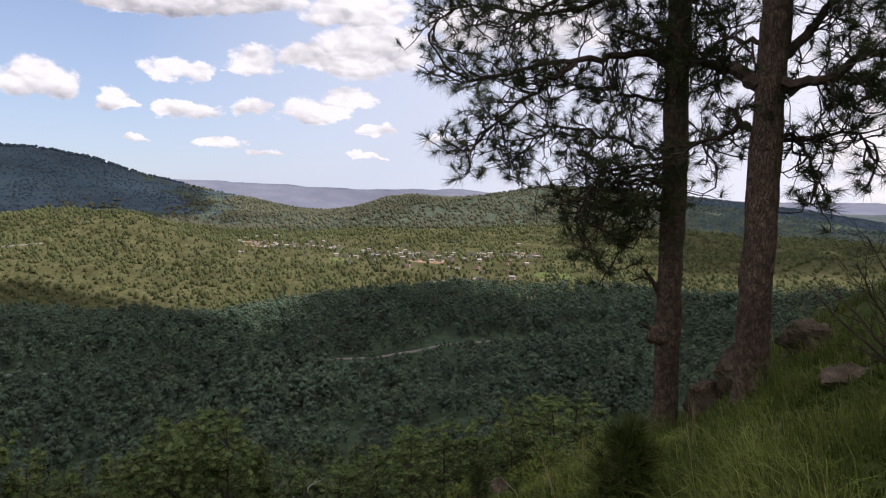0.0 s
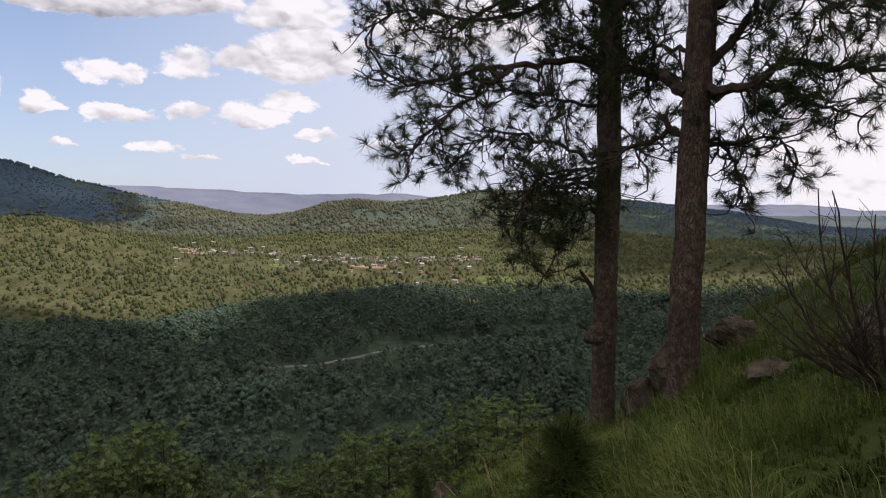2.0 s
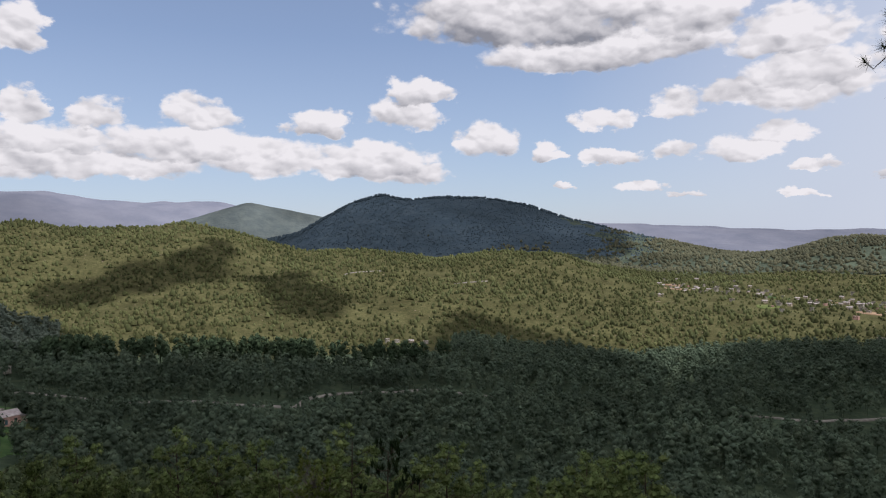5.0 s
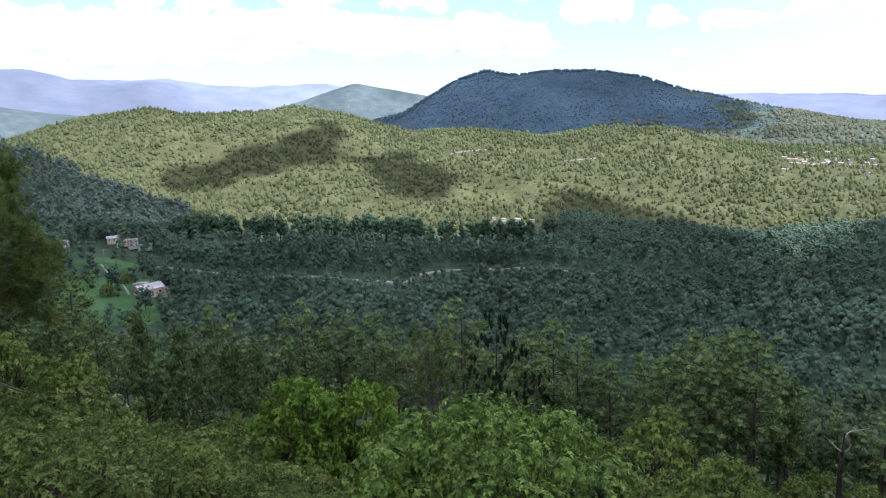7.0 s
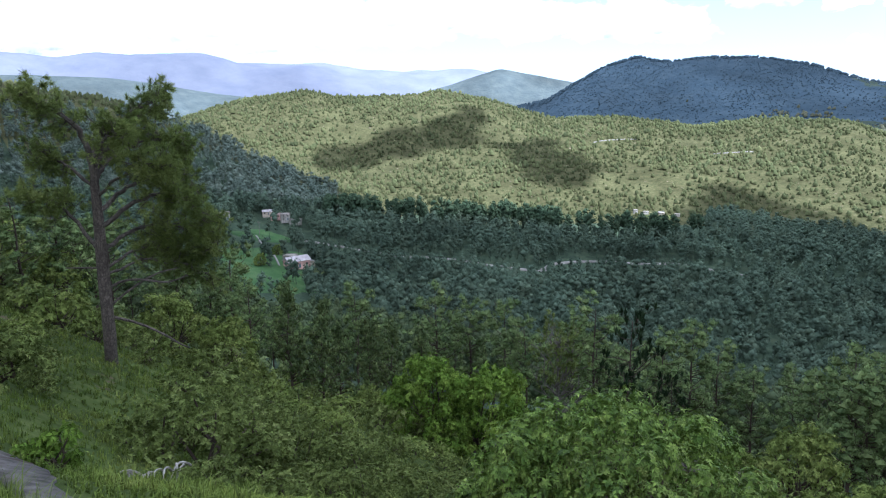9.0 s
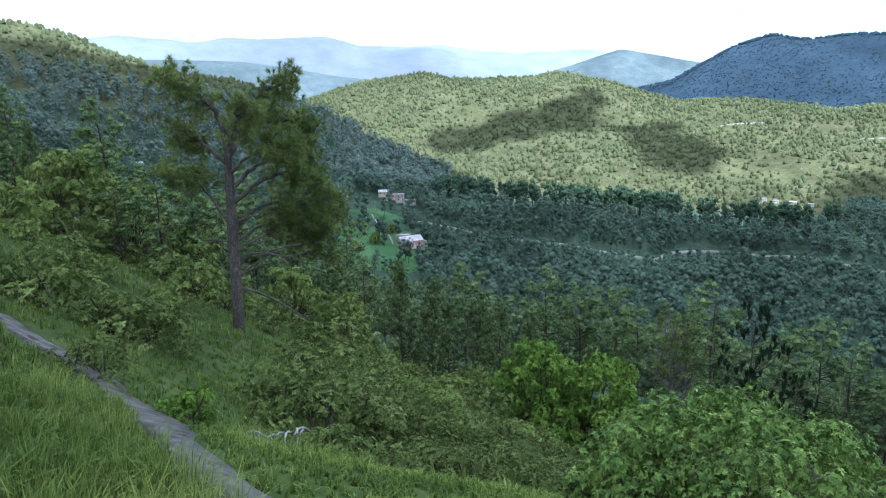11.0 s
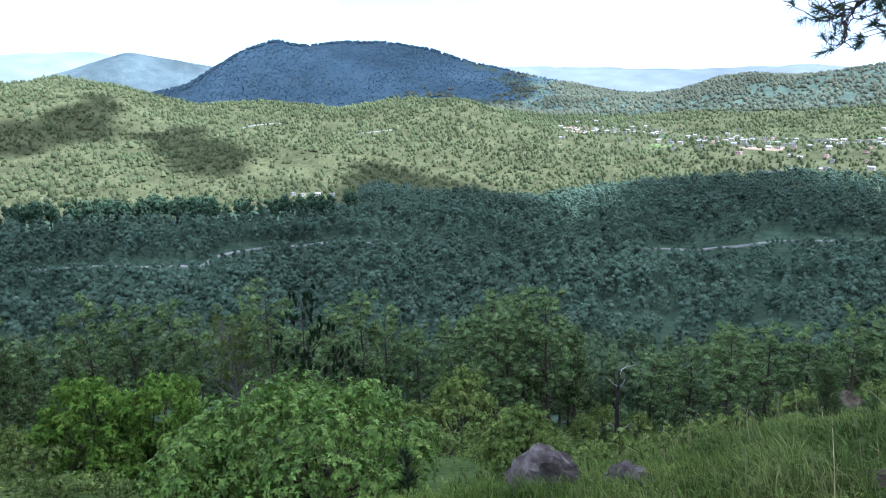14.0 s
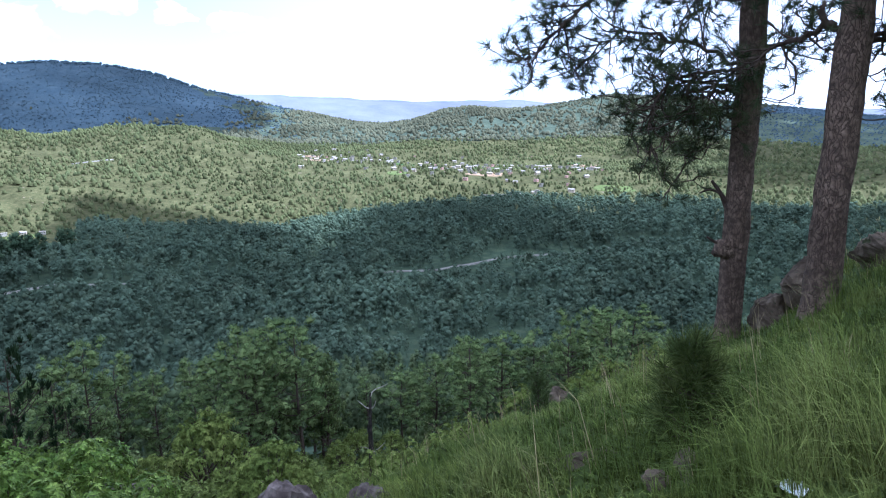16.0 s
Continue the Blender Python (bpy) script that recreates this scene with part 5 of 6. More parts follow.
# ---- broad-leaved trees and shrubs ----
def leafy(name, seed, wide, high, clumps, per, leaf, material, trunk_h=0.3, stems=1, ragged=0.3, under=1.12, broad=0.25, droop=0.1, tight=1.0):
    """A dome of leaf clumps on a short branching trunk; leaves are small folded blades."""
    rng, rs = random.Random(seed), np.random.RandomState(seed)
    ob = thing(name, 0, 0, 0, "", "")
    cen = []
    for i in range(clumps):
        u = (i + 0.5) / clumps
        th, ph = math.acos(1 - under * u), 2.399963 * i + rng.uniform(-0.4, 0.4)
        k = rng.uniform(1 - ragged, 1.05)
        cen.append((math.sin(th) * math.cos(ph) * wide * k * 0.82, math.sin(th) * math.sin(ph) * wide * k * 0.82, high * (trunk_h + (1 - trunk_h) * max(0.05, math.cos(th)) * k * 0.92)))
    cen = np.array(cen)
    wood = Soup()
    for sidx in range(stems):
        a = rng.uniform(0, 6.28)
        ox = np.array([math.cos(a), math.sin(a), 0]) * (0.12 * wide if stems > 1 else 0)
        fork = ox * 2 + np.array([rng.gauss(0, 0.05), rng.gauss(0, 0.05), high * trunk_h * 0.85])
        wood.add(*tube(smooth_line([ox - (0, 0, 0.25), ox * 1.4 + (0, 0, high * trunk_h * 0.4), fork], 7), np.linspace(0.045, 0.03, 7) * high ** 0.5 * 1.3 / stems**0.4, 6, 0.1, seed))
        for c in cen[sidx::stems][:: max(1, clumps // (22 if stems < 4 else 10))]:
            mid = fork * 0.5 + c * 0.5 + np.array([rng.gauss(0, 0.06), rng.gauss(0, 0.06), -0.06]) * wide
            wood.add(*tube(smooth_line([fork, mid, c], 4 if stems > 3 else 7), np.linspace(0.022, 0.006, 4 if stems > 3 else 7) * high ** 0.5 * 1.2, 3 if stems > 3 else 5))
    part("trunk", wood, M_BARK2, ob)
    whorl = 7
    m = clumps * per // whorl
    n = m * whorl
    rad = 0.29 * wide * (16 / clumps) ** 0.33 * tight
    d = rs.normal(0, 1, (m, 3)) * (1, 1, 0.8) + (0, 0, 0.45)
    d /= np.linalg.norm(d, axis=1, keepdims=True)
    C = cen[rs.randint(0, clumps, m)] + d * rad * rs.uniform(0.45 if tight == 1.0 else 0.75, 1.1, (m, 1))
    e1 = np.cross(d, rs.normal(0, 1, (m, 3)))
    e1 /= np.linalg.norm(e1, axis=1, keepdims=True)
    e2 = np.cross(d, e1)
    ang = (np.arange(whorl) * 2 * np.pi / whorl)[None] + rs.normal(0, 0.25, (m, whorl))
    out = np.cos(ang)[..., None] * e1[:, None] + np.sin(ang)[..., None] * e2[:, None] + 0.3 * d[:, None] + rs.normal(0, 0.16, (m, whorl, 3)) + (0, 0, -droop)
    out = (out / np.linalg.norm(out, axis=2, keepdims=True)).reshape(-1, 3)
    d, C = np.repeat(d, whorl, 0), np.repeat(C, whorl, 0)
    sd = np.cross(out, d + rs.normal(0, 0.2, (n, 3)))
    sd /= np.linalg.norm(sd, axis=1, keepdims=True) + 1e-9
    L = leaf * rs.uniform(0.7, 1.25, (n, 1))
    drop = np.array([0, 0, -0.22])
    V = np.stack([C, C + out * L * 0.5 + sd * L * broad, C + out * L + drop * L, C + out * L * 0.5 - sd * L * broad], 1).reshape(-1, 3)
    k = np.arange(n)[:, None] * 4
    T = np.concatenate([k + [0, 1, 2], k + [0, 2, 3]])
    part("crown", tri_mesh("crown", V, T, material), material, ob)
    return ob


def put(src, x, y, z, turn, k, label, category, group="", kz=None):
    m = pose(x, y, z, 0, 0, turn) @ Matrix.Diagonal((k, k, kz or k, 1))
    if not src.get("label"):
        ob = src
    else:
        ob = copy_thing(src, Matrix.Identity(4))
        for key in ("label", "category", "group"):
            if key in ob:
                del ob[key]
    ob.matrix_basis = m
    return tagged(ob, label, category, group)


def broadleaf():
    x, y, z = on_ground(39.4, 10.0)
    ob = leafy("tree", 5, 2.6, 2.62, 110, 300, 0.072, M_LEAF_A, 0.42, 1, 0.2, 0.74, 0.24, 0.15, 0.85)
    put(ob, x, y, z - 0.15, 20, 1.0, "low spreading tree with glossy drooping green leaves", "tree")
    x, y, z = on_ground(47.5, 9.4)
    ob = leafy("tree", 15, 1.2, 1.5, 40, 260, 0.068, M_LEAF_A, 0.3, 1, 0.25, 1.0, 0.24, 0.15, 0.85)
    put(ob, x, y, z - 0.1, 70, 1.0, "smaller low tree with glossy drooping green leaves", "tree")
    x, y, z = on_ground(55.6, 31)
    ob = leafy("tree", 6, 2.8, 4.9, 100, 300, 0.135, M_LEAF_B, 0.14, 3, 0.25)
    put(ob, x, y, z - 0.1, 0, 1.0, "round bright green leafy tree on the slope", "tree", "bright green trees")
    x, y, z = on_ground(50.4, 31)
    put(ob, x, y, z - 0.1, 120, 1.0, "round bright green leafy tree on the slope", "tree", "bright green trees")
    x, y, z = on_ground(25.4, 35)
    ob = leafy("tree", 7, 2.3, 4.4, 60, 210, 0.15, M_LEAF_D, 0.14, 2, 0.22)
    put(ob, x, y, z - 0.1, 0, 1.15, "rounded light green tree on the grassy slope", "tree", "rounded light green trees")
    x, y, z = on_ground(19.8, 17.5)
    ob2 = leafy("tree", 8, 1.3, 2.05, 50, 230, 0.095, M_LEAF_D, 0.16, 2, 0.2)
    put(ob2, x, y, z - 0.1, 0, 1.0, "small light green tree behind a grey boulder", "tree", "rounded light green trees")
    for az, r, k in ((29.5, 58, 0.8), (31.5, 52, 0.6), (14.2, 62, 0.7), (12.6, 66, 0.9), (9.6, 64, 0.75), (5, 50, 0.5), (69.4, 318, 1.5), (71.2, 300, 1.3), (68.0, 345, 1.4), (70.6, 352, 1.2), (67.6, 272, 1.1), (72.5, 40, 0.9), (76.5, 42, 1.0), (88, 42, 1.3), (84.5, 38, 0.9), (92, 38, 1.2), (61, 42, 0.55)):
        x, y, z = on_ground(az, r)
        put(ob, x, y, z - 0.1, az * 31, k, "rounded light green tree on the grassy slope", "tree", "rounded light green trees")
    # shrubs
    kinds = [leafy("shrub", 70 + i, 1.0, 1.1, 24, 62, 0.11, M_LEAF_C if i != 2 else M_LEAF_D, 0.15, 4, 0.4) for i in range(4)]
    fine = [leafy("shrub", 80 + i, 1.0, 1.05, 30, 90, 0.084, M_LEAF_C, 0.12, 5, 0.45) for i in range(3)]
    dense = [leafy("shrub", 87 + i, 1.0, 1.1, 48, 150, 0.05, M_LEAF_C, 0.1, 6, 0.35) for i in range(2)]
    rng = random.Random(8)
    g = "shrubs on the slope"
    big = [(75.3, 11.8, 1.75), (71, 15, 1.45), (78.6, 14.0, 0.8), (67.5, 14, 1.25), (63.5, 13.5, 1.2), (86.5, 17, 0.9), (73, 18.5, 1.0), (68, 19, 1.2), (60, 13, 1.1), (57, 14, 1.0), (62, 17.5, 1.2), (89, 14, 1.0), (66, 11, 0.8), (70, 11.6, 0.85), (56, 10.5, 0.8), (62, 10, 0.8), (91, 9, 0.7)]
    for i, (az, r, k) in enumerate(big):
        x, y, z = on_ground(az, r)
        put(dense[i % 2], x, y, z - 0.1, i * 77, k, "dense rounded shrub with small dull green leaves", "shrub", g, k * 0.8)
    n, tries = 0, 0
    spots = []
    while n < 330 and tries < 9000:
        tries += 1
        az = rng.uniform(2, 98)
        r = rng.uniform(8.5, 30) if rng.random() < 0.5 else rng.uniform(25, 78)
        if r < 12 and (az < 50 or az > 74) or (r < 26 and az < 30) or (7 < az < 15 and r > 45) or (az > 78 and r < 13) or (76.5 < az < 85 and 13 < r < 27):
            continue
        x, y = polar(az, r)
        gap = 0.8 if r < 28 else 2.4
        if any((x - p) ** 2 + (y - q) ** 2 < gap for p, q in spots):
            continue
        spots.append((x, y))
        n += 1
        k = rng.uniform(0.55, 1.15) * (1.0 if r < 28 else 1.6)
        put(kinds[rng.randint(0, 3)] if r > 21 else fine[rng.randint(0, 2)], x, y, float(height(x, y)) - 0.08, rng.uniform(0, 360), k, "small green shrub on the slope", "shrub", g, k * rng.uniform(0.6, 0.95))
    for az, r, k in ((-7, 9.2, 0.35), (-2, 9.0, 0.4), (2.5, 9.5, 0.45), (5, 11, 0.6), (8, 12, 0.7), (-9, 9.8, 0.4), (-12.5, 10, 0.35), (11, 14, 0.8), (3, 14, 0.8)):
        x, y, z = on_ground(az, r)
        put(kinds[2], x, y, z - 0.05, az * 50, k, "small yellow green shrub at the edge of the slope", "shrub", g)


def path_shrub():
    x, y, z = on_ground(84.4, 7.4)
    ob = leafy("shrub", 90, 0.33, 0.55, 16, 60, 0.06, M_LEAF_B, 0.1, 6, 0.3)
    put(ob, x, y, z - 0.05, 0, 1.0, "small bright green bush beside a stone path", "shrub", "shrubs on the slope")


path_shrub()
tall_pines()
pines_below()
leaning_pine()
broadleaf()


# ---- grass ----
def grass(name, places, blades, length, width, material, seed, label, lean=0.5, parts=2):
    """Tufts of bent blades at (x, y) places."""
    rs = np.random.RandomState(seed)
    P = np.asarray(places, float)
    m = len(P)
    z = height(P[:, 0], P[:, 1])
    B = np.concatenate([P, z[:, None]], 1)[:, None] + np.concatenate([rs.normal(0, 0.05, (m, blades, 2)), np.full((m, blades, 1), -0.02)], 2) * (length / 0.4)
    a = rs.uniform(0, 2 * np.pi, (m, blades))
    bend = rs.uniform(0.1, lean, (m, blades))
    L = length * rs.uniform(0.4, 1.15, (m, blades)) * (rs.uniform(0.55, 1.2, m) * (1 + 0.45 * fbm(P[:, 0] * 0.55, P[:, 1] * 0.55, 2, 12)))[:, None]
    d = np.stack([np.cos(a), np.sin(a), np.zeros_like(a)], -1)
    wind = np.array([-0.10, 0.06, 0])
    side = np.stack([-np.sin(a), np.cos(a), np.zeros_like(a)], -1) * (width * 0.5) * rs.uniform(0.6, 1.3, (m, blades, 1))
    mid = B + d * (bend * L * 0.3)[..., None] + wind * L[..., None] + np.array([0, 0, 1]) * (L * 0.62)[..., None]
    tip = B + d * (bend * L)[..., None] + 2.2 * wind * L[..., None] + np.array([0, 0, 1]) * (L * (1.0 - 0.35 * bend))[..., None]
    V = np.stack([B - side, B + side, mid + side * 0.7, mid - side * 0.7, tip], 2).reshape(-1, 3)
    k = np.arange(m * blades)[:, None] * 5
    T = np.concatenate([k + [0, 1, 2], k + [0, 2, 3], k + [3, 2, 4]])
    tagged(new(name, tri_mesh(name, V, T, material)), label, "grass", kind="stuff")


def grow_grass():
    rs = np.random.RandomState(3)

    def fan(n, az0, az1, r0, r1):
        az, r = rs.uniform(az0, az1, n), np.sqrt(rs.uniform(r0**2, r1**2, n))
        return np.stack([-np.sin(np.radians(az)) * r, np.cos(np.radians(az)) * r], -1), az, r

    def path_gap(az, r, w):
        return (np.abs(az - np.interp(r, [2.0, 2.6, 3.3, 4.2, 5.4, 7.2, 9.0, 11.0], [54, 65, 75.5, 82, 85.4, 87.5, 91, 97])) * r * 0.01745 < w) & (r < 11.2)

    def clear(az, r):
        """Worn ground round the young pine, the slabs and the stones."""
        c = (np.abs(az + 13.4) < 3.6) & (np.abs(r - 3.9) < 0.5)
        return c | ((np.abs(az + 7.6) < 3.4) & (np.abs(r - 4.4) < 0.45)) | ((np.abs(az + 21.2) < 4.5) & (np.abs(r - 3.3) < 0.55)) | ((np.abs(az + 4.5) < 2.0) & (np.abs(r - 7.0) < 0.6))

    p, az, r = fan(2800, -62, -16.5, 1.9, 13.5)
    den = fbm(p[:, 0] * 0.8, p[:, 1] * 0.8, 3, 4)
    bare = ((az < -28) & (r < 5.2)) | (rs.uniform(0, 1, len(r)) < 0.12) | clear(az, r)
    keep = (den > 0.05) & ~bare
    grass("grass", p[keep], 22, 0.3, 0.005, M_GRASS, 5, "long fine green grass on the steep slope", 1.15)
    p, az, r = fan(2600, -18, 16, 1.9, 13.5)
    den = fbm(p[:, 0] * 1.1, p[:, 1] * 1.1, 3, 14)
    keep = (den > 0.05) & ~clear(az, r) & (r > 4.2)
    grass("grass", p[keep], 22, 0.1, 0.006, M_GRASS, 15, "clumps of fine green grass on the edge", 1.2)
    p, az, r = fan(6000, -62, 4, 1.6, 8)
    keep = ~((np.abs(az + 21.2) < 3) & (np.abs(r - 3.45) < 0.3))
    grass("weeds", p[keep], 9, 0.10, 0.011, M_GRASS, 16, "low weeds and grass on trodden earth", 1.1)
    p, az, r = fan(7600, -30, 18, 1.6, 13)
    keep = ~clear(az, r) | (rs.uniform(0, 1, len(r)) < 0.35)
    grass("short_grass", p[keep], 12, 0.095, 0.006, M_GRASS, 6, "short green grass and weeds between tufts", 1.0)
    p, az, r = fan(2600, -26, 16, 2.2, 12)
    keep = ~clear(az, r) & (fbm(p[:, 0] * 0.7, p[:, 1] * 0.7, 3, 44) > 0.1)
    grass("short_grass", p[keep], 14, 0.1, 0.006, M_YGRASS, 36, "patches of yellow green grass between tufts", 1.0)
    p, az, r = fan(3000, 3, 42, 3.2, 9)
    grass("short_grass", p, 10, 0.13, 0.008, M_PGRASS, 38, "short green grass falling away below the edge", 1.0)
    p, az, r = fan(6500, 70, 101, 6, 30)
    p = p[~path_gap(az, r, 0.5)]
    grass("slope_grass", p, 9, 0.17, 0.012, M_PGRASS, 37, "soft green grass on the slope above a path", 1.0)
    # a few thick tufts stand by themselves
    tufts = []
    for az0, r0, n, sp in ((1.5, 4.1, 26, 0.2), (-1.0, 4.4, 14, 0.16), (-10, 4.2, 12, 0.14), (-18.5, 3.8, 30, 0.2), (-5.5, 4.5, 10, 0.14), (3.4, 6.6, 16, 0.2), (-20.5, 4.6, 26, 0.24), (6.5, 4.4, 12, 0.18)):
        x0, y0 = polar(az0, r0)
        tufts += [(x0 + rs.normal(0, sp), y0 + rs.normal(0, sp)) for _ in range(n)]
    grass("grass", tufts, 34, 0.22, 0.005, M_GRASS, 25, "thick tufts of long green grass", 1.1)
    tufts = []
    for az0, r0, n, sp in ((-18.8, 3.7, 22, 0.14), (-21.5, 4.4, 22, 0.18), (-24.5, 4.0, 26, 0.2), (-26.5, 5.0, 26, 0.25), (-22.5, 5.6, 22, 0.25), (-29, 5.8, 20, 0.25), (-25, 3.0, 14, 0.14)):
        x0, y0 = polar(az0, r0)
        tufts += [(x0 + rs.normal(0, sp), y0 + rs.normal(0, sp)) for _ in range(n)]
    grass("grass", tufts, 36, 0.42, 0.005, M_GRASS, 26, "arching tufts of very long fine grass", 1.3)
    x0, y0 = polar(1.3, 4.2)
    grass("grass", [(x0 + rs.normal(0, 0.16), y0 + rs.normal(0, 0.16)) for _ in range(26)], 26, 0.27, 0.007, M_YGRASS, 17, "yellow green grass tuft on the slope", 0.9)
    p, az, r = fan(2600, -180, 180, 0.5, 4.5)
    p = p[(np.abs(r - 2.0) > 0.35) & ((az < -62) | (az > 104) | (r < 1.6))]
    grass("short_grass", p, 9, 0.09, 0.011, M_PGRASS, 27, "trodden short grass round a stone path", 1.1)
    p, az, r = fan(170, -40, 12, 3.4, 11)
    grass("dry_grass", p, 3, 0.5, 0.005, M_STRAW, 7, "pale dry grass stalks among green grass", 0.6)
    p, az, r = fan(3600, 50, 104, 1.8, 9)
    p = p[~path_gap(az, r, 0.2)]
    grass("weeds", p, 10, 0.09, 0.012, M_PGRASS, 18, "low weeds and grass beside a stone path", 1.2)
    p, az, r = fan(900, 80, 106, 1.9, 6.5)
    p = p[~path_gap(az, r, 0.24) & (az > np.interp(r, [2.0, 3.3, 4.2, 5.4], [70, 76, 82, 85]))]
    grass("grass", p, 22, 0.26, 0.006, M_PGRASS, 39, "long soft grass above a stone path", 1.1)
    p, az, r = fan(1300, 62, 104, 2.0, 15)
    p = p[~path_gap(az, r, 0.75) & ((r > 9) | (rs.uniform(0, 1, len(r)) < 0.3))]
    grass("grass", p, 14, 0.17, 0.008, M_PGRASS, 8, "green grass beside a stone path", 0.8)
    p, az, r = fan(9000, 0, 102, 6.0, 64)
    p = p[~path_gap(az, r, 0.55) & ((r < 40) | (rs.uniform(0, 1, len(r)) < 0.7))]
    grass("slope_grass", p, 6, 0.24, 0.03, M_GRASS, 9, "green grass and weeds between shrubs on the slope", 0.9)
    p, az, r = fan(2600, -30, 12, 9.0, 30)
    grass("slope_grass", p, 9, 0.13, 0.014, M_GRASS, 10, "green grass falling away over the edge", 0.9)


# ---- rocks ----
def rock(seed, sx, sy, sz, material, x, y, z, turn, label, rings=20, seg=30, cuts=15):
    rng = random.Random(seed)
    planes = []
    for _ in range(cuts):
        n = np.array([rng.gauss(0, 1), rng.gauss(0, 1), rng.gauss(0.1, 0.8)])
        planes.append((n / np.linalg.norm(n), rng.uniform(0.5, 0.9)))
    v, t = lumpy_ball(rng, rings, seg, 0.22)
    for n, o in planes:
        dlt = np.maximum(v @ n - o, 0)
        v = v - dlt[:, None] * n * 0.9
    v = v * (1 + np.array([[0.18 * noise.noise(Vector(q * 2.6)) + 0.16 * abs(noise.noise(Vector(q * 5.5))) + 0.1 * noise.noise(Vector(q * 13.0))] for q in v]))
    ob = new("rock", tri_mesh("rock", v * (sx, sy, sz), t, material, False))
    ob.matrix_basis = pose(x, y, z, 0, 0, turn)
    return tagged(ob, label, "rock", "rocks on the slope")


def rocks():
    def at(seed, az, r, sx, sy, sz, material, label, lift=0.0, turn=None):
        x, y, z = on_ground(az, r)
        rock(seed, sx, sy, sz, material, x, y, z + lift, az * 13 if turn is None else turn, label)

    at(1, 17.4, 5.3, 0.36, 0.3, 0.42, M_ROCK_G, "pointed grey boulder half sunk in grass", -0.06, 20)
    at(2, 11.4, 5.0, 0.24, 0.2, 0.2, M_ROCK_G, "small grey boulder beside a larger one", -0.05)
    at(3, -20.6, 9.6, 0.42, 0.3, 0.3, M_ROCK, "brown rock ledge behind a pine trunk", 0.12, 60)
    at(4, -22.6, 9.6, 0.34, 0.32, 0.42, M_ROCK, "tall brown boulder between two pines", 0.22, 10)
    at(5, -27.3, 9.4, 0.42, 0.35, 0.26, M_ROCK, "brown rock ledge beside a thick pine", 0.12, 100)
    at(6, -29.6, 7.4, 0.4, 0.22, 0.09, M_ROCK, "flat brown slab in the grass", 0.02, 40)
    at(7, -37.2, 7.2, 0.42, 0.35, 0.24, M_ROCK, "pinkish brown boulder behind a bare bush", 0.05, 70)
    at(8, -42.6, 6.5, 0.3, 0.3, 0.28, M_ROCK, "pinkish brown boulder beside a bare bush", 0.1, 0)
    at(9, -42.0, 10.6, 0.9, 0.8, 0.45, M_ROCK, "big smooth dark rock on the crest", -0.36, 30)
    at(10, -11.9, 3.85, 0.09, 0.07, 0.05, M_ROCK, "small brown stone in the grass", 0.03)
    at(11, -14.2, 4.05, 0.26, 0.08, 0.045, M_ROCK, "thin stone slab at the foot of a young pine", 0.03, 80)
    at(12, -7.6, 4.5, 0.42, 0.16, 0.06, M_ROCK, "flat stone half covered by grass", -0.02, 10)
    at(13, 33.0, 44, 1.7, 1.0, 0.7, M_ROCK_G, "grey boulder among shrubs on the slope", 0.7, 10)
    at(14, 30.6, 46, 2.0, 1.2, 0.7, M_ROCK_G, "grey boulder among shrubs on the slope", 0.7, 50)
    at(15, -5.2, 9.0, 0.22, 0.2, 0.2, M_ROCK, "dark stone at the edge of the slope", 0.05)
    at(16, 63.5, 300, 5, 4, 2.4, M_ROCK_G, "pale rock outcrop below a farmhouse", 0.5)
    at(17, 61.8, 292, 4, 3, 2.0, M_ROCK_G, "pale rock outcrop below a farmhouse", 0.5)


def strip(name, line, width, material, label, category, lift=0.04, step=0.5, wob=0.15, seed=0, thick=0.06):
    """A path that follows the ground along a line of (bearing, distance), with thickness at its edges."""
    P = np.array([polar(a, r) for a, r in line])
    seg = np.linalg.norm(np.diff(P, axis=0), axis=1)
    s = np.concatenate([[0], np.cumsum(seg)])
    u = np.arange(0, s[-1], step)
    C = np.stack([np.interp(u, s, P[:, 0]), np.interp(u, s, P[:, 1])], -1)
    for _ in range(3):
        C[1:-1] = 0.25 * C[:-2] + 0.5 * C[1:-1] + 0.25 * C[2:]
    T = np.gradient(C, axis=0)
    T /= np.linalg.norm(T, axis=1, keepdims=True) + 1e-9
    Nn = np.stack([-T[:, 1], T[:, 0]], -1)
    w = width * 0.5 * (1 + wob * lattice(u / (width * 1.1), 0 * u + seed, seed))
    rows = []
    for k, dz in ((-1.12, -thick * 2), (-1, lift), (0, lift + 0.01), (1, lift), (1.12, -thick * 2)):
        q = C + Nn * (k * w * (1 + 0.1 * lattice(u / (width * 0.6) + 7 * k, 0 * u, 3)))[:, None]
        rows.append(np.concatenate([q, (height(q[:, 0], q[:, 1]) + dz)[:, None]], 1))
    V = np.stack(rows, 1)
    n = len(u)
    idx = np.arange(n * 5).reshape(n, 5)
    a, b, c, d = idx[:-1, :-1], idx[:-1, 1:], idx[1:, 1:], idx[1:, :-1]
    Tr = np.concatenate([np.stack([a, b, c], -1).reshape(-1, 3), np.stack([a, c, d], -1).reshape(-1, 3)])
    Tr = Tr[:, ::-1]
    return tagged(new(name, tri_mesh(name, V.reshape(-1, 3), Tr, material, True)), label, category, kind="structure")


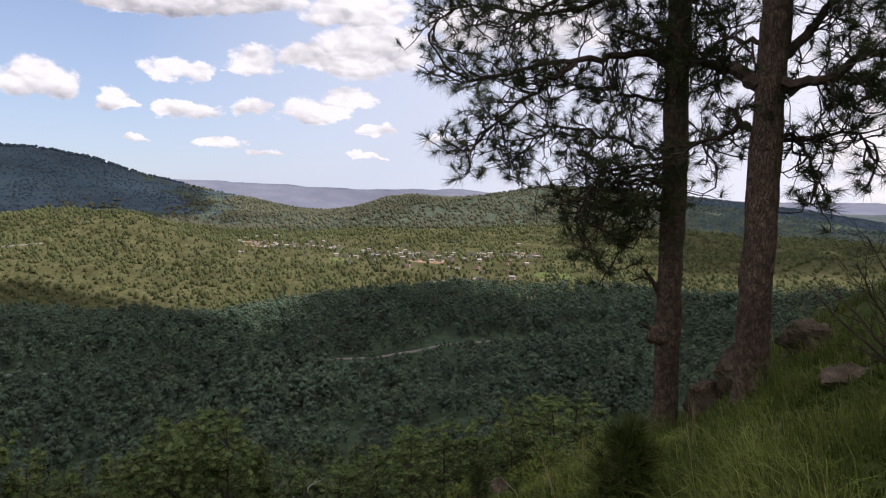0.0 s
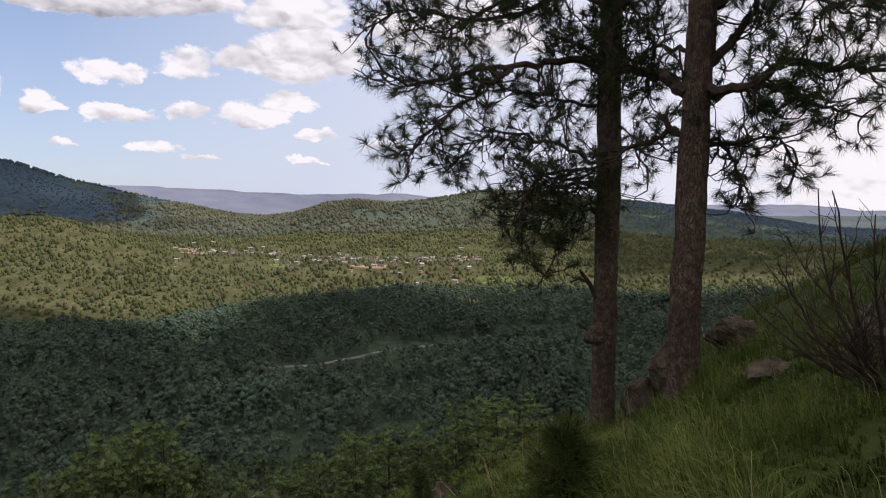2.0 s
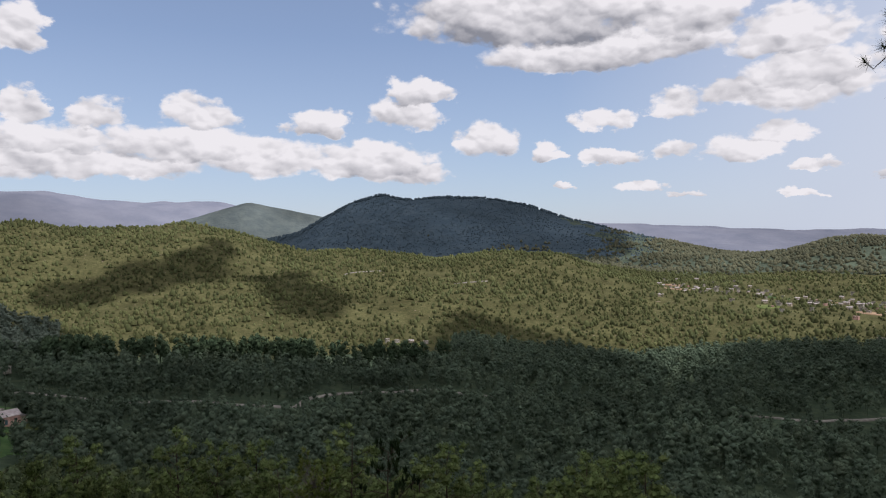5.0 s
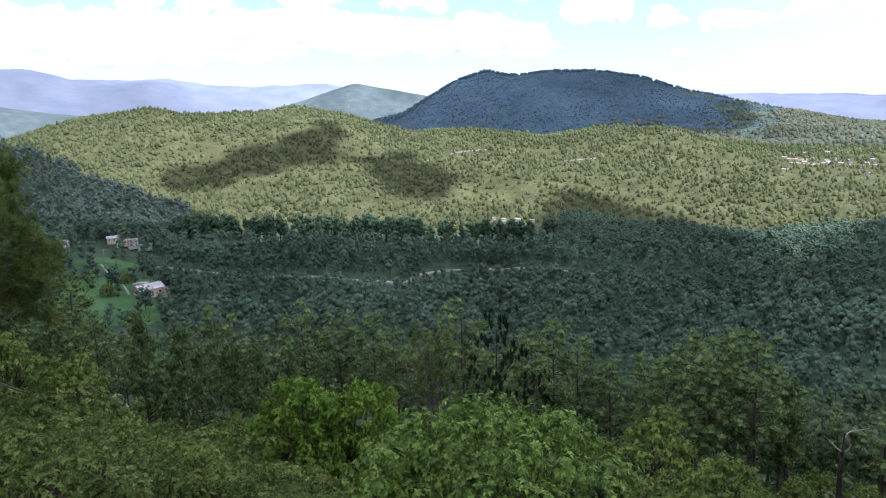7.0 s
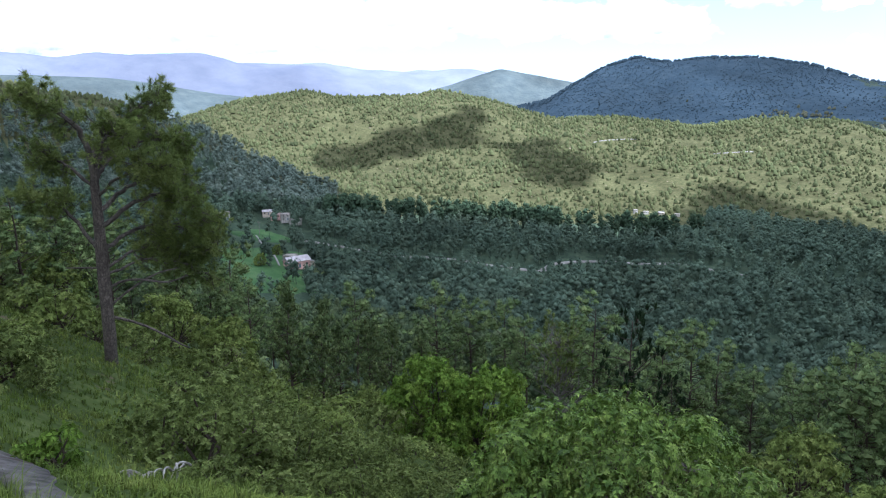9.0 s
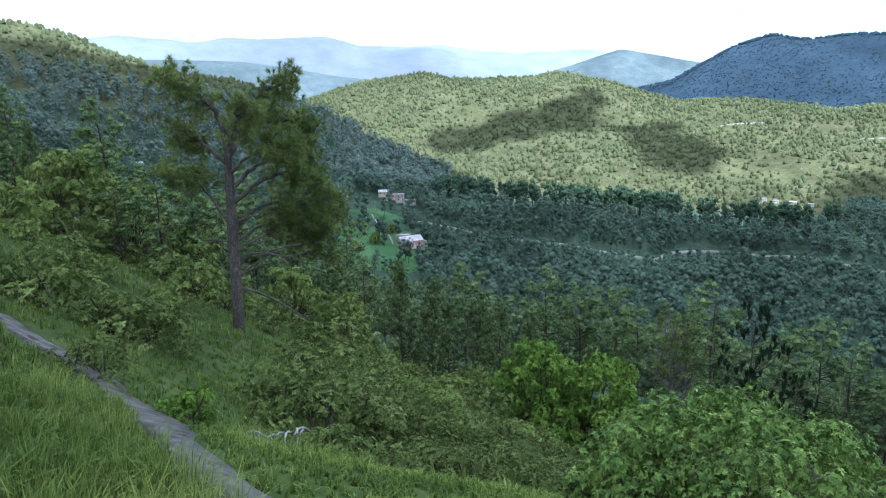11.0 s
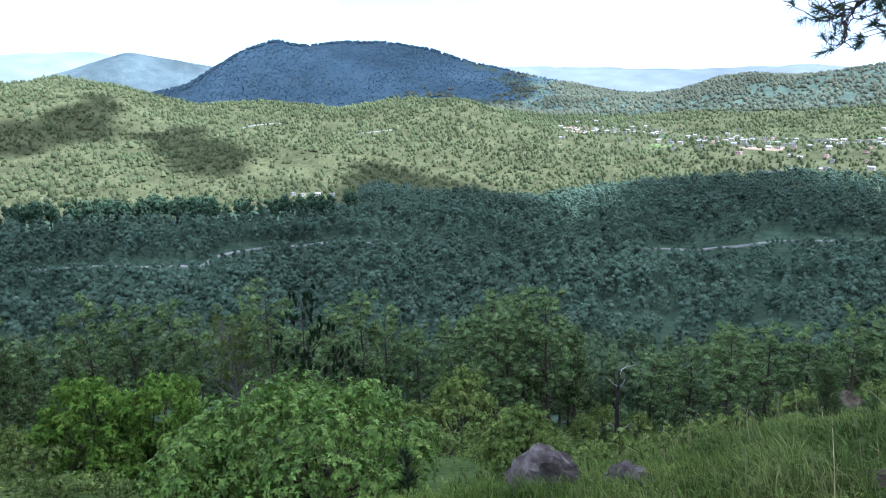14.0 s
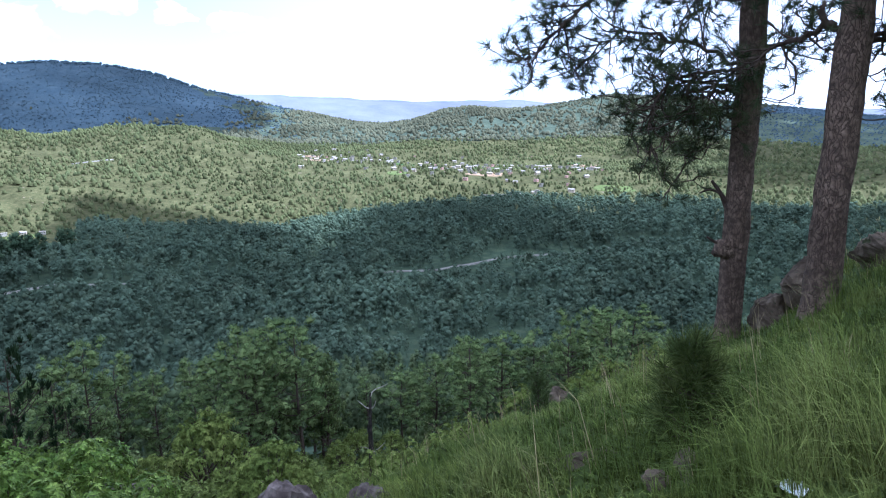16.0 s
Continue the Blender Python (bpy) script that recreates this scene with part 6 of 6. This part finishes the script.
M_PATH = node_mat("worn_stone", [(0.055, 0.049, 0.044), (0.105, 0.095, 0.086), (0.17, 0.156, 0.143)], 6.0, 0.85, 0.9, 16.0, spots=((0.06, 0.045, 0.035), 3.0, 0.58))
M_ROADDUST = node_mat("road_stone_wall", [(0.15, 0.138, 0.124), (0.22, 0.206, 0.186), (0.3, 0.285, 0.26)], 0.5, 0.9, 0.5, 3.0)
M_FIELD = node_mat("terrace_crop", [(0.04, 0.085, 0.03), (0.06, 0.11, 0.042), (0.085, 0.135, 0.055)], 0.12, 0.9, 0.5, 1.5)
M_FIELD2 = node_mat("pale_terrace", [(0.07, 0.095, 0.035), (0.095, 0.12, 0.044), (0.12, 0.14, 0.056)], 0.1, 0.9, 0.5, 1.5)
M_EARTH = node_mat("bare_field_earth", [(0.20, 0.14, 0.09), (0.27, 0.19, 0.13), (0.33, 0.25, 0.18)], 0.08, 0.95, 0.4, 1.0)


def patch(name, az, r, wide, deep, material, label, category="field", seed=0, lift=0.35):
    """A terrace or clearing: an irregular field that lies on the slope."""
    rs = np.random.RandomState(seed)
    x0, y0 = polar(az, r)
    ca, sa = math.cos(radians(az)), math.sin(radians(az))
    k, ring = 36, 14
    ang = np.arange(k) * 2 * np.pi / k
    edge = 1 + 0.28 * lattice(np.cos(ang) * 1.6 + seed * 3.3, np.sin(ang) * 1.6, 7)
    V = [(x0, y0, float(height(x0, y0)) + lift)]
    for q in range(1, ring + 1):
        u, v = np.cos(ang) * edge * wide * 0.5 * q / ring, np.sin(ang) * edge * deep * 0.5 * q / ring
        x, y = x0 + u * ca - v * sa, y0 + u * sa + v * ca
        z = height(x, y) + (lift if q < ring else -0.6)
        V += list(zip(x, y, z))
    T = [(0, 1 + j, 1 + (j + 1) % k) for j in range(k)]
    for q in range(ring - 1):
        a, b = 1 + q * k, 1 + (q + 1) * k
        for j in range(k):
            T += [(a + j, b + j, b + (j + 1) % k), (a + j, b + (j + 1) % k, a + (j + 1) % k)]
    return tagged(new(name, tri_mesh(name, V, T, material, True)), label, category, kind="structure")


def paths_and_fields():
    strip("path", [(97, 11), (91, 9), (87.5, 7.2), (85.4, 5.4), (82, 4.2), (75.5, 3.3), (65, 2.6), (40, 2.1), (0, 1.9), (-40, 2.0), (-80, 2.6), (-105, 4), (-118, 7)], 0.38, M_PATH, "worn grey stone path across the grassy slope", "path", 0.035, 0.09, 0.28, 4)
    strip("road", ROAD_WEST, 2.6, M_ROADDUST, "pale winding hill road cut into the forest", "road", 0.6, 3.0, 0.3, 2, 0.4)
    strip("road", ROAD_EAST, 1.8, M_ROADDUST, "pale winding hill road cut into the forest", "road", 0.6, 3.0, 0.3, 5, 0.3)
    strip("track", [(22.6, 374), (22.8, 366), (22.5, 357), (23.1, 347)], 3.2, M_ROADDUST, "short pale dirt track in the forest", "track", 0.4, 2.0, 0.4, 6, 0.8)
    strip("track", [(69.6, 392), (69.0, 362), (68.2, 340), (67.9, 318)], 1.0, M_ROADDUST, "narrow pale footpath across a green field", "path", 0.5, 1.5, 0.3, 9, 0.2)
    strip("track", [(38.5, 850), (41.5, 845), (42, 838)], 1.6, M_ROADDUST, "pale track across the sunlit hillside", "track", 0.8, 4.0, 0.5, 7, 1.5)
    strip("track", [(30, 810), (33, 800)], 1.5, M_ROADDUST, "pale track across the sunlit hillside", "track", 0.8, 4.0, 0.5, 8, 1.5)
    rng = random.Random(12)
    for i, (az, r, w, d) in enumerate([(66.6, 306, 16, 10), (69.9, 315, 42, 92), (69.2, 395, 30, 34), (65.3, 318, 20, 9), (66.9, 352, 18, 10), (66.2, 290, 15, 9)]):
        patch("field", az, r, w, d, M_FIELD if i % 3 else M_FIELD2, "green terraced crop field below farmhouses", seed=i)
    patch("field", 68.9, 246, 24, 16, M_FIELD2, "pale green terrace at the valley's foot", seed=11)
    for i in range(16):
        az = rng.uniform(-8, 15.5)
        r = rng.uniform(770, 960)
        patch("field", az, r, rng.uniform(22, 48), rng.uniform(14, 26), (M_EARTH, M_FIELD2, M_FIELD, M_EARTH)[i % 4], ("bare brown field beside village houses", "pale green field beside village houses", "green field beside village houses", "bare brown field beside village houses")[i % 4], seed=20 + i, lift=0.8)
    patch("field", -9.5, 700, 40, 24, M_FIELD2, "yellow green clearing on the hillside", seed=41, lift=0.6)
    patch("field", 37.0, 606, 30, 16, M_FIELD2, "green clearing beside white houses", seed=42, lift=0.6)


# ---- houses ----
M_WHITEWASH = node_mat("whitewashed_wall", [(0.2, 0.185, 0.16), (0.3, 0.28, 0.245), (0.42, 0.4, 0.36)], 0.8, 0.85, 0.3, 6)
M_PINKWALL = node_mat("pink_plaster", [(0.38, 0.22, 0.19), (0.48, 0.30, 0.26), (0.56, 0.38, 0.33)], 0.8, 0.85, 0.3, 6)
M_CREAM = node_mat("cream_plaster", [(0.28, 0.235, 0.18), (0.36, 0.31, 0.245), (0.45, 0.4, 0.33)], 0.8, 0.85, 0.3, 6)
M_SLAB = node_mat("concrete_roof", [(0.28, 0.25, 0.23), (0.38, 0.34, 0.31), (0.48, 0.44, 0.40)], 0.7, 0.9, 0.3, 5)
M_TIN = node_mat("tin_roof", [(0.3, 0.26, 0.26), (0.4, 0.36, 0.36), (0.52, 0.48, 0.48)], 0.6, 0.45, 0.2, 8, metallic=0.3)
M_DARKPANE = node_mat("dark_window", [(0.02, 0.022, 0.025), (0.03, 0.032, 0.036)], 1.0, 0.2, spec=0.5)
M_DOOR = node_mat("painted_door", [(0.06, 0.10, 0.12), (0.09, 0.13, 0.15)], 1.0, 0.6)


def box(s, x0, y0, z0, x1, y1, z1):
    v = [(x, y, z) for z in (z0, z1) for y in (y0, y1) for x in (x0, x1)]
    f = [(0, 2, 3, 1), (4, 5, 7, 6), (0, 1, 5, 4), (2, 6, 7, 3), (0, 4, 6, 2), (1, 3, 7, 5)]
    s.add(v, [t for q in f for t in ((q[0], q[1], q[2]), (q[0], q[2], q[3]))])
    return s


def house(w, d, h, wall, roof, floors=1, gable=False, annex=False):
    ob = thing("house", 0, 0, 0, "", "")
    part("wall", box(Soup(), -w / 2, -d / 2, -2.5, w / 2, d / 2, h), wall, ob)
    if gable:
        s = Soup()
        o, t = 0.5, 0.15
        for sg in (-1, 1):
            y0, z0, z1 = sg * (d / 2 + o), h - 0.25, h + d * 0.26
            v = [(-w / 2 - o, y0, z0), (w / 2 + o, y0, z0), (w / 2 + o, 0, z1), (-w / 2 - o, 0, z1)]
            v += [(a, b, c + t) for a, b, c in v]
            s.add(v, [(0, 2, 1), (0, 3, 2), (4, 5, 6), (4, 6, 7), (0, 1, 5), (0, 5, 4), (1, 2, 6), (1, 6, 5), (2, 3, 7), (2, 7, 6), (3, 0, 4), (3, 4, 7)])
        s.add([(-w / 2, -d / 2, h), (-w / 2, d / 2, h), (-w / 2, 0, h + d * 0.25), (w / 2, -d / 2, h), (w / 2, d / 2, h), (w / 2, 0, h + d * 0.25)], [(0, 2, 1), (3, 4, 5)])
        part("roof", s, roof, ob)
    else:
        s = box(Soup(), -w / 2 - 0.45, -d / 2 - 0.45, h, w / 2 + 0.45, d / 2 + 0.45, h + 0.22)
        part("roof", s, roof, ob)
        part("parapet", box(box(box(box(Soup(), -w / 2 - 0.3, -d / 2 - 0.3, h + 0.22, w / 2 + 0.3, -d / 2 - 0.1, h + 0.75), -w / 2 - 0.3, d / 2 + 0.1, h + 0.22, w / 2 + 0.3, d / 2 + 0.3, h + 0.75), -w / 2 - 0.3, -d / 2 - 0.1, h + 0.22, -w / 2 - 0.1, d / 2 + 0.1, h + 0.75), w / 2 + 0.1, -d / 2 - 0.1, h + 0.22, w / 2 + 0.3, d / 2 + 0.1, h + 0.75), wall, ob)
    for fl in range(floors):
        zb = fl * h / floors
        n = max(2, int(w / 3))
        for i in range(n):
            x = -w / 2 + (i + 0.5) * w / n
            if fl == 0 and i == n // 2:
                part("door", box(Soup(), x - 0.5, -d / 2 - 0.06, 0, x + 0.5, -d / 2 + 0.05, 2.05), M_DOOR, ob)
            else:
                pane = part("window", box(Soup(), x - 0.55, -d / 2 - 0.05, zb + 1.0, x + 0.55, -d / 2 + 0.05, zb + 2.1), M_DARKPANE, ob)
                f = Soup()
                for x0, z0, x1, z1 in ((-0.65, 0.9, 0.65, 1.0), (-0.65, 2.1, 0.65, 2.2), (-0.65, 1.0, -0.55, 2.1), (0.55, 1.0, 0.65, 2.1)):
                    box(f, x + x0, -d / 2 - 0.08, zb + z0, x + x1, -d / 2 + 0.04, zb + z1)
                part("window_frame", f, M_CREAM, pane)
    if annex:
        part("annex", box(Soup(), w / 2, -d / 2 + 1, -2.5, w / 2 + 3.2, d / 2 - 0.5, h * 0.62), M_CREAM, ob, "lower cream annex")
        part("annex_roof", box(Soup(), w / 2 + 0.02, -d / 2 + 0.7, h * 0.62, w / 2 + 3.5, d / 2 - 0.2, h * 0.62 + 0.15), M_TIN, ob, "sheet metal roof")
    return ob


def houses():
    kinds = [(house(10, 6.5, 3.1, M_WHITEWASH, M_SLAB), "white flat-roofed village house among trees"), (house(8, 6, 5.8, M_WHITEWASH, M_SLAB, 2), "white two-storey village house with flat roof"),
             (house(11, 6, 3.0, M_CREAM, M_TIN, 1, True), "cream village house with grey tin roof"), (house(9, 6.5, 3.0, M_PINKWALL, M_SLAB), "pink flat-roofed village house among trees")]
    farm = house(11, 7, 3.4, M_PINKWALL, M_TIN, 1, True, True)
    g = "village houses"

    def set_house(k, az, r, size, turn, label=None, group=g, lift=0.0):
        src, lab = kinds[k]
        x, y, z = on_ground(az, r)
        put(src, x, y, z + 0.5 + lift, az + turn, size, label or lab, "house", group)

    rng = random.Random(4)
    spots, tries = [], 0
    while len(spots) < 165 and tries < 7000:
        tries += 1
        u = rng.random()
        if u < 0.28:
            az, r = rng.gauss(12.5, 2.4), rng.gauss(935, 40)
        elif u < 0.75:
            az, r = rng.gauss(3.0, 3.6), rng.gauss(850, 60)
        else:
            az, r = rng.gauss(-4.0, 2.8), rng.gauss(800, 60)
        x, y = polar(az, r)
        if -8.5 < az < 16.3 and all((x - p) ** 2 + (y - q) ** 2 > 80 for p, q in spots):
            spots.append((x, y))
            set_house(rng.choice((0, 0, 2, 1, 2, 2, 3)), az, r, rng.uniform(0.3, 0.55), rng.uniform(-40, 40), lift=0.7)
    for i, (az, r) in enumerate([(-0.2, 640), (-0.9, 642), (-1.6, 645), (0.6, 636), (-3.2, 660), (-6.0, 672), (1.2, 648)]):
        set_house(i % 3, az, r, 0.55, rng.uniform(-30, 30), "white house in a clearing of the pine forest", "houses in the forest", 3.0)
    for i, (az, r) in enumerate([(38.4, 612), (37.6, 610), (36.4, 606), (35.2, 598)]):
        set_house((1, 0, 2, 0)[i], az, r, 0.42, rng.uniform(-30, 30), "white house behind a row of pines", "houses behind the pines", 2.5)
    x, y, z = on_ground(66.5, 320)
    put(farm, x, y, z + 0.6, 66.5 + 25, 0.95, "pink farmhouse with grey tin roof and annex", "house", "farmhouses")
    set_house(0, 67.0, 331, 0.6, -20, "white farm building behind a pink farmhouse", "farmhouses", 0.5)
    for i, (az, r) in enumerate([(67.2, 440), (67.9, 444), (66.4, 436), (68.5, 450)]):
        set_house((1, 3, 0, 2)[i], az, r, 0.66, (10, -15, 30, 5)[i], ("white two-storey farmhouse by the forest", "pink farmhouse by the forest", "white farm building by the forest", "cream farm building with tin roof")[i], "farmhouses", 1.5)
    set_house(1, 71.9, 428, 0.7, 10, "white two-storey farmhouse by the forest", "farmhouses", 1.5)
    set_house(2, 87.5, 440, 0.7, 0, "cream house on a wooded hillside", "farmhouses", 5.0)


# ---- single small things ----
def power_pole(az, r, h):
    x, y, z = on_ground(az, r)
    ob = thing("power_pole", x, y, z - 0.3, "thin pale power pole with a cross arm beside a field", "power pole", "", az)
    part("pole", Soup().add(*tube([(0, 0, 0), (0, 0, h * 0.5), (0.02, 0, h)], [0.16, 0.13, 0.1], 6)), M_GREYWOOD, ob)
    part("cross_arm", box(Soup(), -0.9, -0.06, h - 0.9, 0.9, 0.06, h - 0.72), M_GREYWOOD, ob)
    for q in (-0.8, 0.0, 0.8):
        part("insulator", Soup().add(*tube([(q, 0, h - 0.72), (q, 0, h - 0.58), (q, 0, h - 0.45)], [0.05, 0.07, 0.04], 6)), M_WHITEWASH, ob)


def bare_bush():
    x, y, z = on_ground(-36.0, 6.1)
    ob = thing("bare_bush", x, y, z - 0.03, "leafless dark twiggy bush with thin spreading stems", "bush", "", -36)
    rng = random.Random(31)
    for q in range(26):
        a = rng.uniform(0, 6.283)
        d = np.array([math.cos(a) * rng.uniform(0.4, 1.2), math.sin(a) * 0.7, rng.uniform(0.4, 1.1)])
        if q < 9:
            d = np.array([(-1.25, -1.1, -0.9, -0.7, -0.5, -0.35, -0.15, 0.1, 0.4)[q], rng.gauss(0, 0.3), (0.35, 0.75, 0.55, 1.0, 1.1, 1.3, 1.2, 1.2, 1.0)[q]])
        length = rng.uniform(0.6, 1.0) if q >= 9 else rng.uniform(1.2, 1.75)
        s = Soup()
        L, _ = wander(rng, (rng.gauss(0, 0.06), rng.gauss(0, 0.06), 0), d, length, 9, 0.13, 0.1)
        s.add(*tube(L, np.linspace(0.017, 0.004, 10), 5))
        for _ in range(9 if q < 9 else 6):
            i = rng.randint(2, 8)
            dd = (L[i + 1] - L[i]) / (length / 9) + np.array([rng.gauss(0, 0.6), rng.gauss(0, 0.6), rng.gauss(0.25, 0.4)])
            t2, _ = wander(rng, L[i], dd, rng.uniform(0.15, 0.5), 5, 0.18, 0.2)
            s.add(*tube(t2, np.linspace(0.005, 0.002, 6), 3))
            for _ in range(2):
                j = rng.randint(1, 4)
                t3, _ = wander(rng, t2[j], dd + np.array([rng.gauss(0, 0.8), rng.gauss(0, 0.8), rng.gauss(0, 0.6)]), rng.uniform(0.06, 0.2), 3, 0.2, 0.1)
                s.add(*tube(t3, np.linspace(0.003, 0.0015, 4), 3))
        part("stem", s, M_BARK2, ob)


def young_pine(az, r, h, wide, seed, label, n=60, mat=None):
    rng = random.Random(seed)
    x, y, z = on_ground(az, r)
    ob = thing("pine_sapling", x, y, z - 0.05, label, "young pine", "young pines", 0)
    part("stem", Soup().add(*tube(smooth_line([(0, 0, 0), (0.01, 0, h * 0.5), (0, 0.01, h * 0.95)], 8), np.linspace(0.016, 0.006, 8), 5)), M_BARK2, ob)
    TP, TA = [], []
    tw = Soup()
    for q in range(n):
        u = 0.08 + 0.92 * q / n
        a = q * 2.4
        reach = wide * (1.05 - u) ** 0.5 * rng.uniform(0.35, 1.2)
        p = np.array([math.cos(a) * reach, math.sin(a) * reach, (u * h + reach * 0.35) * rng.uniform(0.85, 1.15)])
        TP.append(p)
        ax = np.array([math.cos(a) * 0.6, math.sin(a) * 0.6, 0.8])
        TA.append(ax / np.linalg.norm(ax))
        tw.add(*tube(np.array([(0, 0, u * h * 0.9), p * (0.6, 0.6, 0.95), p]), [0.005, 0.004, 0.003], 3))
    tagged(part("branchwork", tw, M_BARK2, ob), kind="stuff")
    V, T = tufts_mesh(TP, TA, 46, 0.15 if h > 0.6 else 0.10, 0.003, seed, 0.8, 0.0)
    part("foliage", tri_mesh("foliage", V, T, mat or M_NEEDLE2), mat or M_NEEDLE2, ob)


def snag():
    x, y, z = on_ground(11.4, 55)
    ob = thing("dead_tree", x, y, z - 0.2, "charred dead tree with bleached broken limbs", "dead tree", "", 11.4)
    part("trunk", Soup().add(*tube(smooth_line([(0, 0, -0.4), (0.05, 0, 2.5), (0.0, 0, 4.5), (0.08, 0, 5.8), (0.12, 0, 7.3)], 24), np.linspace(0.26, 0.07, 24), 9, 0.2, 4)), M_CHAR, ob, "charred black trunk")
    for i, (line, r) in enumerate([([(0.12, 0, 7.0), (0.25, 0, 7.4), (0.6, 0.1, 7.6), (1.2, 0.1, 7.8), (1.6, 0.1, 8.0)], 0.075), ([(0.1, 0, 5.9), (-0.25, 0, 6.0), (-0.6, 0.1, 6.3), (-1.0, 0.1, 6.7)], 0.07), ([(0.15, 0, 5.9), (0.4, 0, 6.1), (0.55, 0, 6.6)], 0.08), ([(0.0, 0, 1.7), (0.6, 0.1, 2.1), (1.2, 0.2, 2.6)], 0.07), ([(0, 0, 1.9), (-0.4, 0, 2.4), (-0.9, -0.1, 2.5)], 0.06)]):
        part("limb", Soup().add(*tube(smooth_line(line, 12), np.linspace(r, r * 0.3, 12), 6, 0.2, i)), M_GREYWOOD, ob, "bleached grey limb")
    # grey leafless tree, and the roots that lie bleached on the slope
    x, y, z = on_ground(44.6, 49)
    ob = thing("bare_tree", x, y, z - 0.2, "half bare grey tree with fine branches", "tree", "", 44.6, 1.7)
    rng = random.Random(14)
    part("trunk", Soup().add(*tube(smooth_line([(0, 0, -0.3), (0.1, 0, 2.5), (0, 0, 5.2)], 12), np.linspace(0.13, 0.03, 12), 6)), M_TWIG, ob)
    TP, TA = [], []
    for q in range(34):
        u = rng.uniform(0.25, 0.95)
        a = rng.uniform(0, 6.283)
        s = Soup()
        L, _ = wander(rng, (0, 0, u * 5.2), (math.cos(a), math.sin(a), 0.8), rng.uniform(1.0, 2.3) * (1.2 - 0.6 * u), 6, 0.12, 0.2)
        s.add(*tube(L, np.linspace(0.04, 0.012, 7), 4))
        for _ in range(6):
            i = rng.randint(1, 5)
            t2, dd = wander(rng, L[i], L[i + 1] - L[i - 1] + np.array([rng.gauss(0, 0.3), rng.gauss(0, 0.3), 0.2]), rng.uniform(0.4, 1.0), 4, 0.15, 0.2)
            s.add(*tube(t2, np.linspace(0.018, 0.008, 5), 3))
            if u > 0.5:
                TP.append(t2[-1]), TA.append(dd)
        part("branch", s, M_TWIG, ob)
    V, T = tufts_mesh(TP, TA, 26, 0.26, 0.022, 2)
    part("foliage", tri_mesh("foliage", V, T, M_LEAF_C), M_LEAF_C, ob, "thin pale green foliage")
    x, y, z = on_ground(78.2, 10.0)
    ob = thing("dead_roots", x, y, z, "bleached curling dead roots under a shrub", "dead wood", "", 78.6)
    for q in range(11):
        a = rng.uniform(2.2, 4.4)
        L, _ = wander(rng, (q * 0.09 - 0.4, 0, 0.05), (math.cos(a) * 0.6, -0.8, 0.9), rng.uniform(0.35, 0.6), 6, 0.15, -0.9)
        part("root", Soup().add(*tube(L, np.linspace(0.022, 0.008, 7), 5)), M_GREYWOOD, ob)


def litter():
    x, y, z = on_ground(-21.2, 3.62)
    rs = np.random.RandomState(2)
    n = 9
    g = np.linspace(-1, 1, n)
    X, Y = np.meshgrid(g, g)
    Z = 0.35 * fbm(X * 2.2 + 5, Y * 2.2, 3, 8) + 0.25
    V = np.stack([X * 0.075, Y * 0.055, Z * 0.06 + 0.06], -1).reshape(-1, 3)
    idx = np.arange(n * n).reshape(n, n)
    T = np.concatenate([np.stack([idx[:-1, :-1], idx[:-1, 1:], idx[1:, 1:]], -1).reshape(-1, 3), np.stack([idx[:-1, :-1], idx[1:, 1:], idx[1:, :-1]], -1).reshape(-1, 3)])
    mat = node_mat("crumpled_wrapper", [(0.62, 0.66, 0.70), (0.75, 0.78, 0.80), (0.35, 0.5, 0.62)], 18, 0.3, 0.3, 40, spec=0.6)
    ob = new("wrapper", tri_mesh("wrapper", np.concatenate([V, V - (0, 0, 0.002)]), np.concatenate([T, T[:, ::-1] + n * n]), mat))
    ob.matrix_basis = pose(x, y, z, 0, 12, 40)
    tagged(ob, "crumpled white and pale blue wrapper in grass", "litter")


power_pole(69.3, 396, 8.5)
grow_grass()
rocks()
paths_and_fields()
houses()
bare_bush()
young_pine(-14.4, 4.5, 0.66, 0.26, 3, "bushy young pine with fine dark green needles", 150, M_NEEDLE6)
young_pine(-3.0, 7.2, 0.58, 0.14, 4, "small young pine in the grass", 54, M_NEEDLE5)
young_pine(-6.0, 7.2, 0.25, 0.08, 6, "tiny young pine in the grass", 14)
young_pine(30.2, 8.6, 1.0, 0.22, 5, "young pine with upright dark shoots", 40, M_NEEDLE3)
snag()
litter()
